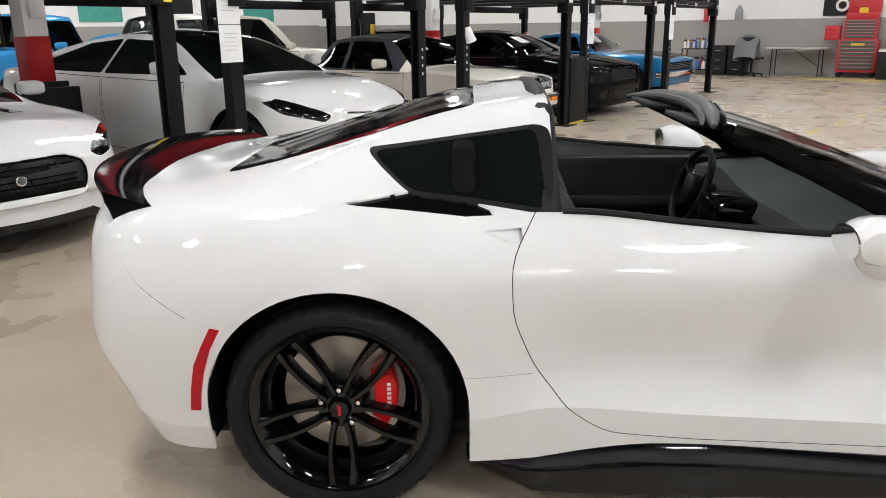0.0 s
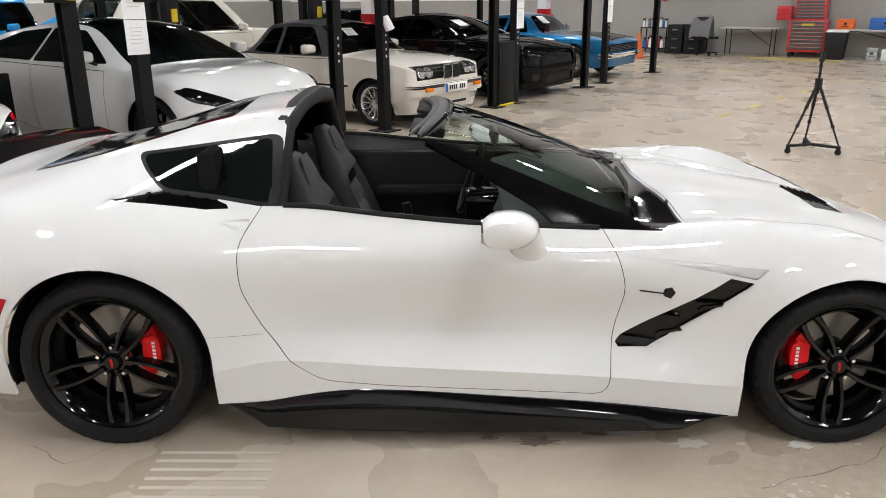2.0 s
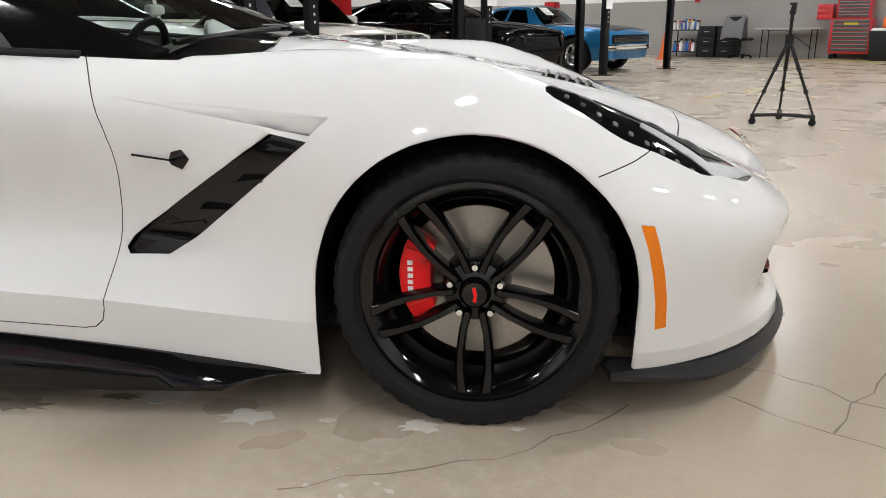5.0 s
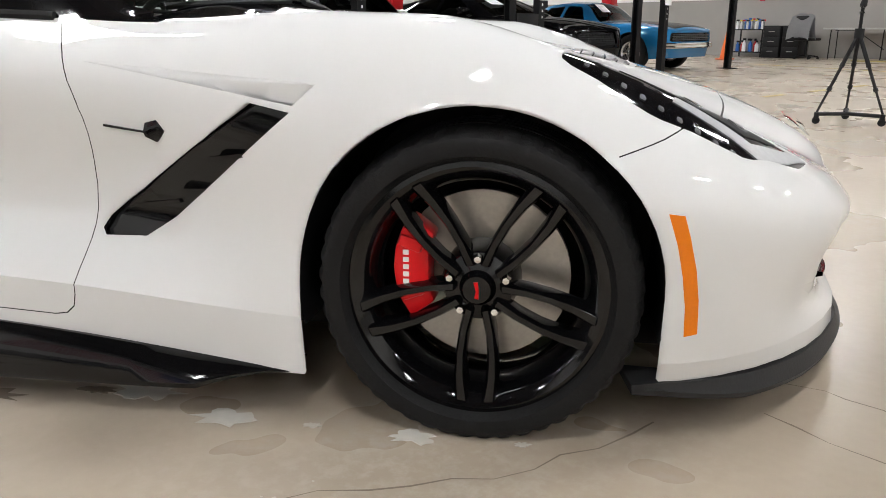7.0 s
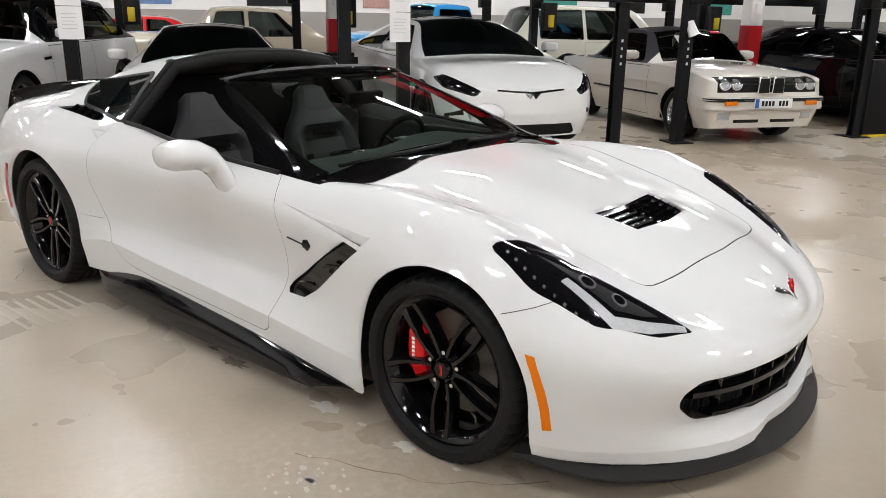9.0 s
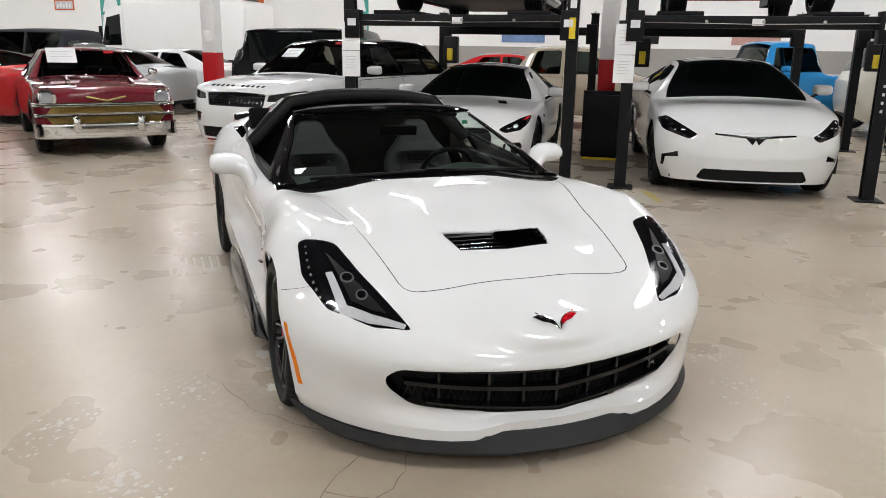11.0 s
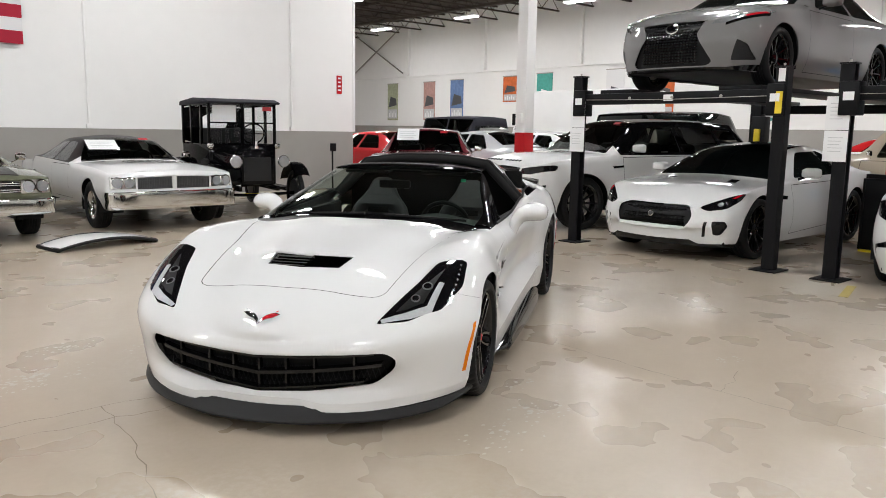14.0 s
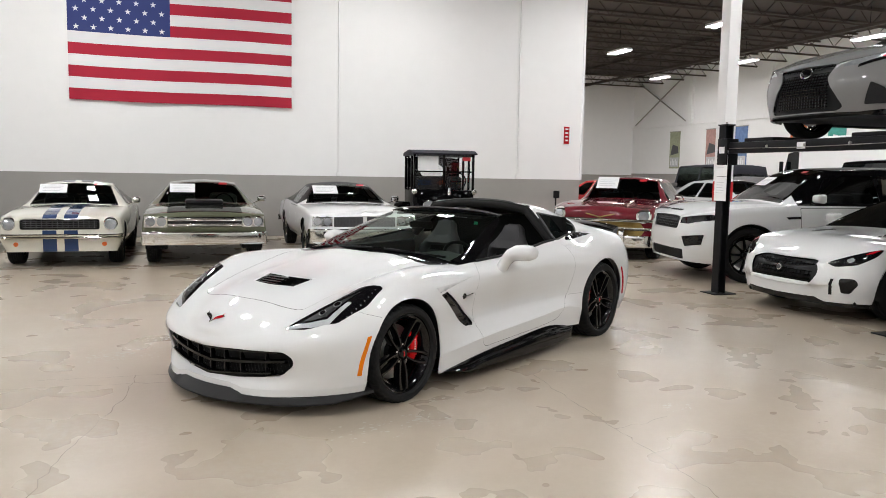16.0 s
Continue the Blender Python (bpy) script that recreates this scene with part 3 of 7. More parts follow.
def parked_car(name, m, mat, label, c, group="parked cars"):
    """A parked car: shell with glass, lamps, grille, bumpers and wheels from a sheet of dimensions."""
    root = empty(name, m, label, "car", group)
    xf, xr, W = c["xf"], c["xr"], c["W"]
    xc, xh, xt, xb, belt, zr = c["xc"], c["xh"], c["xt"], c["xb"], c["belt"], c["zr"]
    lines = car_shell(c)
    sh = Shell(lines, stations(xr, xf, 0.085, c.get("nl", .7), c.get("tl", .5), (xc - .03, xh + .03, xt - .03, xb + .05)), (3, 4, 5, 3, 3, 3), c.get("sharp", (2, 3)), c.get("sharp", ()))
    wb, wr_ = c["wb"] / 2, c["wheel"]
    for cx in (wb, -wb):
        wheel_well(sh, cx, wr_, wr_ * c.get("arch", 1.13))
    glass = c.get("glass", "glass_dark")
    face = lambda f: f[sh.reg] == 0
    sh.panel("windshield", glass, [f for f in sh.bm.faces if f[sh.seg] < 2 and xh + .03 < f[sh.tee] < xc - .03], rim=0.01)
    if c.get("top", "hard") != "pickup":
        sh.panel("rear_window", glass, [f for f in sh.bm.faces if f[sh.seg] < 2 and xb + .05 < f[sh.tee] < xt - .03], rim=0.01)
    if c.get("roof_mat"):
        sh.panel("roof", c["roof_mat"], [f for f in sh.bm.faces if f[sh.reg] == 0 and f[sh.seg] < 2 and xt - .04 < f[sh.tee] < xh + .04])
    ws = c.get("windows") or [[(xc - .34, belt + .03), (xh - .06, zr - .10), ((xh + xt) / 2 + .03, zr - .085), ((xh + xt) / 2 + .03, belt + .03)],
                              [((xh + xt) / 2 - .04, belt + .03), ((xh + xt) / 2 - .04, zr - .085), (xt + .02, zr - .11), (xb + .42, belt + .04)]]
    for p in ws:
        sh.panel("side_window", glass, poly=rounded(p, .04, 3), keep=lambda f: f[sh.seg] == 2 and f[sh.reg] == 0, rim=0.01)
    if c.get("upper_mat"):
        sh.panel("cabin_top", c["upper_mat"], [f for f in sh.bm.faces if f[sh.reg] == 0 and f[sh.seg] == 2 and xb - .05 < f[sh.tee] < xc - .2 and f.calc_center_median().z > belt])
    if c.get("canvas"):
        sh.panel("canvas_hood", c["canvas"], [f for f in sh.bm.faces if f[sh.reg] == 0 and f[sh.seg] < 3 and xb - .02 < f[sh.tee] < xh + .04])
    for p in c.get("doors", [[(xc - .12, c["z0"] + .06), (xc - .12, belt - .03), ((xh + xt) / 2 - .02, belt - .03), ((xh + xt) / 2 - .02, c["z0"] + .06)]]):
        sh.panel("door", None, poly=p, keep=lambda f: f[sh.seg] > 2 and f[sh.reg] == 0, seam=0.007)
    for item in c.get("front", []):
        nm, mt, poly = item[:3]
        push = item[3] if len(item) > 3 else 0.0
        for s in ((1, -1) if item[4:] != ("one",) else (1,)):
            sh.panel(nm, mt, poly=[(s * y, z) for y, z in poly], view="front", keep=lambda f: f[sh.reg] == 0 and f.calc_center_median().x > xf - c.get("face", .55) and f.normal.x > .12, push=push, rim=0.03)
            if mt == "lamp_clear" and len(poly) == 18:
                cy, cz = sum(p[0] for p in poly) / 18, sum(p[1] for p in poly) / 18
                sh.panel("lamp_ring", "chrome", poly=[(s * (cy + (y - cy) * 1.17), cz + (z - cz) * 1.17) for y, z in poly], view="front", keep=lambda f: f.calc_center_median().x > xf - c.get("face", .55) and f.normal.x > .12, push=.006, rim=.02)
    for item in c.get("rear", []):
        nm, mt, poly = item[:3]
        for s in (1, -1):
            sh.panel(nm, mt, poly=[(s * y, z) for y, z in poly], view="front", keep=lambda f: f[sh.reg] == 0 and f.calc_center_median().x < xr + .4 and f.normal.x < -.12, rim=0.02)
    for nm, mt, poly in c.get("hood", []):
        sh.panel(nm, mt, poly=poly, view="top", keep=lambda f: f[sh.reg] == 0 and f.normal.z > .3, push=0.003)
    for nm, mt, poly in c.get("flank", []):
        sh.panel(nm, mt, poly=poly, view="side", keep=lambda f: f[sh.reg] == 0 and abs(f.normal.y) > .3, push=-0.004, rim=.01)
    sh.finish(root, mat)
    part("underbody", box(xr + .25, xf - .3, -W * .82, W * .82, c["z0"] + .02, c["z0"] + .12, 0.02), "satin_black", root)
    for cx in (wb, -wb):
        well_liner(root, cx, wr_, wr_ * c.get("arch", 1.13) + .01, W - .03, W - .36)
        for s in (1, -1):
            ty = c.get("tyre_w", .21)
            wheel(root, cx, s * (W - ty / 2 - c.get("tuck", .035)), wr_, wr_, ty, c["rim"], c.get("style", 10), c.get("rim_mat", "rim_black"), whitewall=c.get("whitewall", False))
    if glass != "glass_dark":
        simple_interior(root, c)
    chrome_mirror = c.get("mirror", "body") == "chrome"
    for s in ((1,) if chrome_mirror else (1, -1)):
        bm = bmesh.new()
        bmesh.ops.create_cube(bm, size=2)
        bmesh.ops.bevel(bm, geom=list(bm.edges), offset=.55, segments=4, affect="EDGES", profile=.5)
        size = (.03, .07, .05) if chrome_mirror else (.062, .105, .058)
        for v in bm.verts:
            v.co.z *= 1 - .18 * v.co.x
            v.co.y *= 1 - .12 * v.co.x
        bmesh.ops.scale(bm, vec=size, verts=bm.verts)
        mx = xc - (.42 if not chrome_mirror else .30)
        bmesh.ops.translate(bm, vec=(mx, s * (W + .085), belt + .10), verts=bm.verts)
        mir = part("wing_mirror", bm, mat if not chrome_mirror else "chrome", root)
        part("mirror_stalk", tube([(mx + .02, s * (W - .05), belt + .02), (mx + .01, s * (W + .04), belt + .06)], .018 if not chrome_mirror else .009, 6), "satin_black" if not chrome_mirror else "chrome", mir)
    for nm, mt, z, h, d, off, span in c.get("bumpers", []):
        end = 1 if off > 0 else -1
        xe = xf if end > 0 else xr
        nn = c.get("nf", 3.0) if end > 0 else c.get("nr", 3.0)
        nl = c.get("nl", .7) if end > 0 else c.get("tl", .5)
        bm = bmesh.new()
        rows = []
        k = 30
        for i in range(k + 1):
            a = math.pi * (i / k - .5) * span
            yy = (W + .02) * abs(math.sin(a)) ** (2 / nn) * (1 if a > 0 else -1)
            xx = xe - end * nl + end * (nl + abs(off)) * math.cos(a) ** (2 / nn) if math.cos(a) > 0 else xe - end * nl
            nrm = Vector((end * max(0.05, math.cos(a)), math.sin(a), 0)).normalized()
            rows.append([bm.verts.new(Vector((xx, yy, 0)) + nrm * u + Vector((0, 0, z + v))) for u, v in ((-d, -h / 2), (-.01, -h / 2), (0, -h * .3), (-.012, 0), (0, h * .3), (-.01, h / 2), (-d, h / 2))])
        for i in range(k):
            for j in range(6):
                bm.faces.new((rows[i][j], rows[i + 1][j], rows[i + 1][j + 1], rows[i][j + 1]))
        bmesh.ops.recalc_face_normals(bm, faces=bm.faces)
        part(nm, bm, mt, root)
    for y, z, w, h, mt in c.get("plates", []):
        x = xf + c.get("plate_out", .03)
        part("plate", box(x - .01, x + .01, y - w / 2, y + w / 2, z - h / 2, z + h / 2, .004), mt, root)
    return root


# ---- the show car: white two-seat sports coupe, roof panel taken out ----
NOSE_A, NOSE_E, NOSE_N = 1.33, 2.18, 2.6
CHIN_A, CHIN_N = 1.5, 2.3
LIP_N = 1.95
TAIL_A, TAIL_E, TAIL_N = -1.75, -2.26, 2.6


def nose_x(y, w=0.915, z_lean=0.0):
    """How far forward the nose reaches at this distance from the middle."""
    s = min(1.0, abs(y) / w)
    return CHIN_A + (NOSE_E - CHIN_A - z_lean) * (1 - s ** CHIN_N) ** (1 / CHIN_N) - .012


def hero_lines():
    top = curve([(-2.26, .80), (-2.2, .885), (-2.1, .925), (-1.9, .945), (-1.72, .985), (-1.3, 1.10), (-.95, 1.19), (-.7, 1.215), (-.45, 1.195), (-.2, 1.132), (.1, 1.05), (.45, .938), (.62, .876), (.70, .847), (.78, .838), (.95, .822), (1.2, .782), (1.5, .73), (1.8, .655), (2.0, .58), (2.1, .53), (2.2, .455)])
    ye = curve([(-2.26, .55), (-1.9, .66), (-1.72, .60), (-1.3, .55), (-.95, .52), (-.6, .53), (-.2, .565), (.1, .62), (.48, .71), (.72, .67), (.95, .56), (1.5, .50), (2.0, .52), (2.2, .55)])
    ze = curve([(-2.26, .77), (-2.2, .865), (-2.1, .905), (-1.9, .925), (-1.72, .955), (-1.3, 1.055), (-.95, 1.14), (-.7, 1.165), (-.45, 1.145), (-.2, 1.104), (.1, 1.012), (.45, .882), (.62, .822), (.70, .806), (.95, .792), (1.2, .755), (1.5, .70), (1.8, .61), (2.0, .525), (2.2, .42)])
    yb = curve([(-2.26, .80), (-1.8, .84), (-1.35, .845), (-.9, .79), (-.6, .79), (0, .81), (.5, .80), (.9, .80), (1.3, .825), (1.6, .81), (2.2, .76)])
    zb = curve([(-2.26, .72), (-2.1, .83), (-1.9, .865), (-1.6, .905), (-1.35, .91), (-.9, .895), (-.68, .895), (-.3, .86), (.05, .83), (.45, .81), (.7, .80), (1.0, .815), (1.25, .81), (1.5, .745), (1.75, .638), (1.9, .56), (2.2, .40)])
    ym = curve([(-2.26, .89), (-1.8, .935), (-1.35, .962), (-.95, .93), (-.6, .90), (0, .892), (.6, .89), (1.0, .914), (1.35, .955), (1.7, .954), (2.2, .94)])
    zm = curve([(-2.26, .60), (-1.8, .70), (-1.35, .745), (-.9, .74), (-.6, .72), (.3, .70), (.9, .665), (1.35, .63), (1.7, .52), (2.2, .37)])
    yw = curve([(-2.26, .90), (-1.7, .955), (-1.35, .968), (-.95, .935), (-.6, .865), (0, .826), (.5, .832), (.95, .905), (1.35, .957), (1.7, .953), (2.2, .925)])
    zw = curve([(-2.26, .45), (-1.35, .52), (-.6, .44), (.5, .42), (1.35, .42), (1.7, .33), (2.0, .25), (2.2, .205)])
    yl = curve([(-2.26, .86), (-1.7, .93), (-1.0, .94), (-.6, .925), (0, .922), (.7, .925), (1.0, .92), (1.35, .95), (1.75, .95), (2.2, .94)])
    zl = curve([(-2.26, .36), (-1.8, .28), (-1.0, .30), (-.7, .345), (-.3, .32), (.5, .278), (1.0, .235), (1.35, .22), (1.75, .178), (2.0, .162), (2.13, .152), (2.155, .170), (2.2, .174)])
    ys = curve([(-2.26, .76), (-1.7, .90), (-.9, .915), (0, .908), (.9, .905), (1.35, .915), (1.75, .93), (2.2, .925)])
    zs = curve([(-2.26, .30), (-1.95, .19), (-1.75, .19), (-1.0, .16), (-.4, .20), (.1, .16), (.5, .12), (.95, .105), (1.35, .11), (1.72, .134), (1.95, .122), (2.10, .112), (2.13, .112), (2.155, .134), (2.2, .138)])

    bow = curve([(-.72, 0), (-.45, .03), (-.17, .085), (.3, .055), (.60, .02), (.7, 0)])
    bulge = curve([(.5, .72), (.8, 1.0), (1.5, .98), (1.8, .78), (2.0, .72)])

    def plan(t):
        return nose_factor(t, NOSE_A, NOSE_E, NOSE_N) * nose_factor(-t, -TAIL_A, -TAIL_E, TAIL_N)

    def low(t):
        return nose_factor(t, CHIN_A, NOSE_E, CHIN_N) * nose_factor(-t, -TAIL_A, -TAIL_E, TAIL_N)

    scoop = curve([(2.0, 0), (2.125, 0), (2.155, 1), (2.2, 1)])

    def lip(t):
        return nose_factor(t, CHIN_A, NOSE_E, LIP_N) * nose_factor(-t, -TAIL_A, -TAIL_E, TAIL_N)

    def g(t):
        return max(0.0, (t - NOSE_A) / (NOSE_E - NOSE_A)) ** 2

    def q(t):
        return max(0.0, (TAIL_A - t) / (TAIL_A - TAIL_E)) ** 2

    return [
        lambda t: (t + bow(t), 0, top(t)),
        lambda t: (t + .73 * bow(t), .52 * ye(t) * plan(t), ze(t) + bulge(t) * (top(t) - ze(t))),
        lambda t: (t, ye(t) * plan(t), ze(t)),
        lambda t: (t + .01 * g(t), yb(t) * plan(t), zb(t)),
        lambda t: (t + .02 * g(t), ym(t) * (.25 * plan(t) + .75 * low(t)), zm(t)),
        lambda t: (t - .035 * g(t), yw(t) * low(t), zw(t)),
        lambda t: (t + .046 * g(t) - .026 * scoop(t) + .12 * q(t), yl(t) * lip(t), zl(t)),
        lambda t: (t + .052 * g(t) - .034 * scoop(t) + .22 * q(t), ys(t) * lip(t), zs(t)),
    ]


def seat(root, y):
    """A bucket seat: cushion with bolsters and a tapering back with its own headrest."""
    part("seat_cushion", box(-.50, .02, y - .17, y + .17, .24, .37, .05, 3), "fabric", root)
    for sd in (1, -1):
        part("cushion_bolster", tube([(-.50, y + sd * .215, .34), (-.25, y + sd * .225, .36), (.0, y + sd * .21, .33)], .07, 12, scale=[.9, 1, .7]), "seat_side", root)
    hw = curve([(0, .225), (.3, .25), (.46, .240), (.54, .218), (.62, .160), (.69, .120), (.75, .100), (.79, .086), (.81, .055)])
    dp = curve([(0, .10), (.3, .095), (.55, .072), (.7, .052), (.79, .042), (.81, .022)])

    def at_back(u):
        return Vector((-.48 - .32 * u, y, .34 + .82 * u))
    bm = bmesh.new()
    rows = []
    n = 24
    for i in range(n + 1):
        u = .81 * i / n
        c = at_back(u)
        w, d = hw(u), dp(u)
        ring = []
        for k in range(32):
            a = k * math.tau / 32
            cx, sy = math.cos(a), math.sin(a)
            yy = w * (abs(sy) ** .6) * (1 if sy > 0 else -1)
            xx = d * (abs(cx) ** .6) * (1 if cx > 0 else -1)
            if cx > 0 and u < .54:          # hollow between the bolsters
                xx -= .075 * (1 - min(1, abs(yy) / (w * .85)) ** 3) * min(1, (.54 - u) / .08)
            ring.append(bm.verts.new(c + Vector((xx, yy, .30 * xx))))
        rows.append(ring)
    for i in range(n):
        for k in range(32):
            bm.faces.new((rows[i][k], rows[i][(k + 1) % 32], rows[i + 1][(k + 1) % 32], rows[i + 1][k]))
    bm.faces.new(rows[-1])
    bmesh.ops.recalc_face_normals(bm, faces=bm.faces)
    b = part("seat_back", bm, "seat_side", root)

    def pad(name, u0, u1, w0, w1, lift, mat, thick=.02):
        """A padded panel on the front of the seat back."""
        pb = bmesh.new()
        grid = []
        for i in range(7):
            v = i / 6
            u = u0 + (u1 - u0) * v
            w = w0 + (w1 - w0) * v
            row = []
            for k in range(9):
                h = k / 8 * 2 - 1
                round_ = (1 - abs(h) ** 4) * (1 - abs(2 * v - 1) ** 4)
                row.append(pb.verts.new(at_back(u) + Vector((lift + thick * round_, h * w, .30 * (lift + thick * round_)))))
            grid.append(row)
        for p, q_ in zip(grid, grid[1:]):
            for k in range(8):
                pb.faces.new((p[k], p[k + 1], q_[k + 1], q_[k]))
        bmesh.ops.recalc_face_normals(pb, faces=pb.faces)
        bmesh.ops.solidify(pb, geom=pb.faces, thickness=.006)
        return part(name, pb, mat, b)
    pad("back_panel", .02, .16, .150, .160, .020, "fabric")
    pad("back_panel", .167, .31, .160, .168, .020, "fabric")
    pad("back_panel", .317, .445, .168, .155, .022, "fabric")
    pad("slot_frame", .450, .560, .135, .115, .026, "fabric", .010)
    pad("harness_slot", .468, .520, .088, .082, .046, "carpet", .004)
    pad("headrest_panel", .575, .785, .122, .066, .046, "fabric", .012)
    return b


def show_car():
    root = empty("sports_car", pose(0, 0, 0), "glossy white two-seat sports coupe with its roof panel removed", "car")
    sh = Shell(hero_lines(), stations(-2.26, NOSE_E, 0.045, .8, .45, (.62, .30, -.17, -.70, -.93, .74, .55)), (5, 5, 8, 6, 5, 5, 4), (6,), (6,))
    for cx, cz, r in ((1.349, .310, .352), (-1.335, .328, .385)):
        wheel_well(sh, cx, cz, r)
    mid = lambda f: f.calc_center_median()
    up = lambda f: f.normal.z > .2
    sh.panel("cut", None, poly=[(-.71, 1.3), (-.171, 1.3), (-.17, 1.088), (.06, .978), (.24, .878), (.33, .80), (-.71, .80)], keep=lambda f: f[sh.seg] == 2 and f[sh.tee] > -.70)
    sh.panel("windshield", "windshield", [f for f in sh.bm.faces if f[sh.seg] < 2 and -.165 < f[sh.tee] < .62], rim=.006)
    sh.panel("windshield_frame", "gloss_black", [f for f in sh.bm.faces if f[sh.reg] == 0 and -.17 < f[sh.tee] < .62 and f[sh.seg] < 3], rim=.02)
    sh.panel("cowl", "gloss_black", poly=[(.50, -.86), (.63, -.86), (.72, -.765), (.80, -.70), (.795, -.45), (.755, -.26), (.742, 0), (.755, .26), (.795, .45), (.80, .70), (.72, .765), (.63, .86), (.50, .86)], view="top", keep=lambda f: f[sh.tee] > .62 and f[sh.seg] < 3, push=-.010, rim=.02)
    sh.panel("cut", None, [f for f in sh.bm.faces if f[sh.reg] == 0 and f[sh.seg] < 3 and -.70 < f[sh.tee] < -.17])
    sh.panel("hatch_glass", "gloss_black", poly=rounded([(-1.74, -.50), (-1.70, 0), (-1.74, .50), (-1.5, .50), (-.93, .44), (-.93, -.44), (-1.5, -.50)], .04, 2), view="top", keep=lambda f: f.normal.z > .3 and f[sh.seg] < 2, rim=.01)
    side = lambda f: abs(mid(f).y) > .4
    sh.panel("quarter_window_frame", "satin_black", poly=rounded([(-1.27, 1.055), (-.74, 1.125), (-.70, 1.11), (-.70, .885), (-1.12, .945)], .03, 3), keep=lambda f: side(f) and f[sh.seg] == 2, push=-.001, rim=.012)
    frame_id = len(sh.panels) - 1
    sh.panel("quarter_window", "glass_dark", poly=rounded([(-1.245, 1.050), (-.745, 1.114), (-.722, .903), (-1.118, .955)], .03, 3), keep=side, rim=.012, push=-.004, over=(frame_id,))
    door = rounded([(-.715, .96), (-.83, .78), (-.825, .62), (-.76, .46), (-.66, .335), (-.55, .262), (-.3, .238), (.50, .205), (.525, .43), (.555, .60), (.52, .73), (.44, .86)], .05, 3)
    sh.panel("door", None, poly=door, keep=lambda f: side(f) and f[sh.seg] > 2, seam=.003, label="white door with a sculpted lower crease")
    hood = rounded([(1.83, .50), (1.87, .30), (1.89, 0), (1.87, -.30), (1.83, -.50), (1.3, -.57), (.806, -.69), (.801, -.45), (.761, -.26), (.748, 0), (.761, .26), (.801, .45), (.806, .69), (1.3, .57)], .05, 3)
    sh.panel("bonnet", None, poly=hood, view="top", keep=lambda f: up(f) and f[sh.tee] > .62, seam=.0048)
    bonnet = len(sh.panels) - 1
    sh.panel("hood_vent", "gloss_black", poly=[(1.49, -.235), (1.66, -.205), (1.68, 0), (1.66, .205), (1.49, .235), (1.505, 0)], view="top", keep=up, push=-.02, rim=.022, over=(bonnet,))
    for s in (1, -1):
        mine = lambda f: s * f.normal.y > .15
        sh.panel("fender_vent", "gloss_black", poly=[(1.0, .638), (.915, .655), (.80, .575), (.55, .408), (.533, .385), (.545, .368), (.65, .372), (.72, .415), (.86, .525)], keep=mine, push=-.022, rim=.03)
        sh.panel("fender_scallop", None, poly=[(.555, .728), (1.05, .69), (1.005, .650), (.905, .668)], keep=mine, push=lambda p: -.001 - .018 * max(0, min(1, (.728 - .077 * (p.x - .555) - p.z) / .045)), rim=.004)
        sh.panel("haunch_vent", "gloss_black", poly=[(-1.33, .93), (-1.13, .952), (-1.0, .945), (-.89, .905), (-.878, .888), (-.96, .886), (-1.16, .912)], keep=lambda f: s * mid(f).y > .5, push=-.012, rim=.02)
        hv = len(sh.panels) - 1
        for k in range(4):
            x = -1.20 + .072 * k
            sh.panel("haunch_fin", "rim_black", poly=[(x, .880), (x + .012, .880), (x + .040, .960), (x + .028, .960)], keep=lambda f: s * mid(f).y > .5, push=-.003, rim=.008, over=(hv,))
        hl = sh.panel("headlight", "lamp_black", poly=rounded([(1.485, s * .845), (1.53, s * .70), (1.72, s * .645), (2.02, s * .525), (1.965, s * .66), (1.83, s * .80), (1.65, s * .86)], .025, 2), view="top", keep=lambda f: up(f) and mid(f).z > .40, push=-.003, rim=.03)
        sh.panel("light_bar", "lamp_bar", poly=[(1.70, s * .776), (1.705, s * .750), (1.855, s * .730), (1.922, s * .650), (1.99, s * .543), (2.004, s * .555), (1.944, s * .672), (1.872, s * .759)], view="top", keep=lambda f: up(f) and mid(f).z > .40, push=0.0, rim=.01, over=(hl,))
        sh.panel("lamp_bezel", "satin_black", poly=[(1.60, s * .752), (1.72, s * .695), (1.93, s * .600), (1.905, s * .648), (1.845, s * .712), (1.70, s * .735)], view="top", keep=up, push=-.001, rim=.006, over=(hl,))
        bz = len(sh.panels) - 1
        for px_, py_, pr in ((1.745, .702, .027), (1.835, .668, .023)):
            sh.panel("projector", "drawer", poly=[(px_ + pr * math.cos(a), s * (py_ + pr * math.sin(a))) for a in [i * math.tau / 14 for i in range(14)]], view="top", keep=up, push=.001, rim=.006, over=(hl, bz))
            pj = len(sh.panels) - 1
            sh.panel("projector_eye", "lamp_black", poly=[(px_ + pr * .72 * math.cos(a), s * (py_ + pr * .72 * math.sin(a))) for a in [i * math.tau / 12 for i in range(12)]], view="top", keep=up, push=.002, rim=.006, over=(pj,))
        for k in range(9):
            x = 1.535 + .034 * k
            y = .826 - .022 * ((k - 3) / 5) ** 2
            sh.panel("led", "drawer", poly=[(x, s * (y + .006)), (x + .008, s * (y + .005)), (x + .007, s * (y - .002)), (x - .001, s * (y - .001))], view="top", keep=up, push=0.001, over=(hl,))
        sh.panel("side_marker", "amber", poly=[(x + .010, z) for x, z in ((1.680, .478), (1.708, .474), (1.722, .43), (1.738, .37), (1.748, .31), (1.753, .24), (1.728, .238), (1.724, .30), (1.714, .36), (1.700, .42))], keep=mine, push=.0015, rim=.01, label="amber side marker")
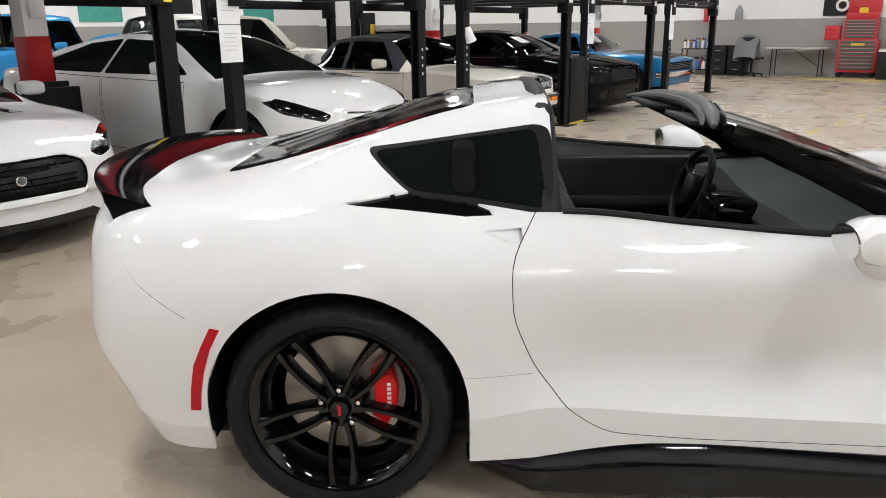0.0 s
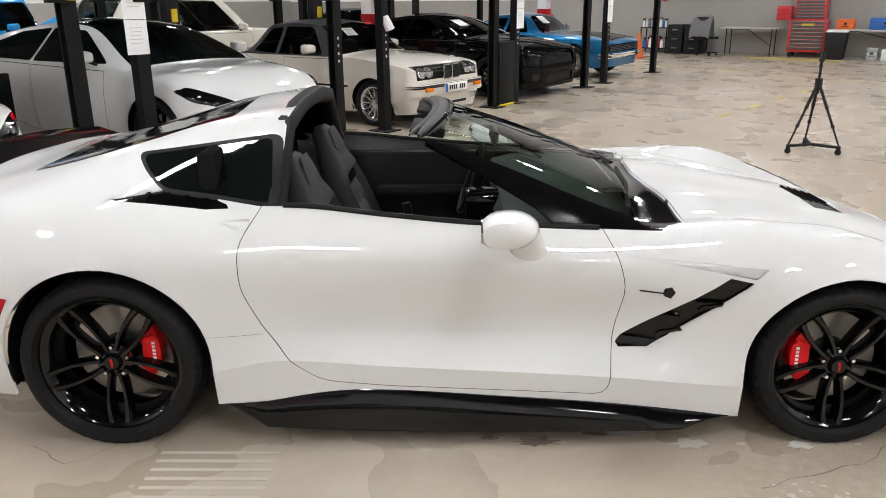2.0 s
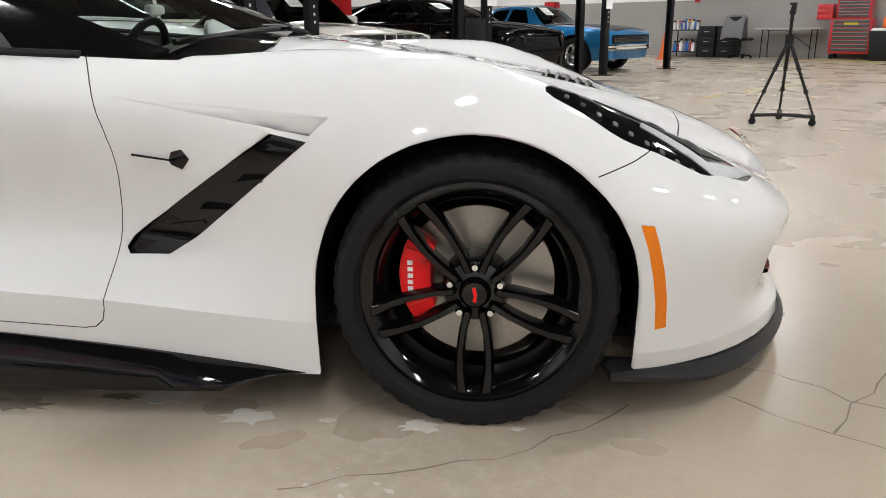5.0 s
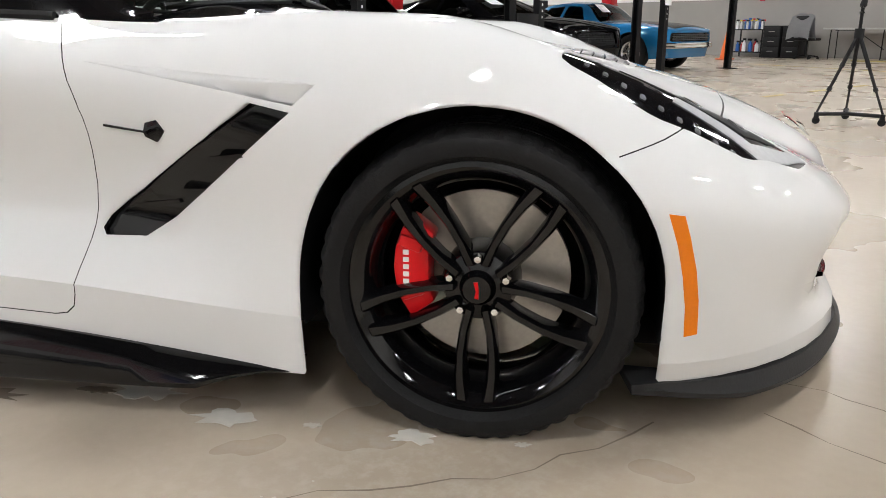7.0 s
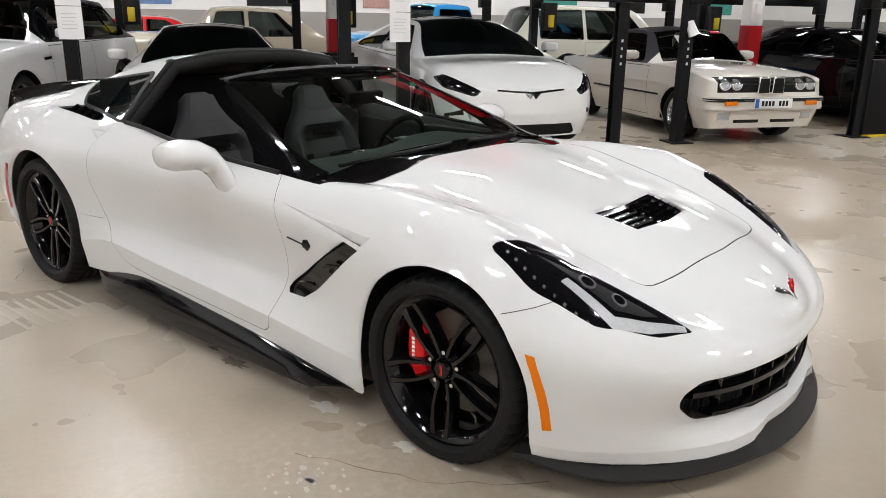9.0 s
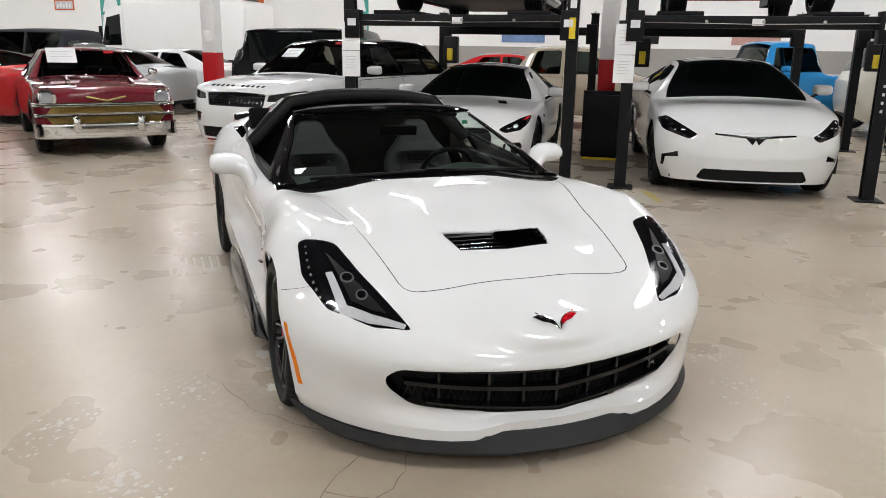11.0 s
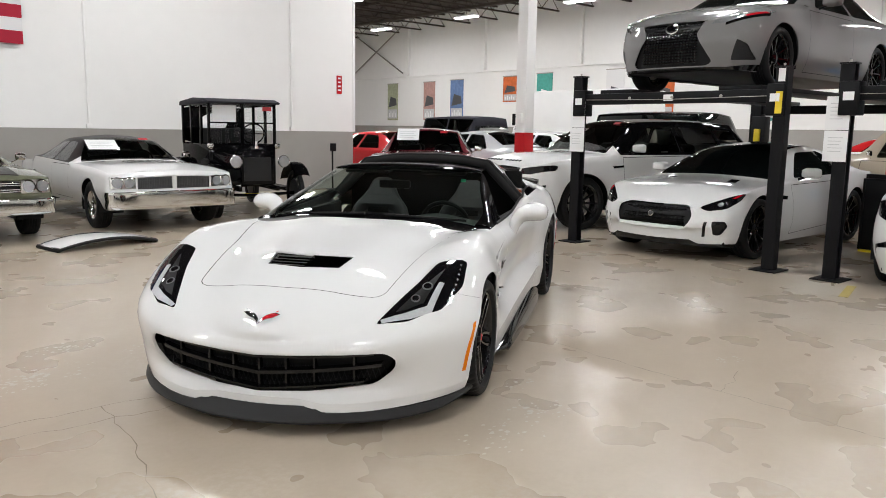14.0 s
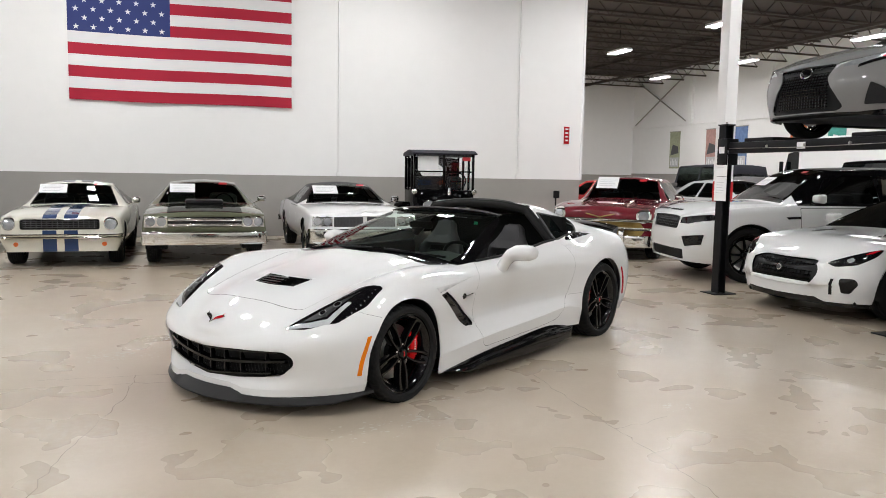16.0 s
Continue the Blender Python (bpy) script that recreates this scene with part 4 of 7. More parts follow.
        sh.panel("rear_marker", "red_lens", poly=[(-1.68, .605), (-1.652, .60), (-1.685, .54), (-1.71, .47), (-1.727, .40), (-1.736, .34), (-1.766, .34), (-1.756, .41), (-1.738, .49), (-1.71, .55)], keep=mine, push=.003, rim=.01, label="red side marker")
        sh.panel("door_scoop", None, poly=[(-.91, .850), (-.80, .862), (-.79, .805)], keep=mine, push=lambda p: -.013 * max(0, min(1, (p.x + .91) / .11)), rim=.003)
        sh.line("bumper_joint", [(1.60, .575), (1.68, .60), (1.76, .635)], "side", mine, .003)
        sh.line("rear_joint", [(-2.08, .90), (-2.02, .84), (-1.9, .72), (-1.75, .63)], "side", mine, .003)
        sh.line("sill_joint", [(-.97, .44), (-.76, .44)], "side", mine, .002)
        sh.panel("tail_lamp", "red_lens", poly=rounded([(s * .44, .70), (s * .44, .80), (s * .64, .82), (s * .68, .74), (s * .62, .70)], .03, 3), view="front", keep=lambda f: f.normal.x < -.2, rim=.02)
    sh.panel("grille", "satin_black", poly=rounded([(-.642, .355), (-.60, .392), (-.30, .384), (0, .366), (.30, .384), (.60, .392), (.642, .355), (.635, .305), (.545, .232), (.25, .198), (0, .186), (-.25, .198), (-.545, .232), (-.635, .305)], .028, 3), view="front", keep=lambda f: f.normal.x > .15, push=-.055, rim=.06)
    sh.finish(root, "white")

    # wheels, brakes
    for cx, cz, r, wd, rr in ((1.350, .304, .316, .245, .246), (-1.335, .327, .338, .285, .261)):
        well_liner(root, cx, cz, r + (.040 if cx > 0 else .050), .905, .5)
        for s in (1, -1):
            yf = s * (.925 if cx > 0 else .945)
            wheel(root, cx, yf - s * wd / 2, cz, r, wd, rr, "twin5", "rim_black")
            bm = bmesh.new()
            a0 = math.pi if cx > 0 else 0.0
            arc = [a0 + d for d in (-.66, -.44, -.22, 0, .22, .44, .66)]
            pts = [(.172 * math.cos(a), .172 * math.sin(a)) for a in arc] + [(.098 * math.cos(a) * (1 + .18 * abs(a - a0)), .098 * math.sin(a) * 1.15) for a in arc[::-1]]
            add_prism(bm, pts, -.03, .03, "y", .008)
            cal = part("brake_caliper", bm, "caliper", root, "red painted brake caliper", pose(cx, s * .835, cz + .03))
            d = -1 if cx > 0 else 1
            for a in (-.36, .36):
                part("caliper_rib", box(.118, .168, .026, .040, -.012, .012, .006), "caliper", cal, "", Matrix.Rotation(-(a0 + a), 4, "Y") if s > 0 else Matrix.Rotation(-(a0 + a), 4, "Y") @ Matrix.Diagonal((1, -1, 1, 1)))
            for k in range(5):
                part("caliper_print", box(d * .145 - .006, d * .145 + .006, s * .0302 - .0006, s * .0302 + .0006, -.034 + k * .015, -.024 + k * .015), "paper", cal, smooth=False)
    part("underbody", box(-1.9, 1.8, -.70, .70, .13, .2, .02), "satin_black", root)
    # rocker extensions and front splitter
    for s in (1, -1):
        bm = bmesh.new()
        tz = curve([(-.96, .165), (-.4, .222), (.1, .195), (.5, .166), (.8, .132), (.96, .11)])
        ty = curve([(-.96, .90), (-.5, .925), (.2, .93), (.7, .932), (.97, .912)])
        rows = []
        for i in range(41):
            x = -.96 + 1.93 * i / 40
            z, y = tz(x), ty(x)
            ends = max(.12, min(1, (1 - abs(2 * i / 40 - 1)) * 5))
            zb_ = z - (z - .065 - .02 * abs(x) ** 2) * ends
            rows.append([bm.verts.new((x, s * (y + dy), zz)) for dy, zz in ((-.06, z), (-.012, z), (-.012 + .024 * ends, z - .25 * (z - zb_)), (-.012 + .04 * ends, zb_ + .012 * ends), (-.012 + .036 * ends, zb_), (-.10, zb_))])
        for a, b in zip(rows, rows[1:]):
            for k in range(5):
                bm.faces.new((a[k], b[k], b[k + 1], a[k + 1]))
        bm.faces.new(rows[0]); bm.faces.new(rows[-1])
        bmesh.ops.recalc_face_normals(bm, faces=bm.faces)
        part("rocker_extension", bm, "gloss_black", root, "gloss black rocker extension")
    bm = bmesh.new()
    rows = []
    n = 96
    for i in range(n + 1):
        a = math.pi * (i / n - .5) * .86
        y = .936 * (abs(math.sin(a)) ** (2 / LIP_N)) * (1 if a > 0 else -1)
        tt = CHIN_A + .68 * math.cos(a) ** (2 / LIP_N)
        x = tt + .052 * ((tt - NOSE_A) / (NOSE_E - NOSE_A)) ** 2
        u = abs(y)
        sc = max(0, min(1, (.335 - u) / .07))
        top_z = .110 + .026 * max(0, min(1, (2.02 - x) / .32))
        nx, ny = math.cos(a), math.sin(a)
        ends = max(.35, min(1, .35 + (1 - abs(2 * i / n - 1)) * 2.6))
        low_z = top_z - .044 * ends - .004 * sc
        rows.append([bm.verts.new((x + nx * o - f, y + ny * o, z)) for o, f, z in ((-.06, .03 * sc, top_z + .004 + .024 * sc), (.002, .032 * sc, top_z + .003 + .024 * sc), (.006 * ends, .026 * sc, top_z - .008 + .018 * sc), (.016 * ends, .0, low_z + .012), (.012 * ends, .0, low_z), (-.12, 0, low_z + .006))])
    for a, b in zip(rows, rows[1:]):
        for k in range(5):
            bm.faces.new((a[k], b[k], b[k + 1], a[k + 1]))
    bm.faces.new(rows[0]); bm.faces.new(rows[-1])
    bmesh.ops.recalc_face_normals(bm, faces=bm.faces)
    part("front_splitter", bm, "splitter", root, "satin dark grey front splitter")
    # grille bars
    def bar(name, z_mid, z_end, half, h, depth, w=.9):
        bm = bmesh.new()
        rows = []
        for i in range(33):
            y = -half + 2 * half * i / 32
            z = z_mid + (z_end - z_mid) * (abs(y) / half)
            x = nose_x(y, .92) - depth
            rows.append([bm.verts.new((x + dx, y, z + dz)) for dx, dz in ((0, -h / 2), (.012, -h * .3), (.012, h * .3), (0, h / 2), (-.03, h / 2), (-.03, -h / 2))])
        for a, b in zip(rows, rows[1:]):
            for k in range(6):
                bm.faces.new((a[k], b[k], b[(k + 1) % 6], a[(k + 1) % 6]))
        bmesh.ops.recalc_face_normals(bm, faces=bm.faces)
        return part(name, bm, "gloss_black", root)
    bar("grille_bar", .270, .325, .57, .026, .022)
    bar("grille_bar", .350, .378, .54, .014, .012)
    bar("grille_bar", .196, .252, .50, .014, .014)
    for y in (-.45, -.27, -.135, 0, .135, .27, .45):
        x = nose_x(y, .92)
        part("grille_fin", box(x - .05, x - .018, y - .006, y + .006, .185 + .05 * abs(y) / .5, .335 + .05 * abs(y) / .5, .002), "gloss_black", root)
    for k in range(46):          # mesh behind the bars
        y = -.56 + 1.12 * k / 45
        x = nose_x(y, .92) - .052
        for sg in (1, -1):
            z = .265 + .07 * abs(y) / .56
            part("grille_mesh", GRILLE_WIRE.setdefault(sg, None) or mesh_wire(sg), None, root, "", pose(x, y, z))
    # vents, fins
    for s in (1, -1):
        for x, z in ((.86, .545), (.715, .45)):
            part("vent_fin", prism([(-.05, -.010), (.045, .006), (.04, .013), (-.035, .004)], -.014, .0), "gloss_black", root, "", pose(x, s * .893, z))
    for k in range(5):
        x = 1.515 + .033 * k
        for s in (1, -1):
            part("louvre", prism([(-.016, -.012), (.010, .004), (.016, .004), (-.006, -.012)], .006, .212, "y"), "rim_black", root, "", pose(x, 0, .722 - .27 * (x - 1.5), 0, -22, 0) if s > 0 else pose(x, 0, .722 - .27 * (x - 1.5), 0, 22, 180))
    part("louvre_rib", prism([(1.50, .700), (1.665, .656), (1.665, .672), (1.50, .718)], -.006, .006, "y"), "gloss_black", root)
    # badges as plain shapes
    for sd, mt, lb in ((-1, "gloss_black", "black chequered half of the nose badge"), (1, "red_lens", "red half of the nose badge")):
        wing = [(0, 0), (.014, .020), (.034, .034), (.060, .042), (.094, .066), (.070, .074), (.044, .066), (.026, .056), (.008, .034)]
        nb = part("nose_badge", prism([(sd * a, b) for a, b in wing], -.002, .002, "x", .001), "chrome", root, lb, pose(2.158, 0, .500, 0, -50, 0))
        part("badge_field", prism([(sd * (.044 + (a - .044) * .86), .043 + (b - .043) * .80) for a, b in wing[1:]], .002, .0035, "x"), mt, nb)
        for k in range(4):
            a, b = (.030 + .013 * k), (.040 + .008 * k + (.008 if k % 2 else 0))
            part("badge_check", prism([(sd * a, b), (sd * (a + .010), b + .005), (sd * (a + .012), b + .012), (sd * (a + .002), b + .007)], .0035, .0042, "x"), "alloy" if sd < 0 else "caliper", nb)
    for s in (1, -1):
        part("fender_badge", prism([(-.085, .012), (.0, .0), (.005, .016), (.03, .022), (.045, .0), (.028, -.022), (.004, -.012), (.0, -.004), (-.085, .007)], -.003, .003, "y", .001), "gloss_black", root, "small black fender badge", pose(.685, s * .889, .595))
    # mirrors
    for s in (1, -1):
        stops = [(.105, 1.083, .862, .045, .024), (.108, 1.072, .862, .075, .045), (.115, 1.045, .863, .094, .056), (.120, 1.0, .864, .101, .060), (.128, .955, .861, .099, .059), (.142, .918, .846, .090, .053), (.165, .890, .815, .076, .043), (.190, .872, .775, .067, .036), (.212, .858, .725, .066, .032)]
        bm = bmesh.new()
        rows = []
        for i, (x, y, z, ra, rb_) in enumerate(stops):
            p, q_ = stops[max(0, i - 1)], stops[min(len(stops) - 1, i + 1)]
            d = Vector((0, q_[1] - p[1], q_[2] - p[2])).normalized()
            nrm = Vector((0, -d.z, d.y))
            ring = []
            for k in range(22):
                a = k * math.tau / 22
                ca, sa = math.cos(a), math.sin(a)
                v = Vector((x, y, z)) + Vector((ra * (abs(ca) ** .85) * (1 if ca > 0 else -1), 0, 0)) + nrm * rb_ * (abs(sa) ** .85) * (1 if sa > 0 else -1) * (1 - .30 * max(0, ca) ** 2)
                if i < 6:
                    v.x = max(v.x, .032)
                ring.append(bm.verts.new((v.x, s * v.y, v.z)))
            rows.append(ring)
        for a, b in zip(rows, rows[1:]):
            for k in range(22):
                bm.faces.new((a[k], a[(k + 1) % 22], b[(k + 1) % 22], b[k]))
        bm.faces.new(rows[0]); bm.faces.new(rows[-1])
        bmesh.ops.recalc_face_normals(bm, faces=bm.faces)
        mir = part("wing_mirror", bm, "white", root)
        part("mirror_glass", prism(disc_poly(s * .995, .862, .074, 20, .045), .027, .0315, "x"), "chrome", mir)
        part("mirror_joint", tube([(.10, s * .905, .793), (.16, s * .925, .788), (.22, s * .905, .80)], .002, 5), "seam", mir)
    # spoiler
    bm = bmesh.new()
    rows = []
    for i in range(41):
        y = -.74 + 1.48 * i / 40
        s_ = abs(y) / .74
        x = -2.20 + .20 * s_ ** 2.6
        z = .955 - .03 * s_ ** 3
        rows.append([bm.verts.new((x + dx, y, z + dz)) for dx, dz in ((.15, -.030), (.06, -.004), (-.03, .026), (-.042, .025), (-.036, .006), (-.008, -.06 * s_ - .02), (.1, -.042))])
    for a, b in zip(rows, rows[1:]):
        for k in range(7):
            bm.faces.new((a[k], b[k], b[(k + 1) % 7], a[(k + 1) % 7]))
    bm.faces.new(rows[0]); bm.faces.new(rows[-1])
    bmesh.ops.recalc_face_normals(bm, faces=bm.faces)
    part("rear_spoiler", bm, "gloss_black", root, "gloss black rear spoiler")
    # hoop trim round the open roof
    L = hero_lines()
    def hoop_path(t, inset, dx):
        pts = []
        for s in (-1, 1):
            half = []
            for i, k in ((3, 0), (3, .25), (3, .5), (3, .75), (2, 0), (2, .3), (1, 0), (1, .5)):
                p, q = Vector(L[i](t)), Vector(L[i - 1](t))
                c = p.lerp(q, k)
                half.append(Vector((c.x + dx, s * (c.y - inset), c.z - inset * .8)))
            pts += half if s < 0 else half[::-1]
        return pts
    part("hoop_trim", tube(hoop_path(-.74, .030, .02), .042, 10), "trim", root, "soft black hoop trim")
    part("hoop_seal", tube(hoop_path(-.70, .006, 0), .014, 8), "rubber", root)
    head = [(-.155 + .085 * (1 - (y / .56) ** 2), y, 1.132 - .026 * (abs(y) / .56) ** 2) for y in [-.56 + 1.12 * k / 16 for k in range(17)]]
    taper = [.25 + .75 * (1 - abs(2 * k / 16 - 1) ** 6) for k in range(17)]
    part("header_rail", tube([(x - .012, y, z + .004) for x, y, z in head], .018, 8, scale=taper), "gloss_black", root)
    part("header_seal", tube([(x - .042, y, z + .002) for x, y, z in head], .030, 10, scale=taper), "seal_grey", root, "dark grey rubber header seal")
    part("header_lip", tube([(x - .078, y, z + .006) for x, y, z in head], .015, 8, scale=taper), "seal_grey", root)
    for s in (1, -1):
        part("sun_visor", box(-.07, .07, -.17, .17, -.010, .010, .009), "trim", root, "", pose(-.17, s * .29, 1.098, 0, 8, 0))
        part("window_seal", tube([Vector(L[3](t)) + Vector((0, -s * 0 if s < 0 else 0, .004)) if s > 0 else Vector((L[3](t)[0], -L[3](t)[1], L[3](t)[2] + .004)) for t in [-.68 + 1.14 * k / 20 for k in range(21)]], .010, 6), "rubber", root)
    # cabin
    part("cabin_floor", box(-1.3, .75, -.74, .74, .20, .24, .01), "carpet", root)
    part("bulkhead", box(-1.0, -.93, -.74, .74, .22, 1.08, .02), "carpet", root)
    part("cargo_cover", box(-1.7, -.95, -.62, .62, .70, .74, .02), "carpet", root)
    part("tunnel", box(-.95, .55, -.11, .11, .22, .58, .04), "trim", root)
    dash = bmesh.new()
    rows = []
    for i in range(25):
        y = -.70 + 1.4 * i / 24
        hump = .045 * math.exp(-((y - .36) / .2) ** 2)
        rows.append([dash.verts.new(p) for p in ((.66, y, .795), (.45, y, .805 + hump * .4), (.25, y, .795 + hump), (.14, y, .77 + hump), (.11, y, .71), (.16, y, .60), (.28, y, .42), (.6, y, .40))])
    for a, b in zip(rows, rows[1:]):
        for k in range(7):
            dash.faces.new((a[k], b[k], b[k + 1], a[k + 1]))
    bmesh.ops.recalc_face_normals(dash, faces=dash.faces)
    dsh = part("dashboard", dash, "dash", root, "dark grey soft dashboard")
    for y in (-.55, 0.02, .60):
        part("air_vent", lathe([(0, .012), (.03, .014), (.042, .008), (.046, 0), (.04, -.01)], 20, "x"), "alloy", dsh, "", pose(.105, y, .715, 0, 0, 180))
    part("centre_console_panel", box(-.02, .2, -.13, .13, .50, .765, .03), "gloss_black", dsh)
    for s in (1, -1):
        part("door_trim", box(-.68, .42, s * .745 - .03, s * .745 + .03, .28, .81, .025), "trim", root)
        part("armrest", box(-.5, .1, s * .70 - .04, s * .70 + .04, .56, .62, .025), "trim", root)
        seat(root, s * .37)
    ring = [(.02 + .06 * math.cos(a), .35 + .172 * math.sin(a), .735 + .162 * math.cos(a)) for a in [k * math.tau / 36 for k in range(36)]]
    sw = part("steering_wheel", tube(ring, .016, 8, True), "satin_black", root)
    part("steering_boss", box(-.035, .05, -.065, .065, -.06, .06, .025), "satin_black", sw, "", pose(.03, .35, .73, 0, 18, 0))
    for a in (0, 1, 2):
        ang = math.radians((90, 210, 330)[a])
        part("steering_spoke", tube([(.03, .35, .73), (.04, .35 + .165 * math.cos(ang), .73 - .158 * math.sin(ang))], .013, 6), "satin_black", sw)
    part("steering_column", tube([(.05, .35, .725), (.3, .35, .66)], .04, 10), "satin_black", root)
    part("gear_lever", tube([(-.28, 0, .56), (-.28, 0, .66), (-.29, 0, .70)], .022, 10), "satin_black", root)
    mirr = part("rear_view_mirror", box(-.02, .012, -.115, .115, -.03, .03, .012), "satin_black", root, "", pose(.12, 0, 1.02, 0, 10, 0))
    part("wiper", tube([(.60, -.62, .836), (.66, -.3, .856), (.67, -.02, .866)], .009, 6), "satin_black", root)
    part("wiper", tube([(.67, .10, .866), (.65, .35, .854), (.59, .63, .838)], .009, 6), "satin_black", root)
    part("inspection_sticker", box(-.001, .001, -.018, .018, -.012, .012), "green_sticker", root, "", pose(.0, .47, 1.052, 0, -20, 0))
    return root


GRILLE_WIRE = {}


def mesh_wire(sg):
    bm = tube([(0, -sg * .03, -.075), (0, sg * .03, .075)], .0022, 4)
    me = bpy.data.meshes.new("grille_mesh")
    bm.to_mesh(me)
    bm.free()
    me.materials.append(M["satin_black"])
    GRILLE_WIRE[sg] = me
    return me


show_car()


# ---- the building ----
def floor_material():
    """Worn sealed concrete: broad mottling, pale scuffs, fine pores, uneven gloss."""
    m = bpy.data.materials.new("worn_sealed_concrete")
    m.use_nodes = True
    nt = m.node_tree
    b = nt.nodes["Principled BSDF"]
    tc = nt.nodes.new("ShaderNodeTexCoord")

    def noise_tex(scale, detail, rough, warp=0.0):
        n = nt.nodes.new("ShaderNodeTexNoise")
        n.inputs["Scale"].default_value = scale
        n.inputs["Detail"].default_value = detail
        n.inputs["Roughness"].default_value = rough
        n.inputs["Distortion"].default_value = warp
        nt.links.new(tc.outputs["Object"], n.inputs["Vector"])
        return n

    def ramp(src, stops):
        r = nt.nodes.new("ShaderNodeValToRGB")
        els = r.color_ramp.elements
        els[0].position, els[0].color = stops[0][0], (*stops[0][1], 1)
        els[1].position, els[1].color = stops[-1][0], (*stops[-1][1], 1)
        for p, c in stops[1:-1]:
            e = els.new(p)
            e.color = (*c, 1)
        nt.links.new(src.outputs["Fac"], r.inputs[0])
        return r

    def mix(a, c, fac, kind="MIX"):
        x = nt.nodes.new("ShaderNodeMix")
        x.data_type, x.blend_type = "RGBA", kind
        nt.links.new(a, x.inputs[6])
        nt.links.new(c, x.inputs[7])
        if isinstance(fac, float):
            x.inputs[0].default_value = fac
        else:
            nt.links.new(fac, x.inputs[0])
        return x.outputs[2]

    broad = ramp(noise_tex(.35, 2, .45, .2), [(.25, (.350, .285, .213)), (.5, (.425, .362, .285)), (.75, (.485, .430, .358))])
    mid = ramp(noise_tex(1.7, 4, .5, .25), [(.25, (.945, .935, .92)), (.5, (.995, .99, .985)), (.75, (1.03, 1.03, 1.03))])
    fine = ramp(noise_tex(34, 2, .5), [(.25, (.965, .96, .955)), (.7, (1.01, 1.01, 1.01))])
    streak = ramp(noise_tex(7, 6, .6, .6), [(.30, (.955, .945, .93)), (.55, (1.0, 1.0, 1.0)), (.8, (1.02, 1.02, 1.02))])
    area = ramp(noise_tex(.9, 3, .5, .2), [(.48, (0, 0, 0)), (.80, (1, 1, 1))])
    speck = ramp(noise_tex(24, 4, .65), [(.45, (0, 0, 0)), (.64, (1, 1, 1))])
    oil = ramp(noise_tex(1.3, 3, .5, .2), [(.20, (1, 1, 1)), (.46, (0, 0, 0))])
    spots = ramp(noise_tex(11, 3, .5, .2), [(.20, (1, 1, 1)), (.27, (0, 0, 0))])
    pale = nt.nodes.new("ShaderNodeRGB")
    pale.outputs[0].default_value = (.62, .60, .55, 1)
    dark = nt.nodes.new("ShaderNodeRGB")
    dark.outputs[0].default_value = (.17, .14, .105, 1)

    def times(p, q_, k=1.0):
        n = nt.nodes.new("ShaderNodeMath")
        n.operation = "MULTIPLY"
        nt.links.new(p, n.inputs[0])
        if q_ is None:
            n.inputs[1].default_value = k
            return n.outputs[0]
        nt.links.new(q_, n.inputs[1])
        return times(n.outputs[0], None, k)
    c = mix(broad.outputs[0], mid.outputs[0], 0.9, "MULTIPLY")
    c = mix(c, fine.outputs[0], 0.9, "MULTIPLY")
    c = mix(c, streak.outputs[0], 0.8, "MULTIPLY")
    c = mix(c, pale.outputs[0], times(area.outputs[0], speck.outputs[0], .30))
    c = mix(c, dark.outputs[0], times(oil.outputs[0], None, .13))
    c = mix(c, dark.outputs[0], times(spots.outputs[0], oil.outputs[0], .45))
    nt.links.new(c, b.inputs["Base Color"])
    gloss = ramp(noise_tex(1.6, 3, .5, .2), [(.25, (.23, .23, .23)), (.75, (.35, .35, .35))])
    nt.links.new(gloss.outputs[0], b.inputs["Roughness"])
    b.inputs["Specular IOR Level"].default_value = 0.5
    bump = nt.nodes.new("ShaderNodeBump")
    bump.inputs["Strength"].default_value = .06
    bump.inputs["Distance"].default_value = .004
    nt.links.new(noise_tex(6, 3, .5).outputs["Fac"], bump.inputs["Height"])
    nt.links.new(bump.outputs[0], b.inputs["Normal"])
    return m


M["floor"] = floor_material()
M["wall_white"] = material("white_wall_paint", (0.86, 0.85, 0.84), 0.7, grain=0.05, scale=3, stain=0.07)
M["wall_grey"] = material("grey_wall_paint", (0.33, 0.315, 0.295), 0.6, grain=0.08, scale=4, stain=0.1)
M["roof_deck"] = material("dark_roof_deck", (0.05, 0.038, 0.03), 0.8, grain=0.3, scale=3)
M["joist"] = material("dark_joist_steel", (0.035, 0.025, 0.02), 0.6)
M["post"] = material("black_powder_coat", (0.008, 0.008, 0.009), 0.42, grain=0.2, scale=60, spec=0.14)
M["red_band"] = material("red_column_paint", (0.44, 0.005, 0.009), 0.4, grain=0.1, scale=20, spec=0.2)
M["lamp"] = material("high_bay_light", (0.985, 0.993, 1.0), 0.5, glow=LAMP)
M["crack"] = material("dark_floor_mark", (0.21, 0.175, 0.135), 0.8)
M["flake"] = material("pale_bare_concrete", (0.55, 0.53, 0.48), 0.6, grain=0.2, scale=40)
M["scuff"] = material("pale_floor_scuff", (0.50, 0.455, 0.385), 0.45, grain=0.3, scale=50)
M["yellow_line"] = material("worn_yellow_floor_paint", (0.50, 0.40, 0.13), 0.6, grain=0.5, scale=25, stain=0.4)
M["flag_red"] = material("red_flag_cloth", (0.40, 0.012, 0.035), 0.85, grain=0.1, scale=120, bump=.1)
M["flag_white"] = material("white_flag_cloth", (0.76, 0.75, 0.75), 0.85, grain=0.05, scale=120, bump=.1)
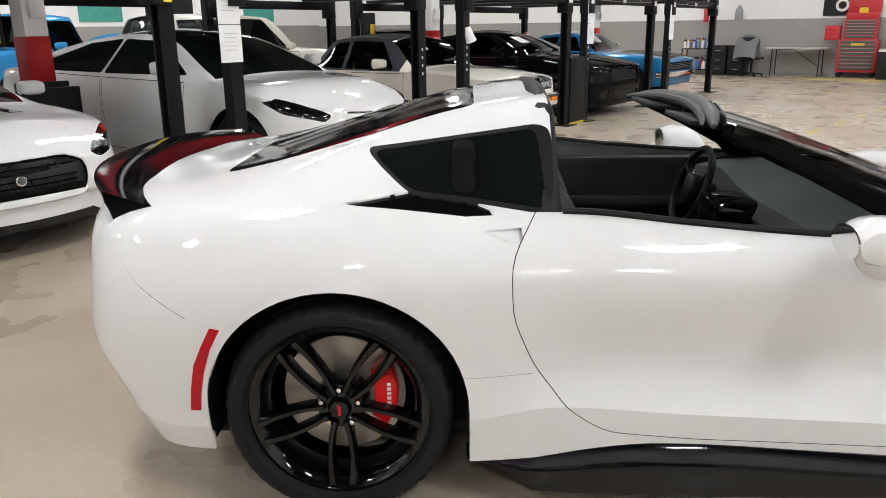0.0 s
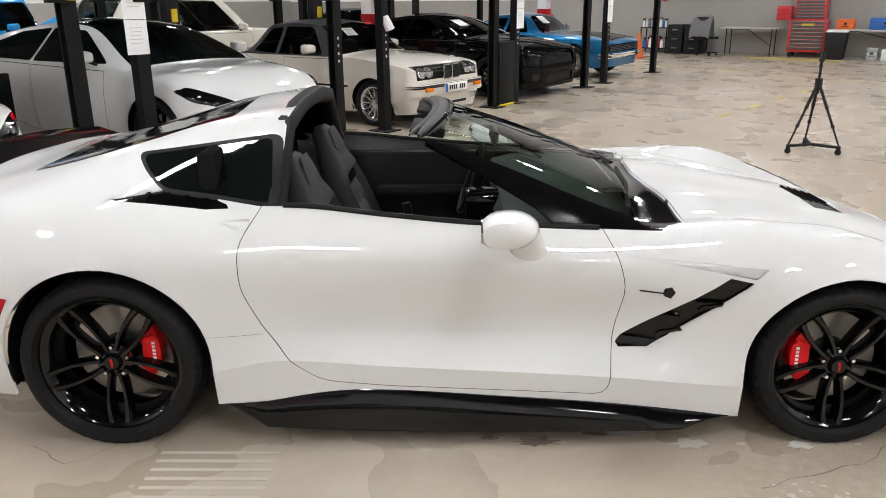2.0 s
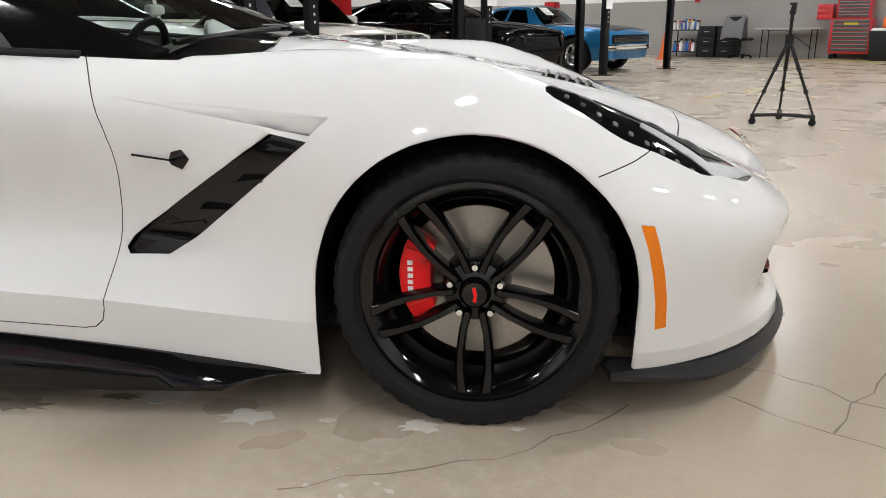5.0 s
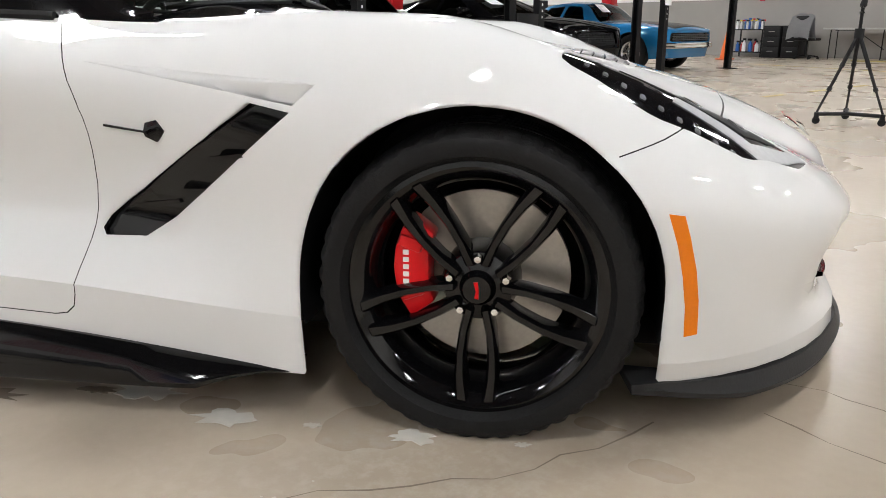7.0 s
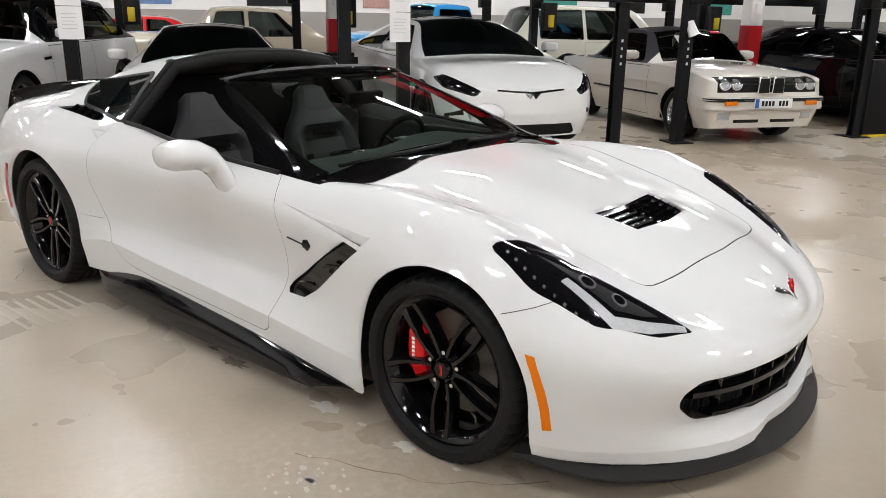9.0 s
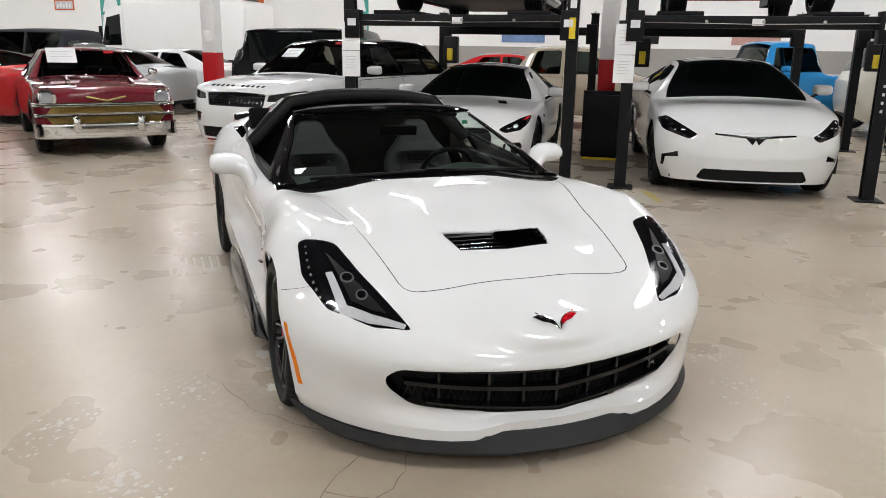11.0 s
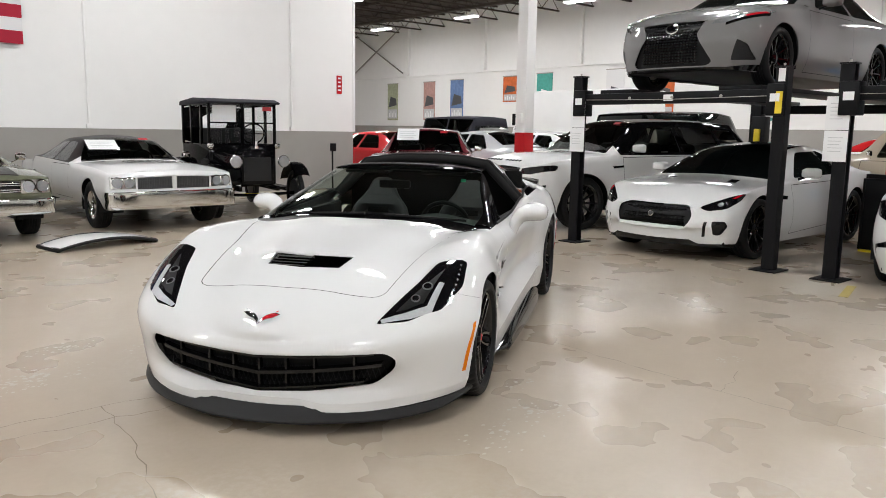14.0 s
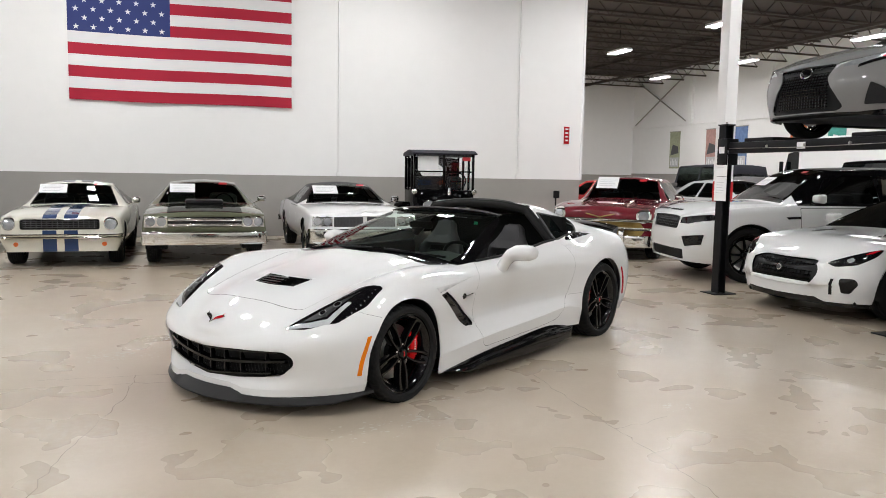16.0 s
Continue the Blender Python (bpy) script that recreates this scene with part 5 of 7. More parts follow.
M["flag_blue"] = material("blue_flag_cloth", (0.03, 0.045, 0.17), 0.85, grain=0.1, scale=120, bump=.1)
M["tool_red"] = material("red_tool_chest_enamel", (0.52, 0.012, 0.02), 0.3, coat=0.5)
M["plastic_blue"] = material("blue_plastic", (0.02, 0.12, 0.42), 0.4)
M["plastic_black"] = material("matt_black_plastic", (0.014, 0.014, 0.015), 0.5, spec=0.2)
M["plastic_orange"] = material("orange_plastic", (0.75, 0.14, 0.02), 0.45)
M["cloth_grey"] = material("grey_cloth", (0.33, 0.33, 0.34), 0.9, grain=0.3, scale=30, bump=.2)
M["table_top"] = material("grey_table_top", (0.46, 0.45, 0.43), 0.6, grain=0.2, scale=30)
M["banner_green"] = material("green_banner_print", (0.36, 0.38, 0.26), 0.7, grain=0.7, scale=8, stain=0.6)
M["banner_rose"] = material("rose_banner_print", (0.46, 0.27, 0.24), 0.7, grain=0.8, scale=9, stain=0.6)
M["banner_blue"] = material("blue_banner_print", (0.13, 0.21, 0.40), 0.7, grain=0.8, scale=7, stain=0.6)
M["banner_orange"] = material("orange_banner_print", (0.60, 0.13, 0.03), 0.7, grain=0.8, scale=6, stain=0.7)
M["banner_teal"] = material("teal_banner_print", (0.06, 0.32, 0.27), 0.7, grain=0.6, scale=9, stain=0.5)
M["canvas"] = material("dark_canvas", (0.014, 0.014, 0.022), 0.85, grain=0.3, scale=150, bump=.15)
M["gold_grille"] = material("gold_mesh", (0.30, 0.20, 0.06), 0.4, 0.8, grain=0.6, scale=120)
M["mesh_grey"] = material("grey_grille_mesh", (0.016, 0.016, 0.017), 0.4, 0.0, grain=0.9, scale=160, bump=.5, spec=0.25)
M["tan_seat"] = material("green_vinyl", (0.12, 0.14, 0.10), 0.6)

X0, X1, Y0, Y1, ZC = -23.0, 12.0, -34.0, 21.4, 7.2
tagged(part("floor", box(X0 - .2, X1 + .2, Y0 - .2, Y1 + .2, -.2, 0), "floor", m=HALL, smooth=False), "worn sealed grey-brown concrete floor", "floor", kind="structure")


def wall(name, x0, x1, y0, y1, band):
    root = empty(name, HALL, "white painted hall wall above a grey band", "wall", kind="structure")
    part("upper_wall", box(x0, x1, y0, y1, band, ZC), "wall_white", root, smooth=False)
    part("lower_wall", box(x0, x1, y0, y1, 0, band), "wall_grey", root, smooth=False)
    return root


wall("wall_west", X0 - .25, X0, Y0, Y1, 1.6)
wall("wall_north", X0 - .25, X1 + .25, Y1, Y1 + .25, 1.56)
wall("wall_east", X1, X1 + .25, Y0, Y1, 1.5)
wall("wall_far", X0, X1, Y0 - .25, Y0, 1.5)
wf = wall("wall_flag", -7.25, X1, -11.3, -11.0, 1.33)
part("corner_trim", box(-7.31, -7.245, -11.33, -10.985, 1.33, ZC, .005), "paper", wf, smooth=False)
for x in (-1.23, -5.57):
    part("conduit", tube([(x, -10.97, 1.36), (x, -10.97, ZC)], .02, 8), "wall_white", wf)
    part("outlet_box", box(x - .05, x + .05, -11.0, -10.93, 1.34, 1.42, .006), "wall_white", wf)
part("wall_notice", box(-6.93, -6.79, -11.0, -10.985, 2.2, 2.62), "red_band", wf, smooth=False)
for z in (2.27, 2.36, 2.45, 2.54):
    part("notice_print", box(-6.90, -6.82, -10.985, -10.981, z, z + .035), "paper", wf, smooth=False)


def ceiling():
    """Roof deck with open-web joists and girders, all in one."""
    bm = box(X0, X1, Y0, Y1, ZC, ZC + .2)
    for i in range(30):
        y = Y0 + 1 + i * 1.86
        add_box(bm, X0, X1, y - .05, y + .05, ZC - .09, ZC - .03)
        add_box(bm, X0, X1, y - .05, y + .05, ZC - .66, ZC - .60)
        n = 32
        for k in range(n):
            x = X0 + (X1 - X0) * k / n
            dx = (X1 - X0) / n / 2
            add_tube(bm, [(x, y, ZC - .62), (x + dx, y, ZC - .06)], .018, 4)
            add_tube(bm, [(x + dx, y, ZC - .06), (x + 2 * dx, y, ZC - .62)], .018, 4)
    for x in (-18.5, -6.96, 4.6):
        add_box(bm, x - .08, x + .08, Y0, Y1, ZC - .12, ZC - .02)
        add_box(bm, x - .08, x + .08, Y0, Y1, ZC - .95, ZC - .85)
    ob = part("ceiling", bm, "roof_deck", m=HALL, smooth=False)
    return tagged(ob, "dark steel roof deck on open-web joists", "ceiling", kind="structure")


ceiling()


def high_bay(x, y):
    root = empty("ceiling_lamp", at(x, y, 6.15), "lit rectangular high-bay lamp hung from the roof", "lamp", "high-bay lamps")
    part("housing", box(-.18, .18, -.62, .62, 0, .08, .01), "paper", root)
    part("diffuser", box(-.16, .16, -.60, .60, -.02, -.002), "lamp", root, smooth=False)
    part("hanger", tube([(0, 0, .08), (0, 0, 1.0)], .01, 6), "post", root)
    return root


for i in range(6):
    for j in range(8):
        high_bay(-19.5 + i * 5.8, -26.2 + j * 6.0)


def column(x, y, face="red_band"):
    root = empty("column", at(x, y), "white painted steel column with a red foot", "column", "hall columns", "structure")
    part("shaft", box(-.115, .115, -.115, .115, 1.38, ZC - .1, .006), "wall_white", root)
    part("red_foot", box(-.121, .121, -.121, .121, 0, 1.38, .006), face, root)
    part("tie_box", box(.115, .165, -.06, .06, 1.55, 1.72, .008), "wall_white", root)


for y in (-5.19, 1.02, 7.6, 13.9):
    column(-6.96, y)


def lift_paper(root, x, y, z0, z1, w=.22):
    ob = part("notice", box(x, x + .006, y - w / 2, y + w / 2, z0, z1), "paper", root, "printed white notice sheet", smooth=False)
    for k in range(5):
        z = z1 - .07 - k * (z1 - z0 - .1) / 6
        part("print_line", box(x + .006, x + .008, y - w * .32, y + w * (.30 - .06 * (k % 3)), z, z + .006), "ink", ob, smooth=False)


def lift(y0, y1, tags, deck=1.90, x0=-9.0, x1=-4.38):
    root = empty("car_lift", HALL, "black four-post car lift with a raised deck", "car lift", "row of car lifts")
    for x in (x0, x1):
        for y in (y0, y1):
            inn = 1 if y == y0 else -1
            bm = prism([(x + a, y + b * inn) for a, b in ((-.055, -.067), (.055, -.067), (.055, .06), (.035, .06), (.035, -.043), (-.035, -.043), (-.035, .06), (-.055, .06))], 0, 2.08, "z")
            p = part("post", bm, "post", root)
            part("base_plate", box(x - .16, x + .16, y - .14, y + .14, .001, .014), "post", root)
            part("post_cap", box(x - .07, x + .07, y - .075, y + .075, 2.08, 2.095), "post", root)
            part("carriage", box(x - .085, x + .085, y - .09 + .04 * inn, y + .09 + .04 * inn, deck - .30, deck + .02, .01), "post", root)
            part("cap_bolt", lathe([(0, .03), (.012, .03), (.012, 0)], 8, "z"), "steel", root, "", pose(x, y, 2.095))
            if x == x1:
                part("label_plate", box(x + .086, x + .089, y - .05 + .04 * inn, y + .05 + .04 * inn, deck - .16, deck - .08), "paper", root, smooth=False)
        part("cross_beam", box(x - .05, x + .05, y0 + .06, y1 - .06, deck - .16, deck - .03, .008), "post", root)
        if x == x1:
            for k in (.3, .52, .75):
                yy = y0 + (y1 - y0) * k
                part("beam_bolt", lathe([(0, .014), (.016, .012), (.018, 0)], 10, "x"), "steel", root, "", pose(x + .05, yy, deck - .09))
            part("beam_label", box(x + .0505, x + .053, (y0 + y1) / 2 - .06, (y0 + y1) / 2 + .06, deck - .13, deck - .06), "paper", root, smooth=False)
            part("hose", tube([(x + .055, y0 + .1, deck - .10), (x + .06, (y0 + y1) / 2, deck - .115), (x + .055, y1 - .1, deck - .10)], .004, 5), "steel", root)
    for y in (y0 + .50, y1 - .50):
        part("runway", box(x0 + .055, x1 - .055, y - .24, y + .24, deck - .03, deck + .02, .008), "post", root)
    for kind, y in tags:
        if kind == "paper":
            lift_paper(root, x1 + .062, y, 1.46, 1.78)
            lift_paper(root, x1 + .062, y, 1.16, 1.455)
        if kind == "strip":
            part("warning_strip", box(x1 + .0865, x1 + .089, y - .03, y + .04, 1.62, 1.84), "yellow", root, smooth=False)
            part("safety_label", box(x1 + .056, x1 + .0585, y - .03, y + .04, 1.94, 2.07), "paper", root, smooth=False)
        if kind == "letters":
            for k in range(4):
                part("printed_letter", box(x1 + .0555, x1 + .0575, y - .012, y + .012, .92 + k * .085, .95 + k * .085), "ink", root, smooth=False)
        if kind == "pack":
            part("power_unit", box(x0 + .08, x0 + .26, y - .12, y + .12, 1.25, 1.7, .02), "plastic_black", root)
            part("valve_block", box(x0 + .26, x0 + .30, y - .05, y + .05, 1.3, 1.5, .01), "yellow", root)
        if kind == "crumpled":
            part("bent_notice", tube([(x1 + .07, y + .02, 1.42), (x1 + .09, y + .03, 1.33), (x1 + .10, y + .06, 1.26)], .055, 8, scale=[.6, 1, 1.2]), "paper", root, "crumpled white notice")
    return root


LIFTS = [((-1.88, .70), (("paper", -1.86), ("strip", .70), ("pack", -1.7))),
         ((1.33, 3.88), (("paper", 1.28), ("letters", 3.88), ("pack", 1.5))),
         ((4.75, 7.40), (("crumpled", 4.72), ("letters", 4.75), ("pack", 4.95))),
         ((8.05, 10.70), (("paper", 8.1), ("letters", 8.05), ("pack", 8.2))),
         ((11.6, 14.3), (("paper", 11.6), ("letters", 11.6)))]
for (y0, y1), tags in LIFTS:
    lift(y0, y1, tags)


def ramp_plate(x, y, rz, h=1.0):
    root = empty("lift_ramp", at(x, y, 0, rz), "black steel lift ramp stood on end", "ramp", "stored lift ramps")
    part("plate", box(-.03, .03, -.25, .25, .03, h, .006), "post", root)
    part("side_rail", box(-.05, .05, -.26, -.235, .03, h, .004), "post", root)
    part("foot_edge", box(-.05, .05, -.25, .25, .0, .03, .004), "yellow", root)


ramp_plate(-4.35, 7.72, 0, .98)
ramp_plate(-4.50, 7.74, 4, .96)
ramp_plate(-6.80, .98, 0, .95)
ramp_plate(-6.66, 1.0, -3, .9)

# ---- parked cars: sheets of dimensions ----
BASE = dict(xf=2.25, xr=-2.25, W=.92, wb=2.7, wheel=.34, rim=.25, z0=.17, belt=.92, zr=1.40, xc=.85, xh=.05, xt=-1.0, xb=-1.75, hood_c=.95, hood_f=.72, deck=1.05, tail=.98, wr=.56)


def sheet(**k):
    d = dict(BASE)
    d.update(k)
    return d


def rect(y0, y1, z0, z1):
    return [(y0, z0), (y1, z0), (y1, z1), (y0, z1)]


sport_sheet = sheet(mesh=[(-.40, .40, .40, .58, 16, 5, "gloss_black", .012)], emblem=[("nose_badge", "chrome", disc_poly(0, 0, .036, 16), 2.115, 0, .50, -6), ("badge_face", "drawer", disc_poly(0, 0, .026, 16), 2.123, 0, .50, -6)], xf=2.16, xr=-2.26, W=.945, wb=2.62, wheel=.345, rim=.265, z0=.15, belt=.86, zr=1.30, xc=.80, xh=-.08, xt=-.80, xb=-1.85, hood_c=.90, hood_f=.66, deck=.93, tail=.88, wr=.54, crown=.05, fender=.06, hip=.07, nf=2.7, nl=.85, lean_t=.12, lean_b=.02, roof_mat="gloss_black", face=.9,
            front=[("reflector", "red_lens", [(.80, .705), (.845, .715), (.872, .752), (.83, .742)]), ("projector", "lamp_clear", disc_poly(.735, .645, .026, 12)), ("headlight", "lamp_black", rounded([(.545, .605), (.63, .565), (.79, .595), (.865, .675), (.885, .765), (.77, .725), (.63, .655)], .03, 2)), ("grille", "satin_black", rounded([(-.50, .50), (-.44, .62), (.44, .62), (.50, .50), (.42, .35), (-.42, .35)], .09, 4), -.03, "one"),
                   ("side_intake", "gloss_black", rounded([(.70, .30), (.69, .46), (.80, .46), (.82, .40), (.76, .30)], .02, 2), -.02), ("side_slit", "gloss_black", [(.60, .28), (.62, .45), (.65, .45), (.63, .28)], -.02), ("chin", "gloss_black", [(0, .15), (0, .235), (.48, .245), (.56, .205), (.88, .20), (.88, .15)], -.01)],
            hood=[("bonnet_vent", "gloss_black", [(1.0, .36), (1.22, .42), (1.20, .52), (.98, .46)]), ("bonnet_vent", "gloss_black", [(1.0, -.36), (1.22, -.42), (1.20, -.52), (.98, -.46)])],
            flank=[("fender_vent", "gloss_black", [(.72, .70), (.90, .72), (.90, .67), (.74, .66)])],
            windows=[[(.45, .90), (-.12, 1.19), (-.75, 1.205), (-1.28, 1.06), (-1.05, .93)]], doors=[[(.55, .24), (.62, .82), (-.70, .84), (-.78, .30)]])
electric_sheet = sheet(xf=2.38, xr=-2.55, W=.985, wb=2.96, wheel=.352, rim=.265, z0=.16, belt=.98, zr=1.43, xc=1.08, xh=.10, xt=-.75, xb=-2.1, hood_c=.99, hood_f=.76, deck=1.06, tail=1.0, wr=.57, crown=.06, hip=.05, nf=2.7, nl=.85, lean_t=.10, lean_b=.0, roof_mat="glass_dark", face=.95,
              front=[("headlight", "lamp_black", rounded([(.56, .665), (.64, .61), (.90, .69), (.95, .80), (.86, .83)], .03, 2)), ("badge_bar", "gloss_black", [(0, .63), (0, .66), (.40, .685), (.40, .67), (.10, .645), (.03, .58)]),
                     ("lower_intake", "satin_black", rounded([(-.56, .22), (-.50, .32), (.50, .32), (.56, .22), (.52, .20), (-.52, .20)], .02, 2), -.03, "one"), ("side_slit", "gloss_black", [(.74, .42), (.75, .48), (.90, .42), (.90, .30), (.87, .30), (.86, .40)], -.01)],
              windows=[[(.80, 1.01), (.14, 1.32), (-.40, 1.345), (-.40, 1.01)], [(-.44, 1.01), (-.44, 1.345), (-1.0, 1.30), (-1.66, 1.09), (-1.5, 1.03)]],
              doors=[[(.78, .26), (.80, .94), (-.42, .97), (-.42, .26)], [(-.46, .26), (-.46, .97), (-1.45, 1.0), (-1.1, .4)]])
convertible_sheet = sheet(xf=2.0, xr=-2.15, W=.825, wb=2.57, wheel=.30, rim=.215, z0=.17, belt=.88, zr=1.34, xc=.72, xh=.18, xt=-.72, xb=-1.25, hood_c=.93, hood_f=.82, deck=.93, tail=.90, wr=.55, nf=7, nl=.40, nr=8, tl=.35, crown=.015, side=.012, lean_t=.05, lean_b=.04, rim_mat="alloy", style=12, tyre_w=.2, canvas="canvas", upper_mat="canvas", glass="car_glass", sharp=(2, 3, 4), plate_out=.09,
            front=[("headlight", "lamp_clear", disc_poly(.60, .715, .060, 18)), ("headlight", "lamp_clear", disc_poly(.445, .715, .060, 18)), ("grille", "satin_black", rect(-.70, .70, .62, .80), -.02, "one"), ("fog_lamp", "lamp_clear", rect(.50, .66, .30, .38)), ("valance_slot", "satin_black", rect(.08, .44, .26, .30), -.01)],
            bumpers=[("bumper", "ivory", .49, .15, .12, .055, .88), ("bumper_strip", "satin_black", .535, .04, .1, .066, .88), ("rear_bumper", "ivory", .49, .15, .12, -.055, .88)],
            windows=[[(.42, .90), (.10, 1.25), (-.42, 1.26), (-.42, .90)], [(-.48, .90), (-.48, 1.25), (-.72, 1.23), (-.95, .92)]], plates=[(0, .50, .52, .11, "paper")], sign=(.22, .16, .22))
muscle_sheet = sheet(mesh=[(-.48, .48, .58, .72, 12, 4, "plastic_black", .012)], xf=2.26, xr=-2.45, W=.955, wb=2.72, wheel=.345, rim=.255, z0=.15, belt=.95, zr=1.36, xc=.80, xh=-.05, xt=-.85, xb=-1.95, hood_c=1.0, hood_f=.82, deck=1.02, tail=1.0, nf=3.6, nl=.6, lean_t=.08, hip=.04, glass="car_glass", face=.8,
             front=[("headlight", "lamp_black", [(.56, .74), (.86, .80), (.86, .72), (.60, .68)]), ("grille", "satin_black", rounded([(-.52, .74), (.52, .74), (.56, .56), (-.56, .56)], .03, 2), -.04, "one"), ("lower_intake", "satin_black", rect(-.5, .5, .25, .40), -.03, "one"), ("brake_duct", "gloss_black", rect(.62, .8, .28, .42), -.02)], sign=(.3, .25, .35))
pony_sheet = sheet(mesh=[(-.72, .72, .56, .68, 18, 4, "drawer", .02)], xf=2.20, xr=-2.45, W=.915, wb=2.74, wheel=.335, rim=.205, z0=.22, belt=.88, zr=1.30, xc=.62, xh=.12, xt=-.72, xb=-1.35, hood_c=.92, hood_f=.82, deck=.92, tail=.86, nf=5, nl=.45, nr=5, hip=.05, rim_mat="alloy", style="steel5", glass="car_glass", face=.6, mirror="chrome",
               front=[("grille", "gloss_black", rounded([(-.78, .70), (.78, .70), (.80, .54), (-.80, .54)], .05, 3), -.035, "one")], hood=[("stripe", "dark_stripe", rect(.95, 2.12, -.62, .62))],
               bumpers=[("bumper", "chrome", .47, .10, .1, .05, .9), ("rear_bumper", "chrome", .5, .1, .1, -.05, .9)], sign=(.3, .25, .3))
suv_sheet = sheet(mesh=[(-.46, .46, .74, .88, 14, 4, "gloss_black", .012)], emblem=[("bonnet_letter", "satin_black", rect(-.018, .018, -.022, .022), 2.22, -.42 + .085 * k, .985, -70) for k in range(11) if k != 5], xf=2.33, xr=-2.45, W=.965, wb=2.87, wheel=.385, rim=.28, z0=.25, belt=1.08, zr=1.62, xc=.98, xh=.22, xt=-1.70, xb=-2.2, hood_c=1.12, hood_f=.98, deck=1.20, tail=1.10, wr=.60, nf=3.4, nl=.7, crown=.04, lean_t=.10, lean_b=.02, roof_mat="black_paint", upper_mat="black_paint", glass="car_glass", face=.8, shoulder=.28,
              front=[("headlight", "lamp_black", rounded([(.52, .80), (.54, .88), (.92, .94), (.93, .86), (.70, .80)], .02, 2)), ("grille", "satin_black", rounded([(-.50, .90), (.50, .90), (.47, .72), (-.47, .72)], .03, 2), -.03, "one"), ("side_intake", "gloss_black", [(.60, .62), (.90, .66), (.88, .52), (.66, .48)], -.02), ("lower_intake", "satin_black", rect(-.62, .62, .30, .44), -.03, "one")],
              flank=[("flank_strip", "gloss_black", [(.95, .92), (.40, .95), (.40, .92), (.92, .89)])],
              windows=[[(.62, 1.12), (.06, 1.49), (-.42, 1.51), (-.42, 1.12)], [(-.48, 1.12), (-.48, 1.51), (-1.22, 1.49), (-1.30, 1.14)], [(-1.36, 1.15), (-1.28, 1.48), (-1.70, 1.45), (-1.82, 1.22)]],
              doors=[[(.72, .42), (.74, 1.04), (-.44, 1.06), (-.44, .40)], [(-.47, .40), (-.47, 1.06), (-1.36, 1.08), (-1.15, .5)]], sign=(.3, .22, .35))
fifties_sheet = sheet(mesh=[(-.62, .62, .46, .69, 26, 7, "gold_grille", .01)], xf=2.30, xr=-2.65, W=.93, wb=2.92, wheel=.35, rim=.19, z0=.24, belt=1.0, zr=1.47, xc=.72, xh=.38, xt=-.80, xb=-1.3, hood_c=1.05, hood_f=.95, deck=1.02, tail=.95, wr=.60, nf=7, nl=.45, nr=6, fender=.05, rim_mat="chrome", style="cap", glass="car_glass", mirror="chrome", face=.7,
              front=[("headlight", "lamp_clear", disc_poly(.76, .80, .088, 18)), ("headlight_rim", "chrome", disc_poly(.76, .80, .125, 20)), ("grille", "gold_grille", rounded([(-.70, .70), (.70, .70), (.80, .56), (.72, .44), (-.72, .44), (-.80, .56)], .04, 2), -.03, "one")],
              bumpers=[("bumper", "chrome", .36, .20, .12, .10, .92), ("grille_bar", "chrome", .715, .05, .08, .03, .86), ("grille_bar", "chrome", .57, .05, .06, .02, .74), ("rear_bumper", "chrome", .45, .16, .1, -.08, .9)],
              windows=[[(.55, 1.03), (.34, 1.35), (-.18, 1.37), (-.18, 1.03)], [(-.24, 1.03), (-.24, 1.37), (-.72, 1.35), (-.92, 1.06)]], sign=(.42, .28, .35))
sedan_sheet = sheet(mesh=[(-.34, .34, .25, .70, 18, 14, "gloss_black", .012)], emblem=[("nose_badge", "chrome", disc_poly(0, 0, .085, 20, .06), 2.20, 0, .64, -14), ("badge_face", "gloss_black", disc_poly(0, 0, .066, 20, .043), 2.207, 0, .64, -14)], xf=2.27, xr=-2.42, W=.92, wb=2.80, wheel=.335, rim=.25, z0=.16, belt=.94, zr=1.43, xc=.90, xh=.08, xt=-.95, xb=-1.78, hood_c=1.0, hood_f=.78, deck=1.03, tail=1.0, nf=2.8, nl=.85, lean_t=.12, lean_b=.02, crown=.05, face=.95, hip=.04,
              front=[("reflector", "red_lens", [(.74, .748), (.86, .795), (.875, .78), (.76, .733)]), ("headlight", "lamp_clear", [(.46, .66), (.60, .67), (.88, .79), (.90, .83), (.70, .77), (.50, .70)]), ("headlight_shade", "lamp_black", [(.60, .64), (.88, .75), (.88, .79), (.60, .67)]), ("grille", "satin_black", rounded([(-.40, .72), (.40, .72), (.32, .56), (.50, .26), (.44, .22), (-.44, .22), (-.50, .26), (-.32, .56)], .03, 2), -.03, "one"), ("side_intake", "mesh_grey", rounded([(.72, .50), (.80, .44), (.84, .28), (.66, .27)], .02, 2), -.02), ("chin", "gloss_black", [(0, .16), (0, .205), (.62, .205), (.86, .24), (.86, .17)])])
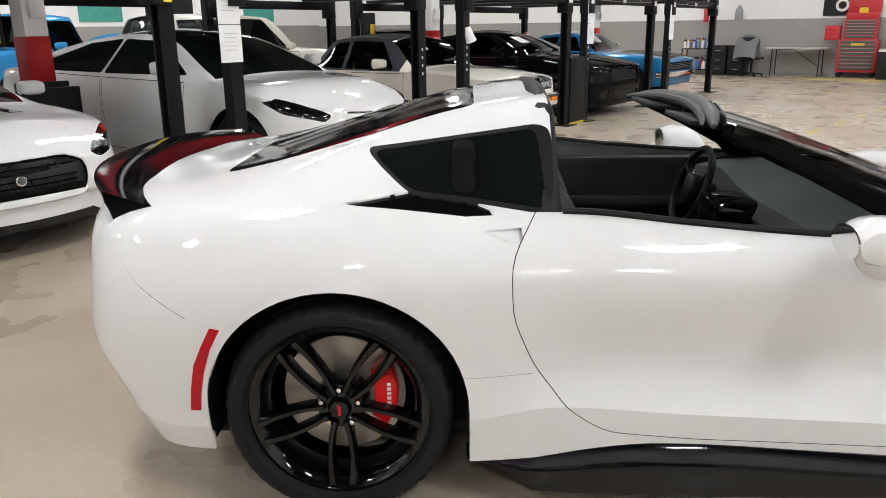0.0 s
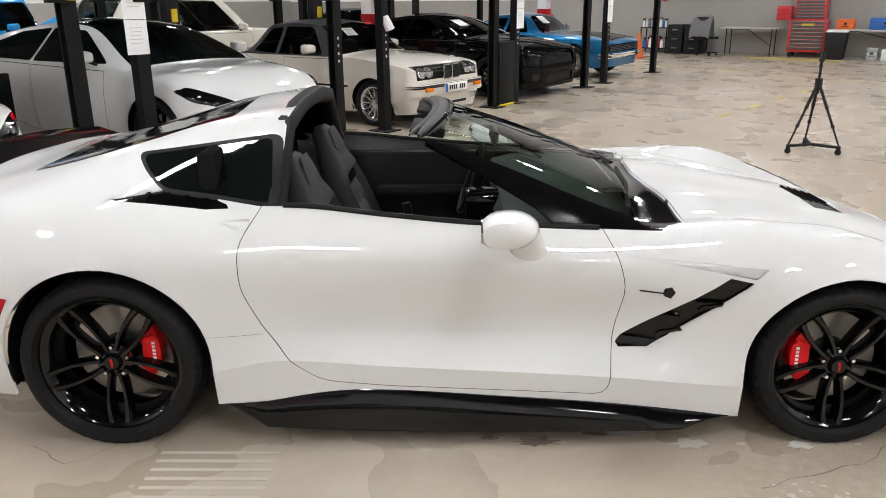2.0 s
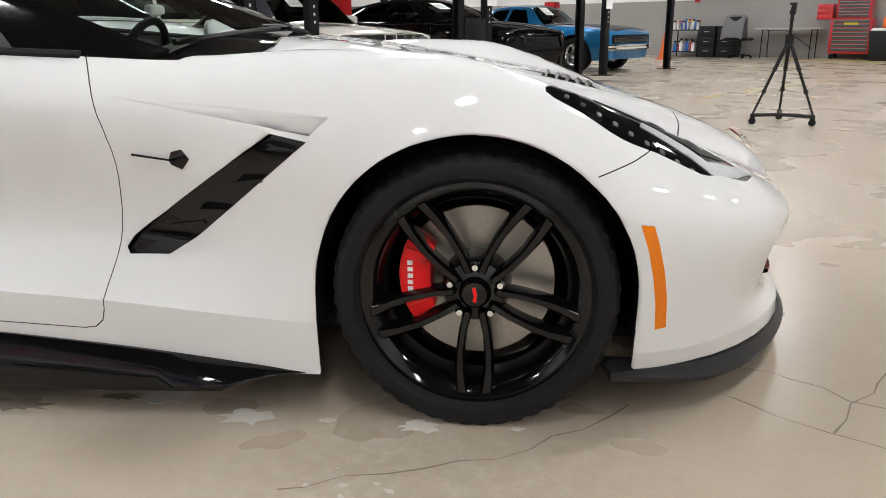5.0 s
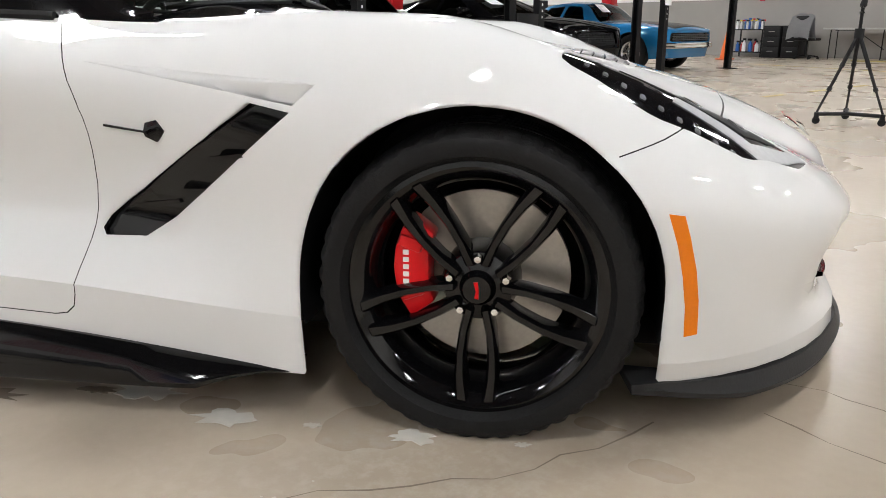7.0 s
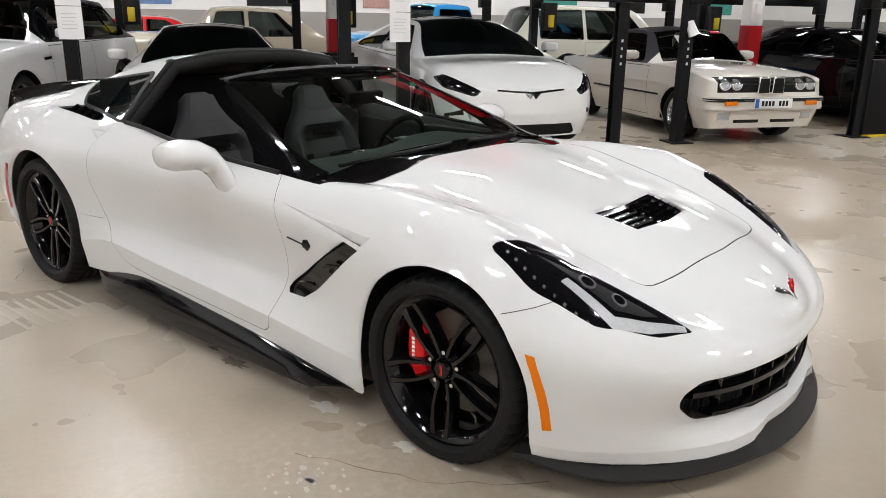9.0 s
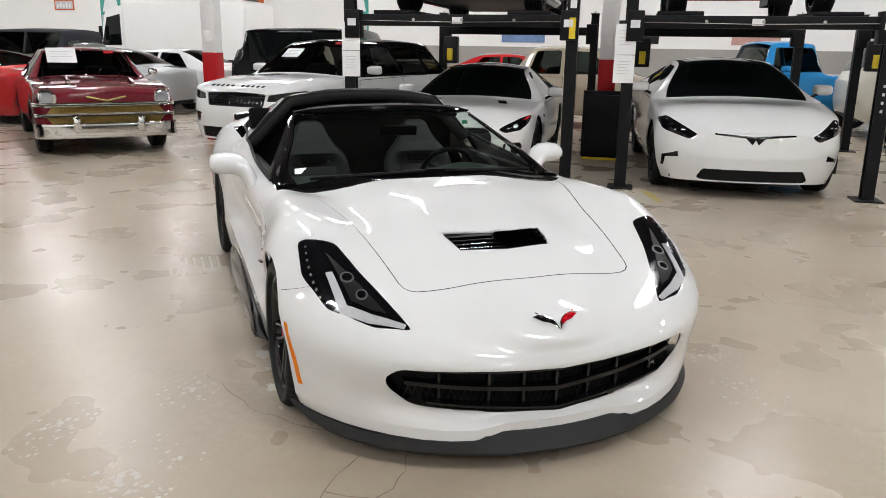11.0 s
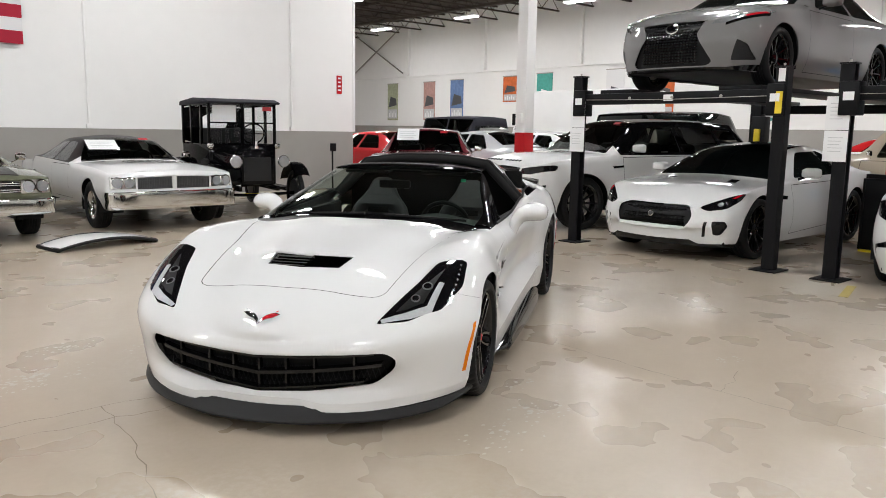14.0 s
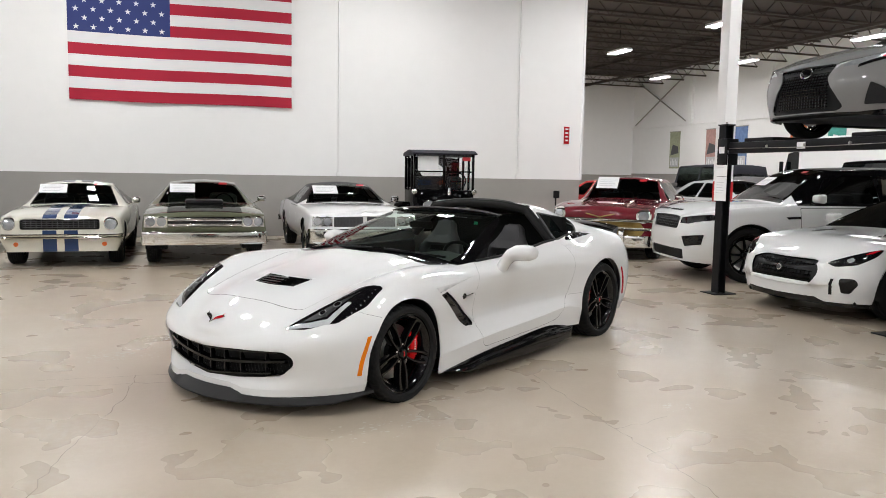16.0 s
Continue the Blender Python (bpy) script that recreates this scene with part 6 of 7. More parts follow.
hardtop_sheet = sheet(xf=2.25, xr=-2.55, W=.93, wb=2.85, wheel=.34, rim=.20, z0=.31, belt=.90, zr=1.31, xc=.62, xh=.12, xt=-.85, xb=-1.45, hood_c=.93, hood_f=.86, deck=.93, tail=.90, wr=.56, nf=10, nl=.30, nr=8, tl=.3, rim_mat="satin_black", style="steel5", glass="car_glass", mirror="chrome", face=.45, seat="tan_seat", side=.015,
             front=[("headlight", "lamp_clear", disc_poly(.80, .70, .070, 18)), ("headlight", "lamp_clear", disc_poly(.64, .70, .070, 18)), ("grille", "mesh_grey", rect(-.55, .55, .625, .775), -.03, "one"), ("lamp_bezel", "steel", rect(.555, .90, .615, .785), -.006), ("turn_lamp", "plastic_orange", rect(.40, .66, .40, .45))],
             hood=[("bonnet_panel", "dark_stripe", rect(.70, 2.15, -.56, .56))],
             bumpers=[("bumper", "chrome", .45, .20, .10, .07, .88), ("rear_bumper", "chrome", .5, .12, .1, -.06, .88)], plates=[(0, .42, .32, .15, "paper")], sign=(.42, .24, .35), bars=(.55, .64, .665, .72, .745))
vinyl_sheet = sheet(mesh=[(.06, .49, .62, .75, 18, 2, "drawer", .015)], xf=2.25, xr=-2.50, W=.93, wb=2.82, wheel=.34, rim=.20, z0=.31, belt=.90, zr=1.30, xc=.60, xh=.05, xt=-.80, xb=-1.55, hood_c=.94, hood_f=.85, deck=.92, tail=.88, wr=.55, nf=8, nl=.32, nr=7, hip=.05, rim_mat="chrome", style="steel5", glass="car_glass", mirror="chrome", face=.45, roof_mat="satin_black", upper_mat="satin_black", side=.02,
              front=[("headlight", "lamp_clear", disc_poly(.79, .69, .068, 18)), ("headlight", "lamp_clear", disc_poly(.63, .69, .068, 18)), ("lamp_bezel", "chrome", rect(.545, .88, .61, .77), -.006), ("grille", "drawer", rect(.03, .52, .60, .77), -.03)],
              hood=[("bonnet_scoop", "mesh_grey", rect(1.15, 1.27, .12, .30)), ("bonnet_scoop", "mesh_grey", rect(1.15, 1.27, -.30, -.12))],
              bumpers=[("bumper", "chrome", .45, .24, .10, .06, .90), ("rear_bumper", "chrome", .5, .12, .1, -.06, .88)], plates=[(0, .48, .36, .09, "steel")], sign=(.46, .26, .35))
fastback_sheet = sheet(mesh=[(-.5, .5, .60, .72, 14, 4, "drawer", .02)], xf=2.10, xr=-2.30, W=.85, wb=2.70, wheel=.32, rim=.20, z0=.22, belt=.86, zr=1.27, xc=.55, xh=.10, xt=-.55, xb=-1.85, hood_c=.90, hood_f=.80, deck=.92, tail=.86, wr=.53, nf=6, nl=.35, nr=6, rim_mat="alloy", style=5, glass="car_glass", mirror="chrome", face=.5,
               front=[("headlight", "lamp_clear", disc_poly(.69, .665, .082, 18)), ("grille", "satin_black", rounded(rect(-.54, .54, .58, .74), .03, 2), -.03, "one"), ("turn_lamp", "plastic_orange", disc_poly(.60, .36, .035, 10)), ("front_stripe", "navy", rect(.05, .24, .25, .57)), ("front_stripe", "navy", rect(.05, .24, .745, .83))],
               hood=[("stripe", "navy", rect(.60, 2.06, .05, .24)), ("stripe", "navy", rect(.60, 2.06, -.24, -.05)), ("roof_stripe", "navy", rect(-.50, .05, .05, .24)), ("roof_stripe", "navy", rect(-.50, .05, -.24, -.05))],
               bumpers=[("bumper", "chrome", .48, .07, .08, .05, .88), ("rear_bumper", "chrome", .5, .08, .1, -.05, .88)], sign=(.42, .22, .35))
beige = sheet(xf=2.35, xr=-2.70, W=.93, wb=3.1, wheel=.36, rim=.19, z0=.27, belt=1.02, zr=1.58, xc=.62, xh=.20, xt=-.95, xb=-1.75, hood_c=1.12, hood_f=1.0, deck=1.08, tail=.85, wr=.58, nf=3, nr=2.4, tl=.8, crown=.06, hip=.02, side=.05, rim_mat="chrome", style="cap", whitewall=True, glass="car_glass", mirror="chrome")
coupe = sheet(nf=3.2, glass="car_glass", xf=2.2, xr=-2.4)
wagon = sheet(xf=2.2, xr=-2.5, W=.92, belt=1.02, zr=1.72, xt=-2.0, xb=-2.4, hood_c=1.08, hood_f=.98, deck=1.25, tail=1.1, z0=.3, wheel=.37, nf=5, nl=.4, wr=.66, glass="car_glass")
truck = sheet(xf=2.3, xr=-2.5, W=.95, belt=1.1, zr=1.75, xc=.75, xh=.45, xt=-.45, xb=-.75, hood_c=1.18, hood_f=1.08, deck=1.1, tail=1.08, z0=.35, wheel=.38, nf=6, nl=.4, nr=8, wr=.62, glass="car_glass", style="cap", rim_mat="chrome", windows=[[(.52, 1.14), (.38, 1.62), (-.42, 1.62), (-.62, 1.14)]])


def extras(root, c):
    """Window sheets, red tag and grille bars where a car carries them."""
    if "sign" in c:
        w, h, y = c["sign"]
        xm, zm = (c["xc"] * .62 + c["xh"] * .38), (c["hood_c"] * .62 + c["zr"] * .38)
        tilt = -math.degrees(math.atan2(c["xc"] - c["xh"], c["zr"] - c["hood_c"]))
        xm, zm = xm - .10, zm + .10 * (c["zr"] - c["hood_c"]) / max(.1, c["xc"] - c["xh"])
        ob = part("price_sheet", box(.030, .034, -w / 2, w / 2, -h / 2, h / 2), "paper", root, "printed white price sheet", pose(xm, -y, zm, 0, tilt, 0), smooth=False)
        for k in range(4):
            part("print_line", box(.034, .036, -w * .38, w * (.36 - .1 * (k % 2)), h * (.22 - .17 * k), h * (.22 - .17 * k) + .007), "ink", ob, smooth=False)
        part("red_tag", box(.030, .034, -.07, .07, -.025, .025), "tool_red", root, "small red window tag", pose(c["xc"] + (c["xh"] - c["xc"]) * .80, .34, c["hood_c"] + (c["zr"] - c["hood_c"]) * .80, 0, tilt, 0), smooth=False)
    for y0, y1, z0, z1, ny, nz, mt, dep in c.get("mesh", []):
        nl, nf, W = c.get("nl", .7), c.get("nf", 3.0), c["W"]

        def front_x(y, z):
            rise = max(0, min(1, (z - c["hood_f"] + .32) / .26))
            return c["xf"] - nl + nl * max(0, 1 - (abs(y) / W) ** nf) ** (1 / nf) - dep - c.get("lean_t", 0) * rise ** 1.3
        for sy in ((1,) if y0 < 0 else (1, -1)):
            for k in range(nz):
                z = z0 + (z1 - z0) * (k + .5) / nz
                part("grille_bar", tube([(front_x(y, z), sy * y, z) for y in [y0 + (y1 - y0) * i / 10 for i in range(11)]], .0055, 4), mt, root)
            for k in range(ny):
                y = y0 + (y1 - y0) * (k + .5) / ny
                part("grille_fin", tube([(front_x(y, z), sy * y, z) for z in [z0 + (z1 - z0) * i / 4 for i in range(5)]], .005, 4), mt, root)
    for nm, mt, outline, x, y, z, tilt in c.get("emblem", []):
        part(nm, prism(outline, -.006, .006, "x", .002), mt, root, "", pose(x, y, z, 0, tilt, 0))
    if "bars" in c:
        half, *zs = c["bars"]
        for z in zs:
            part("grille_bar", box(c["xf"] - .03, c["xf"] + .006, -half, half, z - .008, z + .008, .004), "chrome", root)
    return root


def park(name, x, y, rz, mat, label, c, z=0, scale=1.0):
    root = parked_car(name, at(x, y, z, rz), mat, label, c)
    root.scale = (scale, scale, scale)
    return extras(root, c)


park("sports_coupe", -6.28, -.62, 0, "pearl", "white sports coupe with black roof parked under a raised lift", sport_sheet)
park("electric_sedan", -6.30, 2.50, 4, "pearl", "white electric sedan with dark glass under a raised lift", electric_sheet)
b = park("convertible", -6.02, 5.72, 0, "ivory", "ivory convertible with a dark canvas hood closed", convertible_sheet)
for y in (-.10, .10):
    part("kidney_frame", prism([(y - .085, .60), (y + .085, .60), (y + .075, .80), (y - .075, .80)], 2.0, 2.02, "x", .006), "chrome", b)
    part("kidney_grille", prism([(y - .07, .615), (y + .07, .615), (y + .062, .785), (y - .062, .785)], 2.018, 2.026, "x"), "satin_black", b)
for s in (1, -1):
    part("flank_strip", box(-.88, .90, s * .826 - .010, s * .826 + .010, .50, .526, .006), "satin_black", b)
    part("turn_lamp", box(2.05, 2.075, s * .56 - .08, s * .56 + .08, .475, .525, .006), "amber", b)
part("plate_strip", box(2.10, 2.104, -.26, -.21, .447, .553), "plastic_blue", b, smooth=False)
for k in range(8):
    if k != 4:
        part("plate_bar", box(2.10, 2.104, -.17 + k * .048, -.14 + k * .048, .47, .53), "plastic_black", b, smooth=False)
park("muscle_coupe", -6.45, 9.35, 0, "black_paint", "glossy black modern muscle coupe under a lift", muscle_sheet)
cm = park("blue_coupe", -6.75, 13.1, 0, "blue", "metallic blue vintage coupe with a black bonnet stripe", pony_sheet)
park("white_suv", -7.0, -3.1, -14, "white", "white luxury suv with a black roof", suv_sheet)
ch = park("vintage_sedan", -6.35, -7.15, 45, "maroon", "maroon fifties hardtop with heavy chrome bumper", fifties_sheet, scale=.97)
part("bonnet_vee", tube([(2.29, -.26, .82), (2.32, 0, .76), (2.29, .26, .82)], .012, 6), "gold_grille", ch)
for s in (1, -1):
    part("bonnet_ornament", tube([(1.2, s * .42, 1.03), (1.7, s * .42, 1.035), (1.98, s * .42, .99)], .03, 8, scale=[.4, 1, .8]), "chrome", ch)
    part("bumper_guard", box(2.33, 2.45, s * .42 - .05, s * .42 + .05, .33, .56, .03), "chrome", ch)
park("striped_fastback", 3.66, -7.85, 90, "cream", "cream vintage fastback with two navy stripes", fastback_sheet, scale=.95)
rr = park("green_hardtop", 1.70, -7.85, 90, "green", "sage green vintage hardtop with dark bonnet", hardtop_sheet, scale=.95)
part("bonnet_scoop", box(.95, 1.55, -.30, .30, .93, 1.01, .03), "satin_black", rr)
park("white_hardtop", -.72, -7.95, 90, "white", "white vintage hardtop with black vinyl roof", vinyl_sheet, scale=.95)
park("grey_sedan", -6.55, -.6, 0, "grey", "grey sport sedan raised on a lift deck", sedan_sheet, 1.92)
park("red_coupe", -6.75, 2.6, 180, "red_paint", "red coupe raised on a lift deck", sheet(xf=2.2, xr=-2.2, nf=4, z0=.34, belt=.96, rear=[("tail_lamp", "red_lens", rect(.35, .8, .62, .76))]), 1.92)
park("forties_sedan", -11.7, -.35, -90, "beige", "beige rounded forties sedan with whitewall tyres", beige)
park("red_fastback", -8.45, -11.75, -90, "red_paint", "red modern fastback with silver wheels", sheet(xf=2.2, xr=-2.4, W=.95, zr=1.36, nf=3.4, rim_mat="alloy", glass="car_glass"))
park("silver_coupe", -10.9, -10.6, -90, "silver", "silver coupe with a rear wing", coupe)
park("white_coupe", -13.0, -10.2, -90, "white", "white coupe parked behind a column", coupe)
park("black_jeep", -13.9, -14.9, -90, "grey", "dark off-road wagon with a canvas top", sheet(xf=2.1, xr=-2.1, W=.92, belt=1.1, zr=1.85, xc=.7, xh=.45, xt=-1.9, xb=-2.05, hood_c=1.15, hood_f=1.12, deck=1.5, tail=1.3, z0=.4, wheel=.40, nf=8, nl=.3, nr=9, tl=.2, wr=.70, canvas="canvas", glass="car_glass"))
park("black_suv", -12.0, -4.9, 90, "black_paint", "black off-road wagon with a roof rack", sheet(xf=2.3, xr=-2.3, W=.96, belt=1.12, zr=1.88, xc=.95, xh=.55, xt=-1.95, xb=-2.2, hood_c=1.2, hood_f=1.1, deck=1.4, tail=1.2, z0=.3, wheel=.40, nf=5, nr=8, wr=.68))
park("white_wagon", -11.8, 7.7, 90, "cream", "white older wagon behind the lifts", wagon)
park("blue_pickup", -13.6, 4.3, -70, "sky", "light blue vintage pickup truck", truck)
park("black_sedan", -12.5, 14.0, 80, "black_paint", "black vintage sedan behind the lifts", coupe)
park("blue_wagon", -17.5, 9.5, 30, "sky", "blue car parked by the far wall", coupe)
park("red_sedan", -17.0, -1.6, 90, "red_paint", "red coupe parked by the far wall", coupe)
park("black_roadster", 6.35, -8.3, 90, "black_paint", "black vintage car at the wall", sheet(nf=5, W=.9, zr=1.4))


def motor_carriage():
    """Black 1920s sedan with tall cabin, separate fenders and wooden wheels."""
    root = empty("antique_sedan", at(-2.62, -7.86, 0, 80), "black antique sedan with tall glass cabin and wooden wheels", "car", "parked cars")
    for cx in (1.28, -1.28):
        for s in (1, -1):
            wheel(root, cx, s * .68, .37, .37, .085, .315, "wood", "black_paint")
    for s in (1, -1):
        part("frame_rail", box(-1.5, 1.45, s * .32 - .03, s * .32 + .03, .42, .50, .01), "black_paint", root)
        part("running_board", box(-.72, .72, s * .70 - .12, s * .70 + .12, .40, .43, .01), "black_paint", root)
        for cx, a0, a1 in ((1.28, .62, 2.75), (-1.28, .4, 2.9)):
            bm = bmesh.new()
            rows = []
            for i in range(17):
                a = a0 + (a1 - a0) * i / 16
                c = Vector((cx + .46 * math.cos(a), 0, .40 + .46 * math.sin(a)))
                rows.append([bm.verts.new((c.x + (o - .0) * math.cos(a), s * .68 + w, c.z + o * math.sin(a))) for w, o in ((-.13, -.02), (-.09, .012), (0, .025), (.09, .012), (.13, -.02))])
            for p, q in zip(rows, rows[1:]):
                for k in range(4):
                    bm.faces.new((p[k], p[k + 1], q[k + 1], q[k]))
            bmesh.ops.solidify(bm, geom=bm.faces, thickness=.008)
            part("fender", bm, "black_paint", root)
        hl = part("headlamp", lathe([(0, -.11), (.05, -.10), (.085, -.05), (.10, 0), (.10, .02), (.092, .025)], 24, "x"), "black_paint", root, "black headlamp", pose(1.50, s * .40, .90))
        part("lens", lathe([(0, .03), (.06, .028), (.092, .022)], 24, "x"), "lamp_clear", hl)
        part("lamp_rim", lathe([(.09, .018), (.098, .03), (.104, .02), (.098, .01)], 24, "x"), "chrome", hl)
        part("cowl_lamp", lathe([(0, .07), (.05, .06), (.055, 0), (.04, -.05), (0, -.06)], 16, "x"), "chrome", root, "", pose(.60, s * .58, 1.13))
    bm = bmesh.new()
    add_prism(bm, [(-.27, .52), (.27, .52), (.27, .98), (.20, 1.06), (0, 1.10), (-.20, 1.06), (-.27, .98)], 1.28, 1.36, "x", .012)
    rad = part("radiator", bm, "black_paint", root)
    part("radiator_core", prism([(-.23, .58), (.23, .58), (.23, .96), (-.23, .96)], 1.355, 1.368, "x"), "mesh_grey", rad)
    part("radiator_cap", lathe([(0, .14), (.02, .13), (.025, .06), (.035, .05), (.03, 0)], 14, "z"), "chrome", rad, "", pose(1.32, 0, 1.09))
    bm = bmesh.new()
    rows = []
    for x, w, z in ((1.29, .265, 1.06), (.75, .36, 1.10), (.52, .54, 1.16)):
        rows.append([bm.verts.new(p) for p in ((x, -w, .55), (x, -w, z - .14), (x, -w * .72, z - .03), (x, 0, z), (x, w * .72, z - .03), (x, w, z - .14), (x, w, .55))])
    for p, q in zip(rows, rows[1:]):
        for k in range(6):
            bm.faces.new((p[k], p[k + 1], q[k + 1], q[k]))
    bmesh.ops.recalc_face_normals(bm, faces=bm.faces)
    part("bonnet", bm, "black_paint", root)
    part("lower_body", box(-1.42, .54, -.59, .59, .46, 1.16, .03), "black_paint", root)
    part("roof", prism([(-1.50, 1.82), (-1.40, 1.90), (-.4, 1.94), (.45, 1.91), (.72, 1.86), (.70, 1.83)], -.63, .63, "y", .02), "canvas", root)
    for x in (.52, .0, -.72, -1.40):
        for s in (1, -1):
            part("pillar", box(x - .035, x + .035, s * .575 - .02, s * .575 + .02, 1.14, 1.86, .006), "black_paint", root)
    part("windshield_bar", box(.50, .54, -.57, .57, 1.50, 1.525), "black_paint", root)
    part("windshield_post", box(.50, .54, -.02, .02, 1.14, 1.86), "black_paint", root)
    part("windshield", box(.517, .523, -.56, .56, 1.15, 1.84), "lamp_cover", root, smooth=False)
    bk = bmesh.new()
    ring_o, ring_i = [], []
    for k in range(32):
        a = k * math.tau / 32 + math.pi / 32
        m_ = max(abs(math.cos(a)) / .56, abs(math.sin(a)) / .33)
        ring_o.append((math.cos(a) / m_, 1.485 + math.sin(a) / m_))
        ring_i.append((.26 * math.cos(a), 1.52 + .17 * math.sin(a)))
    front_o, front_i = [bk.verts.new((-1.385, p, q)) for p, q in ring_o], [bk.verts.new((-1.385, p, q)) for p, q in ring_i]
    back_o, back_i = [bk.verts.new((-1.415, p, q)) for p, q in ring_o], [bk.verts.new((-1.415, p, q)) for p, q in ring_i]
    for k in range(32):
        n = (k + 1) % 32
        for ra, rb_ in ((front_o, front_i), (front_i, back_i), (back_i, back_o), (back_o, front_o)):
            bk.faces.new((ra[k], ra[n], rb_[n], rb_[k]))
    bmesh.ops.recalc_face_normals(bk, faces=bk.faces)
    part("back_panel", bk, "black_paint", root, "black rear panel with an oval window", smooth=False)
    part("roof_rail", box(-1.42, .54, -.59, -.555, 1.80, 1.88, .01), "black_paint", root)
    part("roof_rail", box(-1.42, .54, .555, .59, 1.80, 1.88, .01), "black_paint", root)
    part("front_axle", tube([(1.28, -.66, .37), (1.28, 0, .34), (1.28, .66, .37)], .025, 8), "black_paint", root)
    part("spring", tube([(1.30, -.5, .42), (1.30, -.25, .50), (1.30, 0, .53), (1.30, .25, .50), (1.30, .5, .42)], .022, 6), "black_paint", root)
    part("tie_rod", tube([(1.2, -.6, .36), (1.2, .6, .36)], .012, 6), "yellow", root)
    sw = part("steering_wheel", tube([(.22 + .05 * math.cos(a), .28 + .2 * math.sin(a), 1.33 + .17 * math.cos(a)) for a in [k * math.tau / 24 for k in range(24)]], .014, 6, True), "black_paint", root)
    for k in range(4):
        a = k * math.pi / 2
        part("steering_arm", tube([(.22, .28, 1.33), (.22 + .05 * math.cos(a), .28 + .2 * math.sin(a), 1.33 + .17 * math.cos(a))], .008, 5), "black_paint", sw)
    part("seat_back", box(-.55, -.40, -.5, .5, .9, 1.42, .06), "trim", root)
    part("price_sheet", box(.526, .53, -.51, -.11, 1.52, 1.80), "paper", root, "printed white price sheet", smooth=False)
    part("red_tag", box(.526, .53, .36, .52, 1.72, 1.79), "tool_red", root, "small red window tag", smooth=False)
    root.scale = (.90, .95, .97)


motor_carriage()


def step_van():
    root = empty("step_van", at(-17.4, -12.2, 0, -90), "white boxy delivery step van", "van", "parked cars")
    part("cargo_box", box(-2.6, 1.35, -1.02, 1.02, .55, 2.75, .08, 3), "wall_white", root)
    part("cab", prism([(1.35, .55), (2.45, .55), (2.45, 1.25), (2.25, 1.35), (1.95, 2.45), (1.35, 2.62)], -.98, .98, "y", .03), "wall_white", root)
    for s in (1, -1):
        part("cab_window", prism([(1.45, 1.45), (2.12, 1.45), (1.90, 2.25), (1.45, 2.35)], s * .985 - .006, s * .985 + .006, "y"), "glass_dark", root)
        part("mirror", box(2.0, 2.05, s * 1.14 - .07, s * 1.14 + .07, 1.6, 2.0, .02), "satin_black", root)
        part("rub_strip", box(-2.5, 1.35, s * 1.022 - .006, s * 1.022 + .006, 1.0, 1.08), "satin_black", root)
        for x in (-1.6, 1.7):
            wheel(root, x, s * .86, .38, .38, .22, .22, "cap", "alloy")
    part("windshield", prism([(-.85, 0), (.85, 0), (.85, .85), (-.85, .85)], 0, .01, "x"), "glass_dark", root, "", pose(2.24, 0, 1.42, 0, -14, 0))
    part("rear_door", box(-2.62, -2.598, -.85, .85, .7, 2.5, .01), "wall_white", root)
    return root


step_van()


# ---- flag, banners, wall furniture ----
def flag():
    root = empty("flag", at(0, 0), "large red white and blue striped flag hung on the wall", "flag")
    x0, x1, z0, sh_ = -.2, 4.18, 2.78, .2235
    ux = 2.26

    def cloth(name, xa, xb, za, zb, mat):
        bm = bmesh.new()
        nx = max(2, int((xb - xa) / .12))
        rows = []
        for i in range(nx + 1):
            x = xa + (xb - xa) * i / nx
            row = []
            for j in range(3):
                z = za + (zb - za) * j / 2
                w = .014 * math.sin(2.3 * x + .6 * z) + .010 * math.sin(5.1 * x - 2.1 * z)
                row.append(bm.verts.new((x, -10.955 + w, z + .010 * math.sin(1.7 * x))))
            rows.append(row)
        for p, q in zip(rows, rows[1:]):
            for k in range(2):
                bm.faces.new((p[k], p[k + 1], q[k + 1], q[k]))
        bmesh.ops.recalc_face_normals(bm, faces=bm.faces)
        bmesh.ops.solidify(bm, geom=bm.faces, thickness=.003)
        return part(name, bm, mat, root)
    for i in range(13):
        right = x1 if i < 6 else ux
        cloth("stripe", x0, right, z0 + i * sh_, z0 + (i + 1) * sh_, "flag_red" if i % 2 == 0 else "flag_white")
    cloth("canton", ux, x1, z0 + 6 * sh_, z0 + 13 * sh_, "flag_blue")
    star = [(.062 * (1 if k % 2 == 0 else .40) * math.sin(k * math.pi / 5), .062 * (1 if k % 2 == 0 else .40) * math.cos(k * math.pi / 5)) for k in range(10)]
    me = None
    for r in range(9):
        for c in range(6 if r % 2 == 0 else 5):
            x = x1 - (x1 - ux) * ((c + .5) / 6 if r % 2 == 0 else (c + 1) / 6)
            z = z0 + 13 * sh_ - (7 * sh_) * (r + .5) / 9
            if me is None:
                me = part("star", prism(star, -.002, .002, "y"), "flag_white", root, "", pose(x, -10.925, z)).data
            else:
                part("star", me, None, root, "", pose(x, -10.925, z))


flag()


